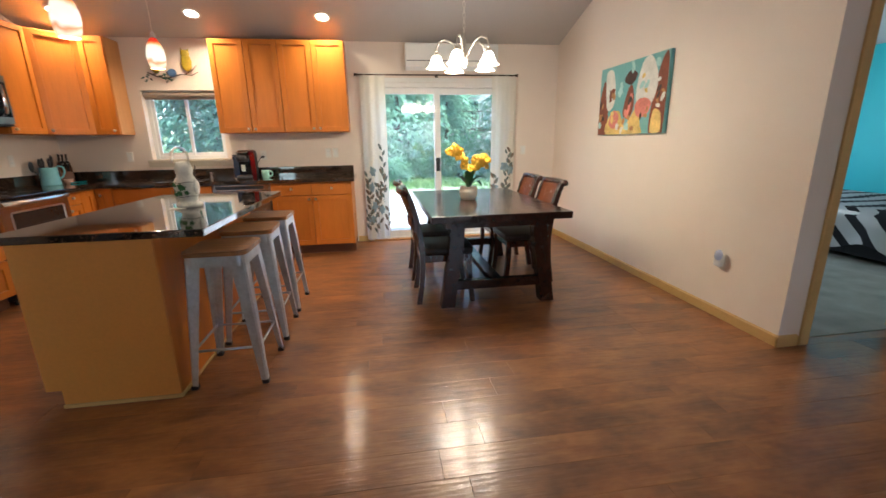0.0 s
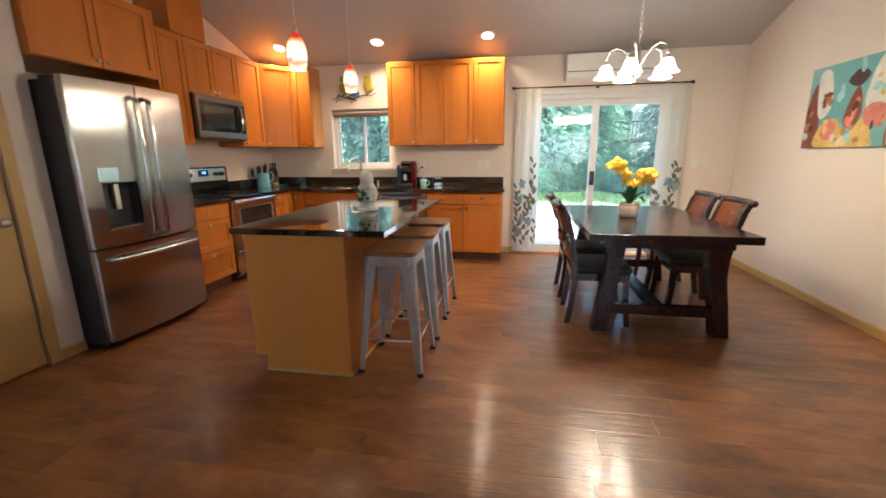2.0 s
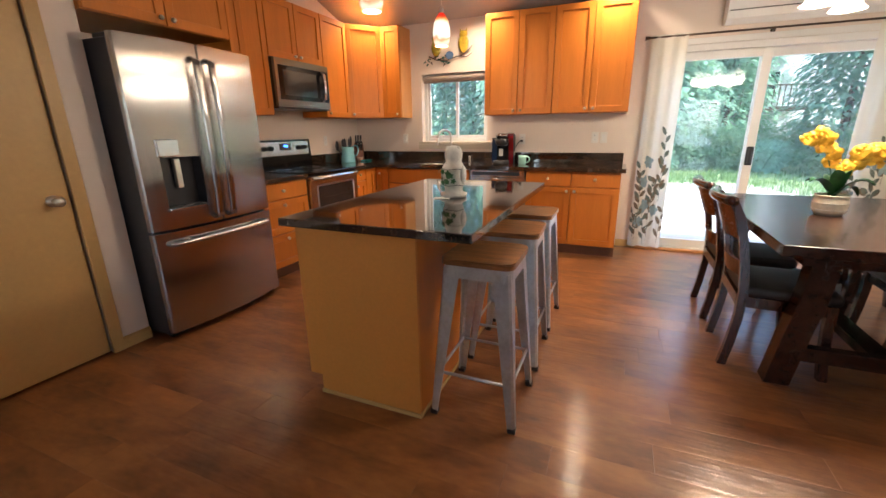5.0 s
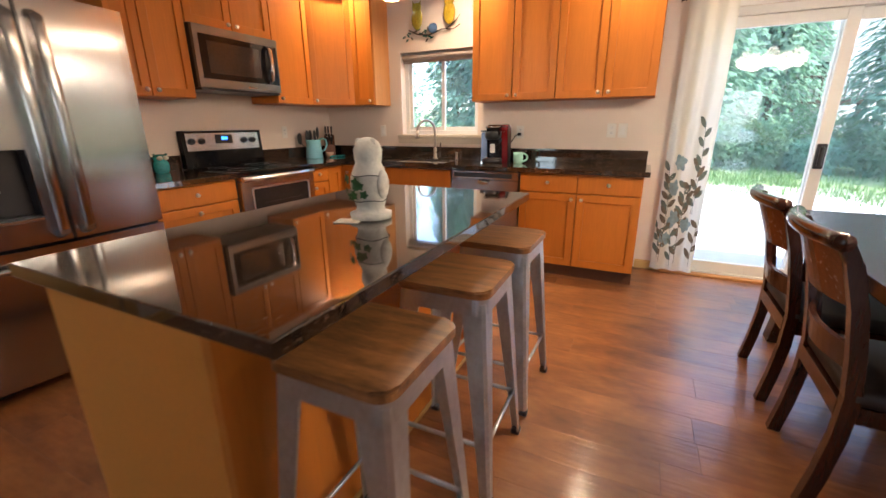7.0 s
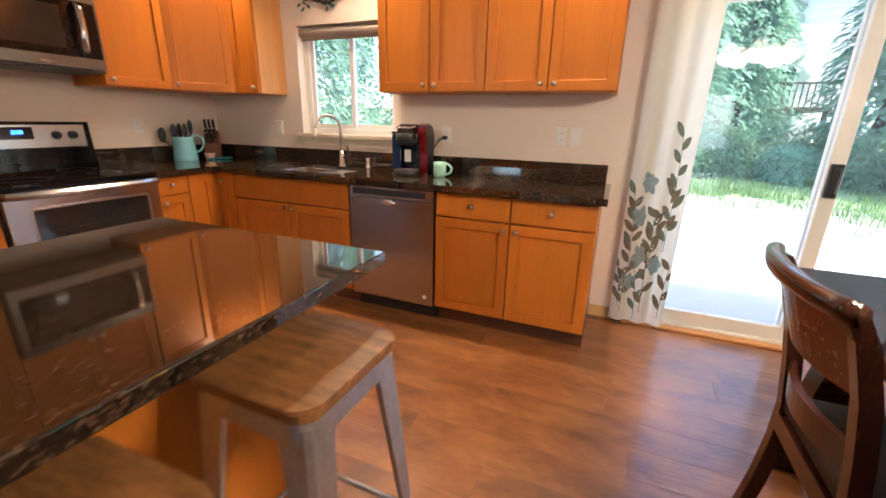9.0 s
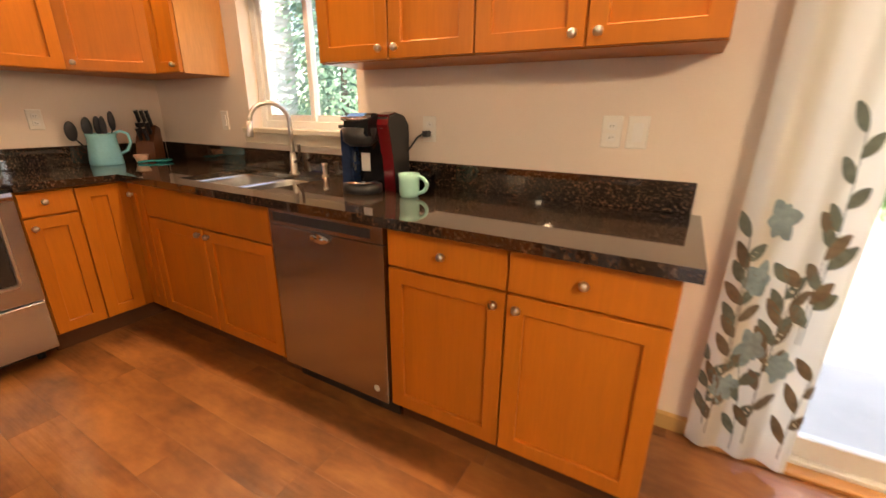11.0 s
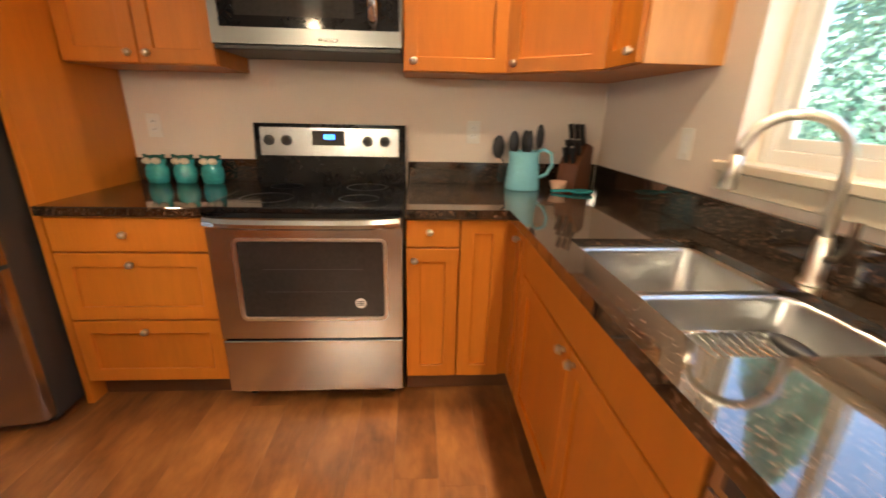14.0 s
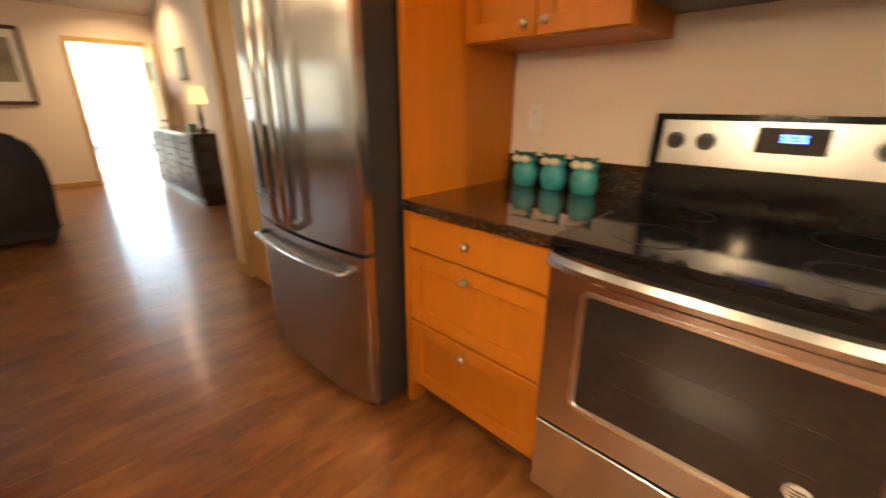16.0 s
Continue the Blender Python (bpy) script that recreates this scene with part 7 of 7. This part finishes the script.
for c_ in range(3):
    for r_ in range(4):
        a = E0 + 0.03 + c_ * (E1 - E0 - 0.06) / 3
        bq = a + (E1 - E0 - 0.06) / 3
        z = 0.10 + r_ * 0.188
        dp = part("drawer_front", B(EX, EX + 0.018, a + 0.035, bq - 0.035, z + 0.006, z + 0.182, 0.003), DRAWER, dr, "glossy grey drawer front")
        bm = bmesh.new()
        ym = (a + bq) / 2
        tube(bm, [(EX + 0.018, ym - 0.09, z + 0.10), (EX + 0.045, ym - 0.085, z + 0.10), (EX + 0.045, ym + 0.085, z + 0.10), (EX + 0.018, ym + 0.09, z + 0.10)], 0.006, 8)
        part("handle", bm, BRONZE, dp, "", True)
tl_ = thing("table_lamp", (-3.95, -0.62, 0.892), "small lit table lamp on the dresser", "table lamp")
bm = bmesh.new()
lathe(bm, [(0.0, 0.0), (0.06, 0.0), (0.055, 0.02), (0.02, 0.05), (0.035, 0.16), (0.02, 0.27), (0.012, 0.38), (0.0, 0.38)], (-3.95, -0.62, 0.892), 18)
part("lamp_base", bm, BRONZE, tl_, "", True)
bm = bmesh.new()
lathe(bm, [(0.10, 0.34), (0.07, 0.54)], (-3.95, -0.62, 0.892), 24, close=False)
part("shade", bm, glow("lit_fabric_shade", (1.0, 0.62, 0.22), 0.22), tl_, "lit amber fabric shade", True)
bx = thing("trinket_box", (-3.92, -1.0, 0.892), "small green box on the dresser", "box")
part("body", B(-3.97, -3.87, -1.05, -0.93, 0.892, 0.95, 0.004), LEAF, bx)
part("lid", B(-3.973, -3.867, -1.053, -0.927, 0.951, 0.97, 0.004), DARKTEAL, bx)
wp = thing("framed_picture", (-2.2, YS, 1.7), "dark framed print with a pale mat", "picture")
bm = bmesh.new()
for q in ((-2.56, -2.51, 1.20, 2.21), (-1.85, -1.80, 1.20, 2.21), (-2.51, -1.85, 1.20, 1.25), (-2.51, -1.85, 2.16, 2.21)):
    box(bm, q[0], q[1], YS + 0.0005, YS + 0.03, q[2], q[3], 0.004)
part("picture_frame", bm, BRONZE, wp)
part("mat_board", B(-2.51, -1.85, YS + 0.001, YS + 0.012, 1.25, 2.16), PLATE, wp, "pale mat board")
part("print", B(-2.44, -1.92, YS + 0.012, YS + 0.014, 1.50, 2.06), mat("muted_print", (0.22, 0.20, 0.16), 0.6, var=0.4, scale=4), wp, "muted brown and green print")
wt = thing("framed_picture", (-4.15, -1.7, 1.75), "small framed print above the dresser", "picture")
part("picture_frame", B(-4.1495, -4.13, -1.95, -1.55, 1.55, 1.98, 0.004), BRONZE, wt)
part("print", B(-4.13, -4.127, -1.91, -1.59, 1.59, 1.94), BLOOM, wt)

# ---------------------------------------------------------------- outdoors
GROUND = bpy.data.materials.new("pale_gravel_and_grass")
GROUND.use_nodes = True
n, l = GROUND.node_tree.nodes, GROUND.node_tree.links
b = n["Principled BSDF"]
b.inputs["Roughness"].default_value = 0.95
geo = n.new("ShaderNodeNewGeometry")
se = n.new("ShaderNodeSeparateXYZ")
l.new(geo.outputs["Position"], se.inputs[0])
nz = n.new("ShaderNodeTexNoise")
nz.inputs["Scale"].default_value = 0.7
nz.inputs["Detail"].default_value = 5
l.new(geo.outputs["Position"], nz.inputs["Vector"])
md_ = n.new("ShaderNodeMath")
md_.operation = "MULTIPLY_ADD"
md_.inputs[1].default_value = 3.0
l.new(nz.outputs[0], md_.inputs[0])
l.new(se.outputs[1], md_.inputs[2])
rg_ = n.new("ShaderNodeMapRange")
rg_.inputs[1].default_value, rg_.inputs[2].default_value = 13.6, 15.2
l.new(md_.outputs[0], rg_.inputs[0])
fn = n.new("ShaderNodeTexNoise")
fn.inputs["Scale"].default_value = 30
fn.inputs["Detail"].default_value = 4
l.new(geo.outputs["Position"], fn.inputs["Vector"])
r1 = n.new("ShaderNodeValToRGB")
r1.color_ramp.elements[0].position, r1.color_ramp.elements[0].color = 0.3, (0.44, 0.43, 0.40, 1)
r1.color_ramp.elements[1].position, r1.color_ramp.elements[1].color = 0.7, (0.62, 0.60, 0.56, 1)
r2 = n.new("ShaderNodeValToRGB")
r2.color_ramp.elements[0].position, r2.color_ramp.elements[0].color = 0.3, (0.11, 0.18, 0.06, 1)
r2.color_ramp.elements[1].position, r2.color_ramp.elements[1].color = 0.7, (0.26, 0.32, 0.13, 1)
l.new(fn.outputs[0], r1.inputs[0])
l.new(fn.outputs[0], r2.inputs[0])
mc = n.new("ShaderNodeMix")
mc.data_type = "RGBA"
l.new(rg_.outputs[0], mc.inputs[0])
l.new(r1.outputs[0], mc.inputs[6])
l.new(r2.outputs[0], mc.inputs[7])
l.new(mc.outputs[2], b.inputs["Base Color"])
bm = bmesh.new()
bmesh.ops.create_grid(bm, x_segments=60, y_segments=60, size=300)
for v in bm.verts:
    v.co.z = -0.20
# a gentle bank rising behind the yard
for v in bm.verts:
    if v.co.y > 12:
        v.co.z = -0.20 + 0.06 * min(v.co.y - 12, 60)
solid("ground", bm, GROUND, "pale gravel yard turning into grass", "ground", kind="structure")
solid("patio_slab", B(-0.9, 2.5, 6.975, 8.3, -0.199, -0.055, 0.01), mat("pale_concrete", (0.48, 0.46, 0.42), 0.9, var=0.1, scale=3, bump=0.2), "pale concrete step outside the patio door", "patio", kind="structure")
solid("porch_slab", B(-5.0, -2.0, -5.2, YS - 0.155, -0.199, -0.03, 0.01), mat("pale_concrete_porch", (0.26, 0.25, 0.24), 0.9, var=0.1, scale=3), "pale concrete porch outside the front door", "porch", kind="structure")

NEEDLE = leaf_material("conifer_needles", (0.15, 0.29, 0.19), (0.31, 0.52, 0.35))
FRESH = leaf_material("broadleaf_green", (0.14, 0.26, 0.14), (0.28, 0.45, 0.25))
BARK = mat("brown_bark", (0.09, 0.065, 0.045), 0.9, var=0.3, scale=5, stretch=(3, 3, 0.6), bump=0.5)


def spray(vl, fl, p, d, ln, wd, rng):
    """One drooping spray: a bent leaf-like blade of four triangles."""
    u = d.cross(Vector((0, 0, 1)))
    u = u.normalized() if u.length > 1e-3 else Vector((1, 0, 0))
    i = len(vl)
    mid = p + d * (ln * 0.55) + Vector((0, 0, 0.04 * ln))
    tip = p + d * ln + Vector((0, 0, -0.25 * ln))
    vl.extend([p, mid + u * wd, mid - u * wd, mid + Vector((0, 0, 0.15 * wd)), tip])
    fl.extend([(i, i + 1, i + 3), (i, i + 3, i + 2), (i + 1, i + 4, i + 3), (i + 3, i + 4, i + 2)])


def conifer_mesh(seed, h, r, count):
    rng = random.Random(seed)
    vl, fl = [], []
    for _ in range(count):
        t = rng.random() ** 0.75
        z = 0.06 * h + 0.93 * h * t
        a = rng.uniform(0, 2 * math.pi)
        rad = r * (1 - t) ** 0.8 * (0.82 + 0.18 * math.sin(a * 5 + z * 2.3)) + 0.10
        k = rad * rng.uniform(0.35, 1.0)
        p = Vector((k * math.cos(a), k * math.sin(a), z - 0.18 * k))
        d = Vector((math.cos(a + rng.uniform(-0.7, 0.7)), math.sin(a + rng.uniform(-0.7, 0.7)), rng.uniform(-0.45, 0.1))).normalized()
        spray(vl, fl, p, d, rng.uniform(0.18, 0.40), rng.uniform(0.04, 0.085), rng)
    me = bpy.data.meshes.new("crown")
    me.from_pydata([tuple(v) for v in vl], [], fl)
    me.materials.append(NEEDLE)
    return me


def bush_mesh(seed, r, h, count, material):
    rng = random.Random(seed)
    vl, fl = [], []
    lumps = [(rng.uniform(-r, r) * 0.6, rng.uniform(-r, r) * 0.6, rng.uniform(0.3, 0.75) * h, rng.uniform(0.35, 0.6) * r) for _ in range(8)]
    for _ in range(count):
        cx, cy, cz, cr = rng.choice(lumps)
        d = Vector((rng.gauss(0, 1), rng.gauss(0, 1), rng.gauss(0, 1))).normalized()
        p = Vector((cx, cy, cz)) + d * cr * rng.uniform(0.6, 1.0)
        p.z = max(p.z, 0.05)
        spray(vl, fl, p, (d + Vector((rng.gauss(0, 0.5), rng.gauss(0, 0.5), rng.gauss(0, 0.4)))).normalized(), rng.uniform(0.08, 0.17), rng.uniform(0.022, 0.045), rng)
    me = bpy.data.meshes.new("leaves")
    me.from_pydata([tuple(v) for v in vl], [], fl)
    me.materials.append(material)
    return me


def gz(y):
    return -0.20 + 0.06 * max(0, min(y - 12, 60))


def tree(x, y, crown, h, label, turn=0.0, size=1.0):
    t = thing("conifer_tree", (x, y, gz(y) - 0.1), label, "tree", "yard trees")
    bm = bmesh.new()
    pts = [(x, y, gz(y) - 0.1), (x + 0.03, y, gz(y) + 0.3 * h), (x, y + 0.02, gz(y) + 0.92 * h)]
    tube(bm, pts, 0.16, 8, taper=0.02)
    rng = random.Random(int(x * 13 + y * 7))
    for k in range(12):
        z = gz(y) + h * (0.10 + 0.065 * k)
        a = rng.uniform(0, 6.28)
        ln = 1.5 * (1 - k / 14)
        tube(bm, [(x, y, z), (x + ln * 0.6 * math.cos(a), y + ln * 0.6 * math.sin(a), z + 0.06), (x + ln * math.cos(a), y + ln * math.sin(a), z - 0.05)], 0.03, 5, taper=0.008)
    part("trunk", bm, BARK, t)
    c = new("crown", crown)
    c.parent = t
    c.rotation_euler = (0, 0, turn)
    c.scale = (size, size, size)
    tagged(c, "dense drooping green sprays")
    return t


cA, cB, cC = conifer_mesh(1, 9.0, 2.3, 9500), conifer_mesh(2, 7.5, 2.0, 8000), conifer_mesh(3, 11.0, 2.6, 10500)
spots = [(-5.6, 17.0, cA, 9.0), (-4.0, 15.8, cB, 7.5), (-2.6, 17.5, cA, 9.0), (-0.9, 16.6, cB, 7.5), (0.7, 18.0, cA, 9.0), (-10.8, 16.4, cC, 11), (-4.0, 21.0, cC, 11), (-6.9, 17.4, cB, 7.5),
         (7.0, 14.6, cA, 9.0), (8.6, 17.0, cC, 11), (5.6, 18.2, cB, 7.5), (-17.5, 13.0, cC, 11), (12.0, 16.0, cA, 9), (9.2, 22.0, cA, 9), (-1.0, 24.0, cC, 11), (1.8, 26.5, cB, 7.5), (5.2, 28.0, cA, 9), (3.4, 22.6, cB, 7.5), (-14.5, 19.5, cC, 11), (-12.6, 22.0, cA, 9),
         (-7.2, -11.0, cB, 7.5), (-2.2, -13.0, cA, 9), (1.5, -12.0, cB, 7.5), (5.5, -13, cA, 9), (-11, -12, cC, 11)]
for k, (x, y, me, h) in enumerate(spots):
    tree(x, y, me, h, "tall green conifer at the edge of the yard", k * 1.7, 0.92 + 0.02 * (k % 7))
bA, bB = bush_mesh(7, 1.1, 1.3, 3600, FRESH), bush_mesh(9, 0.8, 0.8, 2600, NEEDLE)
for k, (x, y, me) in enumerate(((-3.2, 14.6, bA), (-1.4, 14.9, bA), (0.2, 15.3, bB), (1.7, 16.4, bA), (3.2, 16.0, bB), (-5.0, 14.4, bA), (4.9, 15.4, bA), (-6.4, 14.8, bB), (2.6, 18.5, bA), (4.2, 18.0, bA), (1.0, 16.8, bA), (6.4, 16.2, bB))):
    s = thing("shrub", (x, y, gz(y) - 0.05), "low leafy green shrub in front of the trees", "shrub", "yard shrubs")
    o = new("leaves", me)
    o.parent = s
    o.rotation_euler = (0, 0, k * 0.9)
    bm = bmesh.new()
    for j in range(5):
        a = j * 1.26
        tube(bm, [(x, y, gz(y) - 0.05), (x + 0.25 * math.cos(a), y + 0.25 * math.sin(a), gz(y) + 0.35), (x + 0.5 * math.cos(a), y + 0.5 * math.sin(a), gz(y) + 0.6)], 0.015, 5, taper=0.005)
    part("branches", bm, BARK, s)

# ragged grass along the yard's edge
GRASS = leaf_material("yard_grass", (0.10, 0.20, 0.07), (0.20, 0.33, 0.12))
rng = random.Random(77)
vl, fl = [], []
for _ in range(2000):
    x = rng.uniform(-9.0, 9.0)
    y = 13.0 + 0.7 * math.sin(x * 1.3) + 0.4 * math.sin(x * 3.1 + 1) + abs(rng.gauss(0, 1.0))
    if rng.random() < 0.06:
        y -= rng.uniform(0.5, 2.0)
    for k in range(7):
        a, h, w = rng.uniform(0, 6.28), rng.uniform(0.10, 0.30), rng.uniform(0.008, 0.016)
        p = Vector((x + rng.gauss(0, 0.09), y + rng.gauss(0, 0.09), gz(y) - 0.02))
        side, lean = Vector((math.cos(a), math.sin(a), 0)) * w, Vector((-math.sin(a), math.cos(a), 0)) * h * rng.uniform(0.1, 0.6)
        i = len(vl)
        vl.extend([p - side, p + side, p + side * 0.7 + lean * 0.4 + Vector((0, 0, h * 0.6)), p - side * 0.7 + lean * 0.4 + Vector((0, 0, h * 0.6)), p + lean + Vector((0, 0, h))])
        fl.extend([(i, i + 1, i + 2, i + 3), (i + 3, i + 2, i + 4)])
me = bpy.data.meshes.new("grass_tufts")
me.from_pydata([tuple(v) for v in vl], [], fl)
me.materials.append(GRASS)
tagged(new("grass_tufts", me), "bright green grass tufts at the edge of the gravel", "grass", kind="stuff")

# pale shed in the yard's corner
sh = thing("garden_shed", (-15.0, 13.0, -0.2), "white lap-sided two-storey outbuilding at the yard's corner", "shed")
SHED = mat("white_lap_siding", (0.42, 0.43, 0.43), 0.7, var=0.05)
part("wall", B(-18.0, -12.1, 11.8, 15.5, -0.25, 6.4), SHED, sh)
for k in range(33):
    z = -0.18 + k * 0.2
    bm = bmesh.new()
    prism(bm, [(-12.095, z), (-12.065, z), (-12.095, z + 0.198)], "y", 11.78, 15.52)
    part("siding_board", bm, SHED, sh)
    bm = bmesh.new()
    prism(bm, [(11.795, z), (11.765, z), (11.795, z + 0.198)], "x", -18.02, -12.08)
    part("siding_board", bm, SHED, sh)
bm = bmesh.new()
prism(bm, [(11.3, 6.35), (16.0, 6.35), (13.65, 7.8)], "x", -18.4, -11.7)
part("roof", bm, FRIDGE_SIDE, sh, "dark shingle roof")

# neighbour's house with a raised deck behind the trees
SIDING = mat("pale_grey_siding", (0.60, 0.60, 0.58), 0.8, var=0.06)
nh = thing("neighbour_house", (3.2, 24.5, gz(22)), "pale grey neighbouring house with a raised wooden deck", "house")
z0 = gz(22)
part("wall", B(0.6, 9.5, 27.5, 33.5, z0 - 0.6, z0 + 6.8), SIDING, nh)
for k in range(42):
    z = z0 + 0.02 + k * 0.16
    part("siding_board", B(0.58, 9.52, 27.475, 27.5, z, z + 0.145), SIDING, nh)
bm = bmesh.new()
prism(bm, [(0.1, z0 + 6.8), (10.0, z0 + 6.8), (5.0, z0 + 9.0)], "y", 27, 34)
part("roof", bm, FRIDGE_SIDE, nh, "dark shingle roof")
for x in (2.0, 5.2):
    w_ = part("window", B(x, x + 1.1, 27.455, 27.474, z0 + 2.2, z0 + 3.4), WHITE, nh)
    part("pane", B(x + 0.06, x + 1.04, 27.445, 27.454, z0 + 2.26, z0 + 3.34), BLACK, w_)
part("deck", B(0.4, 7.0, 25.1, 27.44, z0 + 1.55, z0 + 1.70), BARK, nh, "brown raised deck")
for k in range(34):
    x = 0.45 + k * 0.195
    part("baluster", B(x, x + 0.04, 25.12, 25.16, z0 + 1.70, z0 + 2.55), BARK, nh)
part("rail", B(0.4, 7.0, 25.1, 25.19, z0 + 2.55, z0 + 2.62), BARK, nh)
for x in (0.5, 2.6, 4.7, 6.8):
    part("post", B(x, x + 0.14, 25.15, 25.29, z0 - 0.7, z0 + 1.55), BARK, nh)

# ---------------------------------------------------------------- floor boards
BW, BL, GAP = 0.168, 1.22, 0.0005


def board_mesh(length):
    bm = bmesh.new()
    box(bm, 0, length - GAP, 0, BW - GAP, -0.012, 0.0, 0.0005)
    me = bpy.data.meshes.new("board")
    bm.to_mesh(me)
    bm.free()
    me.materials.append(FLOOR)
    return me


flo = thing("floor", (0, 0, 0), "dark brown hand-scraped laminate plank floor", "floor", kind="structure")
meshes = {}
vl, fl = [], []
rng = random.Random(21)
row = 0
y = YS
FX0, FX1 = -4.14, 4.2
while y < YB - 0.01:
    hi_y = min(y + BW, YB)
    x = FX0 - rng.uniform(0.1, 1.1)
    while x < FX1:
        a, b2 = max(x, FX0), min(x + BL, FX1)
        if y > 3.22:
            b2 = min(b2, XR + 0.11)
        if b2 - a > 0.05:
            near = 1.6 < y < YB - 0.5 and b2 > -3.3 and a < XR and hi_y - y > BW - 1e-3
            if near:
                ln = round(b2 - a, 3)
                if ln not in meshes:
                    meshes[ln] = board_mesh(ln)
                o = new("board", meshes[ln])
                o.parent = flo
                o.location = (a, y, 0)
            else:
                i = len(vl)
                vl += [(a, y, 0), (b2 - GAP, y, 0), (b2 - GAP, hi_y - GAP, 0), (a, hi_y - GAP, 0), (a, y, -0.012), (b2 - GAP, y, -0.012), (b2 - GAP, hi_y - GAP, -0.012), (a, hi_y - GAP, -0.012)]
                fl += [(i, i + 1, i + 2, i + 3), (i + 4, i + 5, i + 1, i), (i + 5, i + 6, i + 2, i + 1), (i + 6, i + 7, i + 3, i + 2), (i + 7, i + 4, i, i + 3)]
        x += BL
    y += BW
me = bpy.data.meshes.new("far_boards")
me.from_pydata(vl, [], fl)
me.materials.append(FLOOR)
o = new("far_boards", me)
o.parent = flo
tagged(o, kind="stuff")
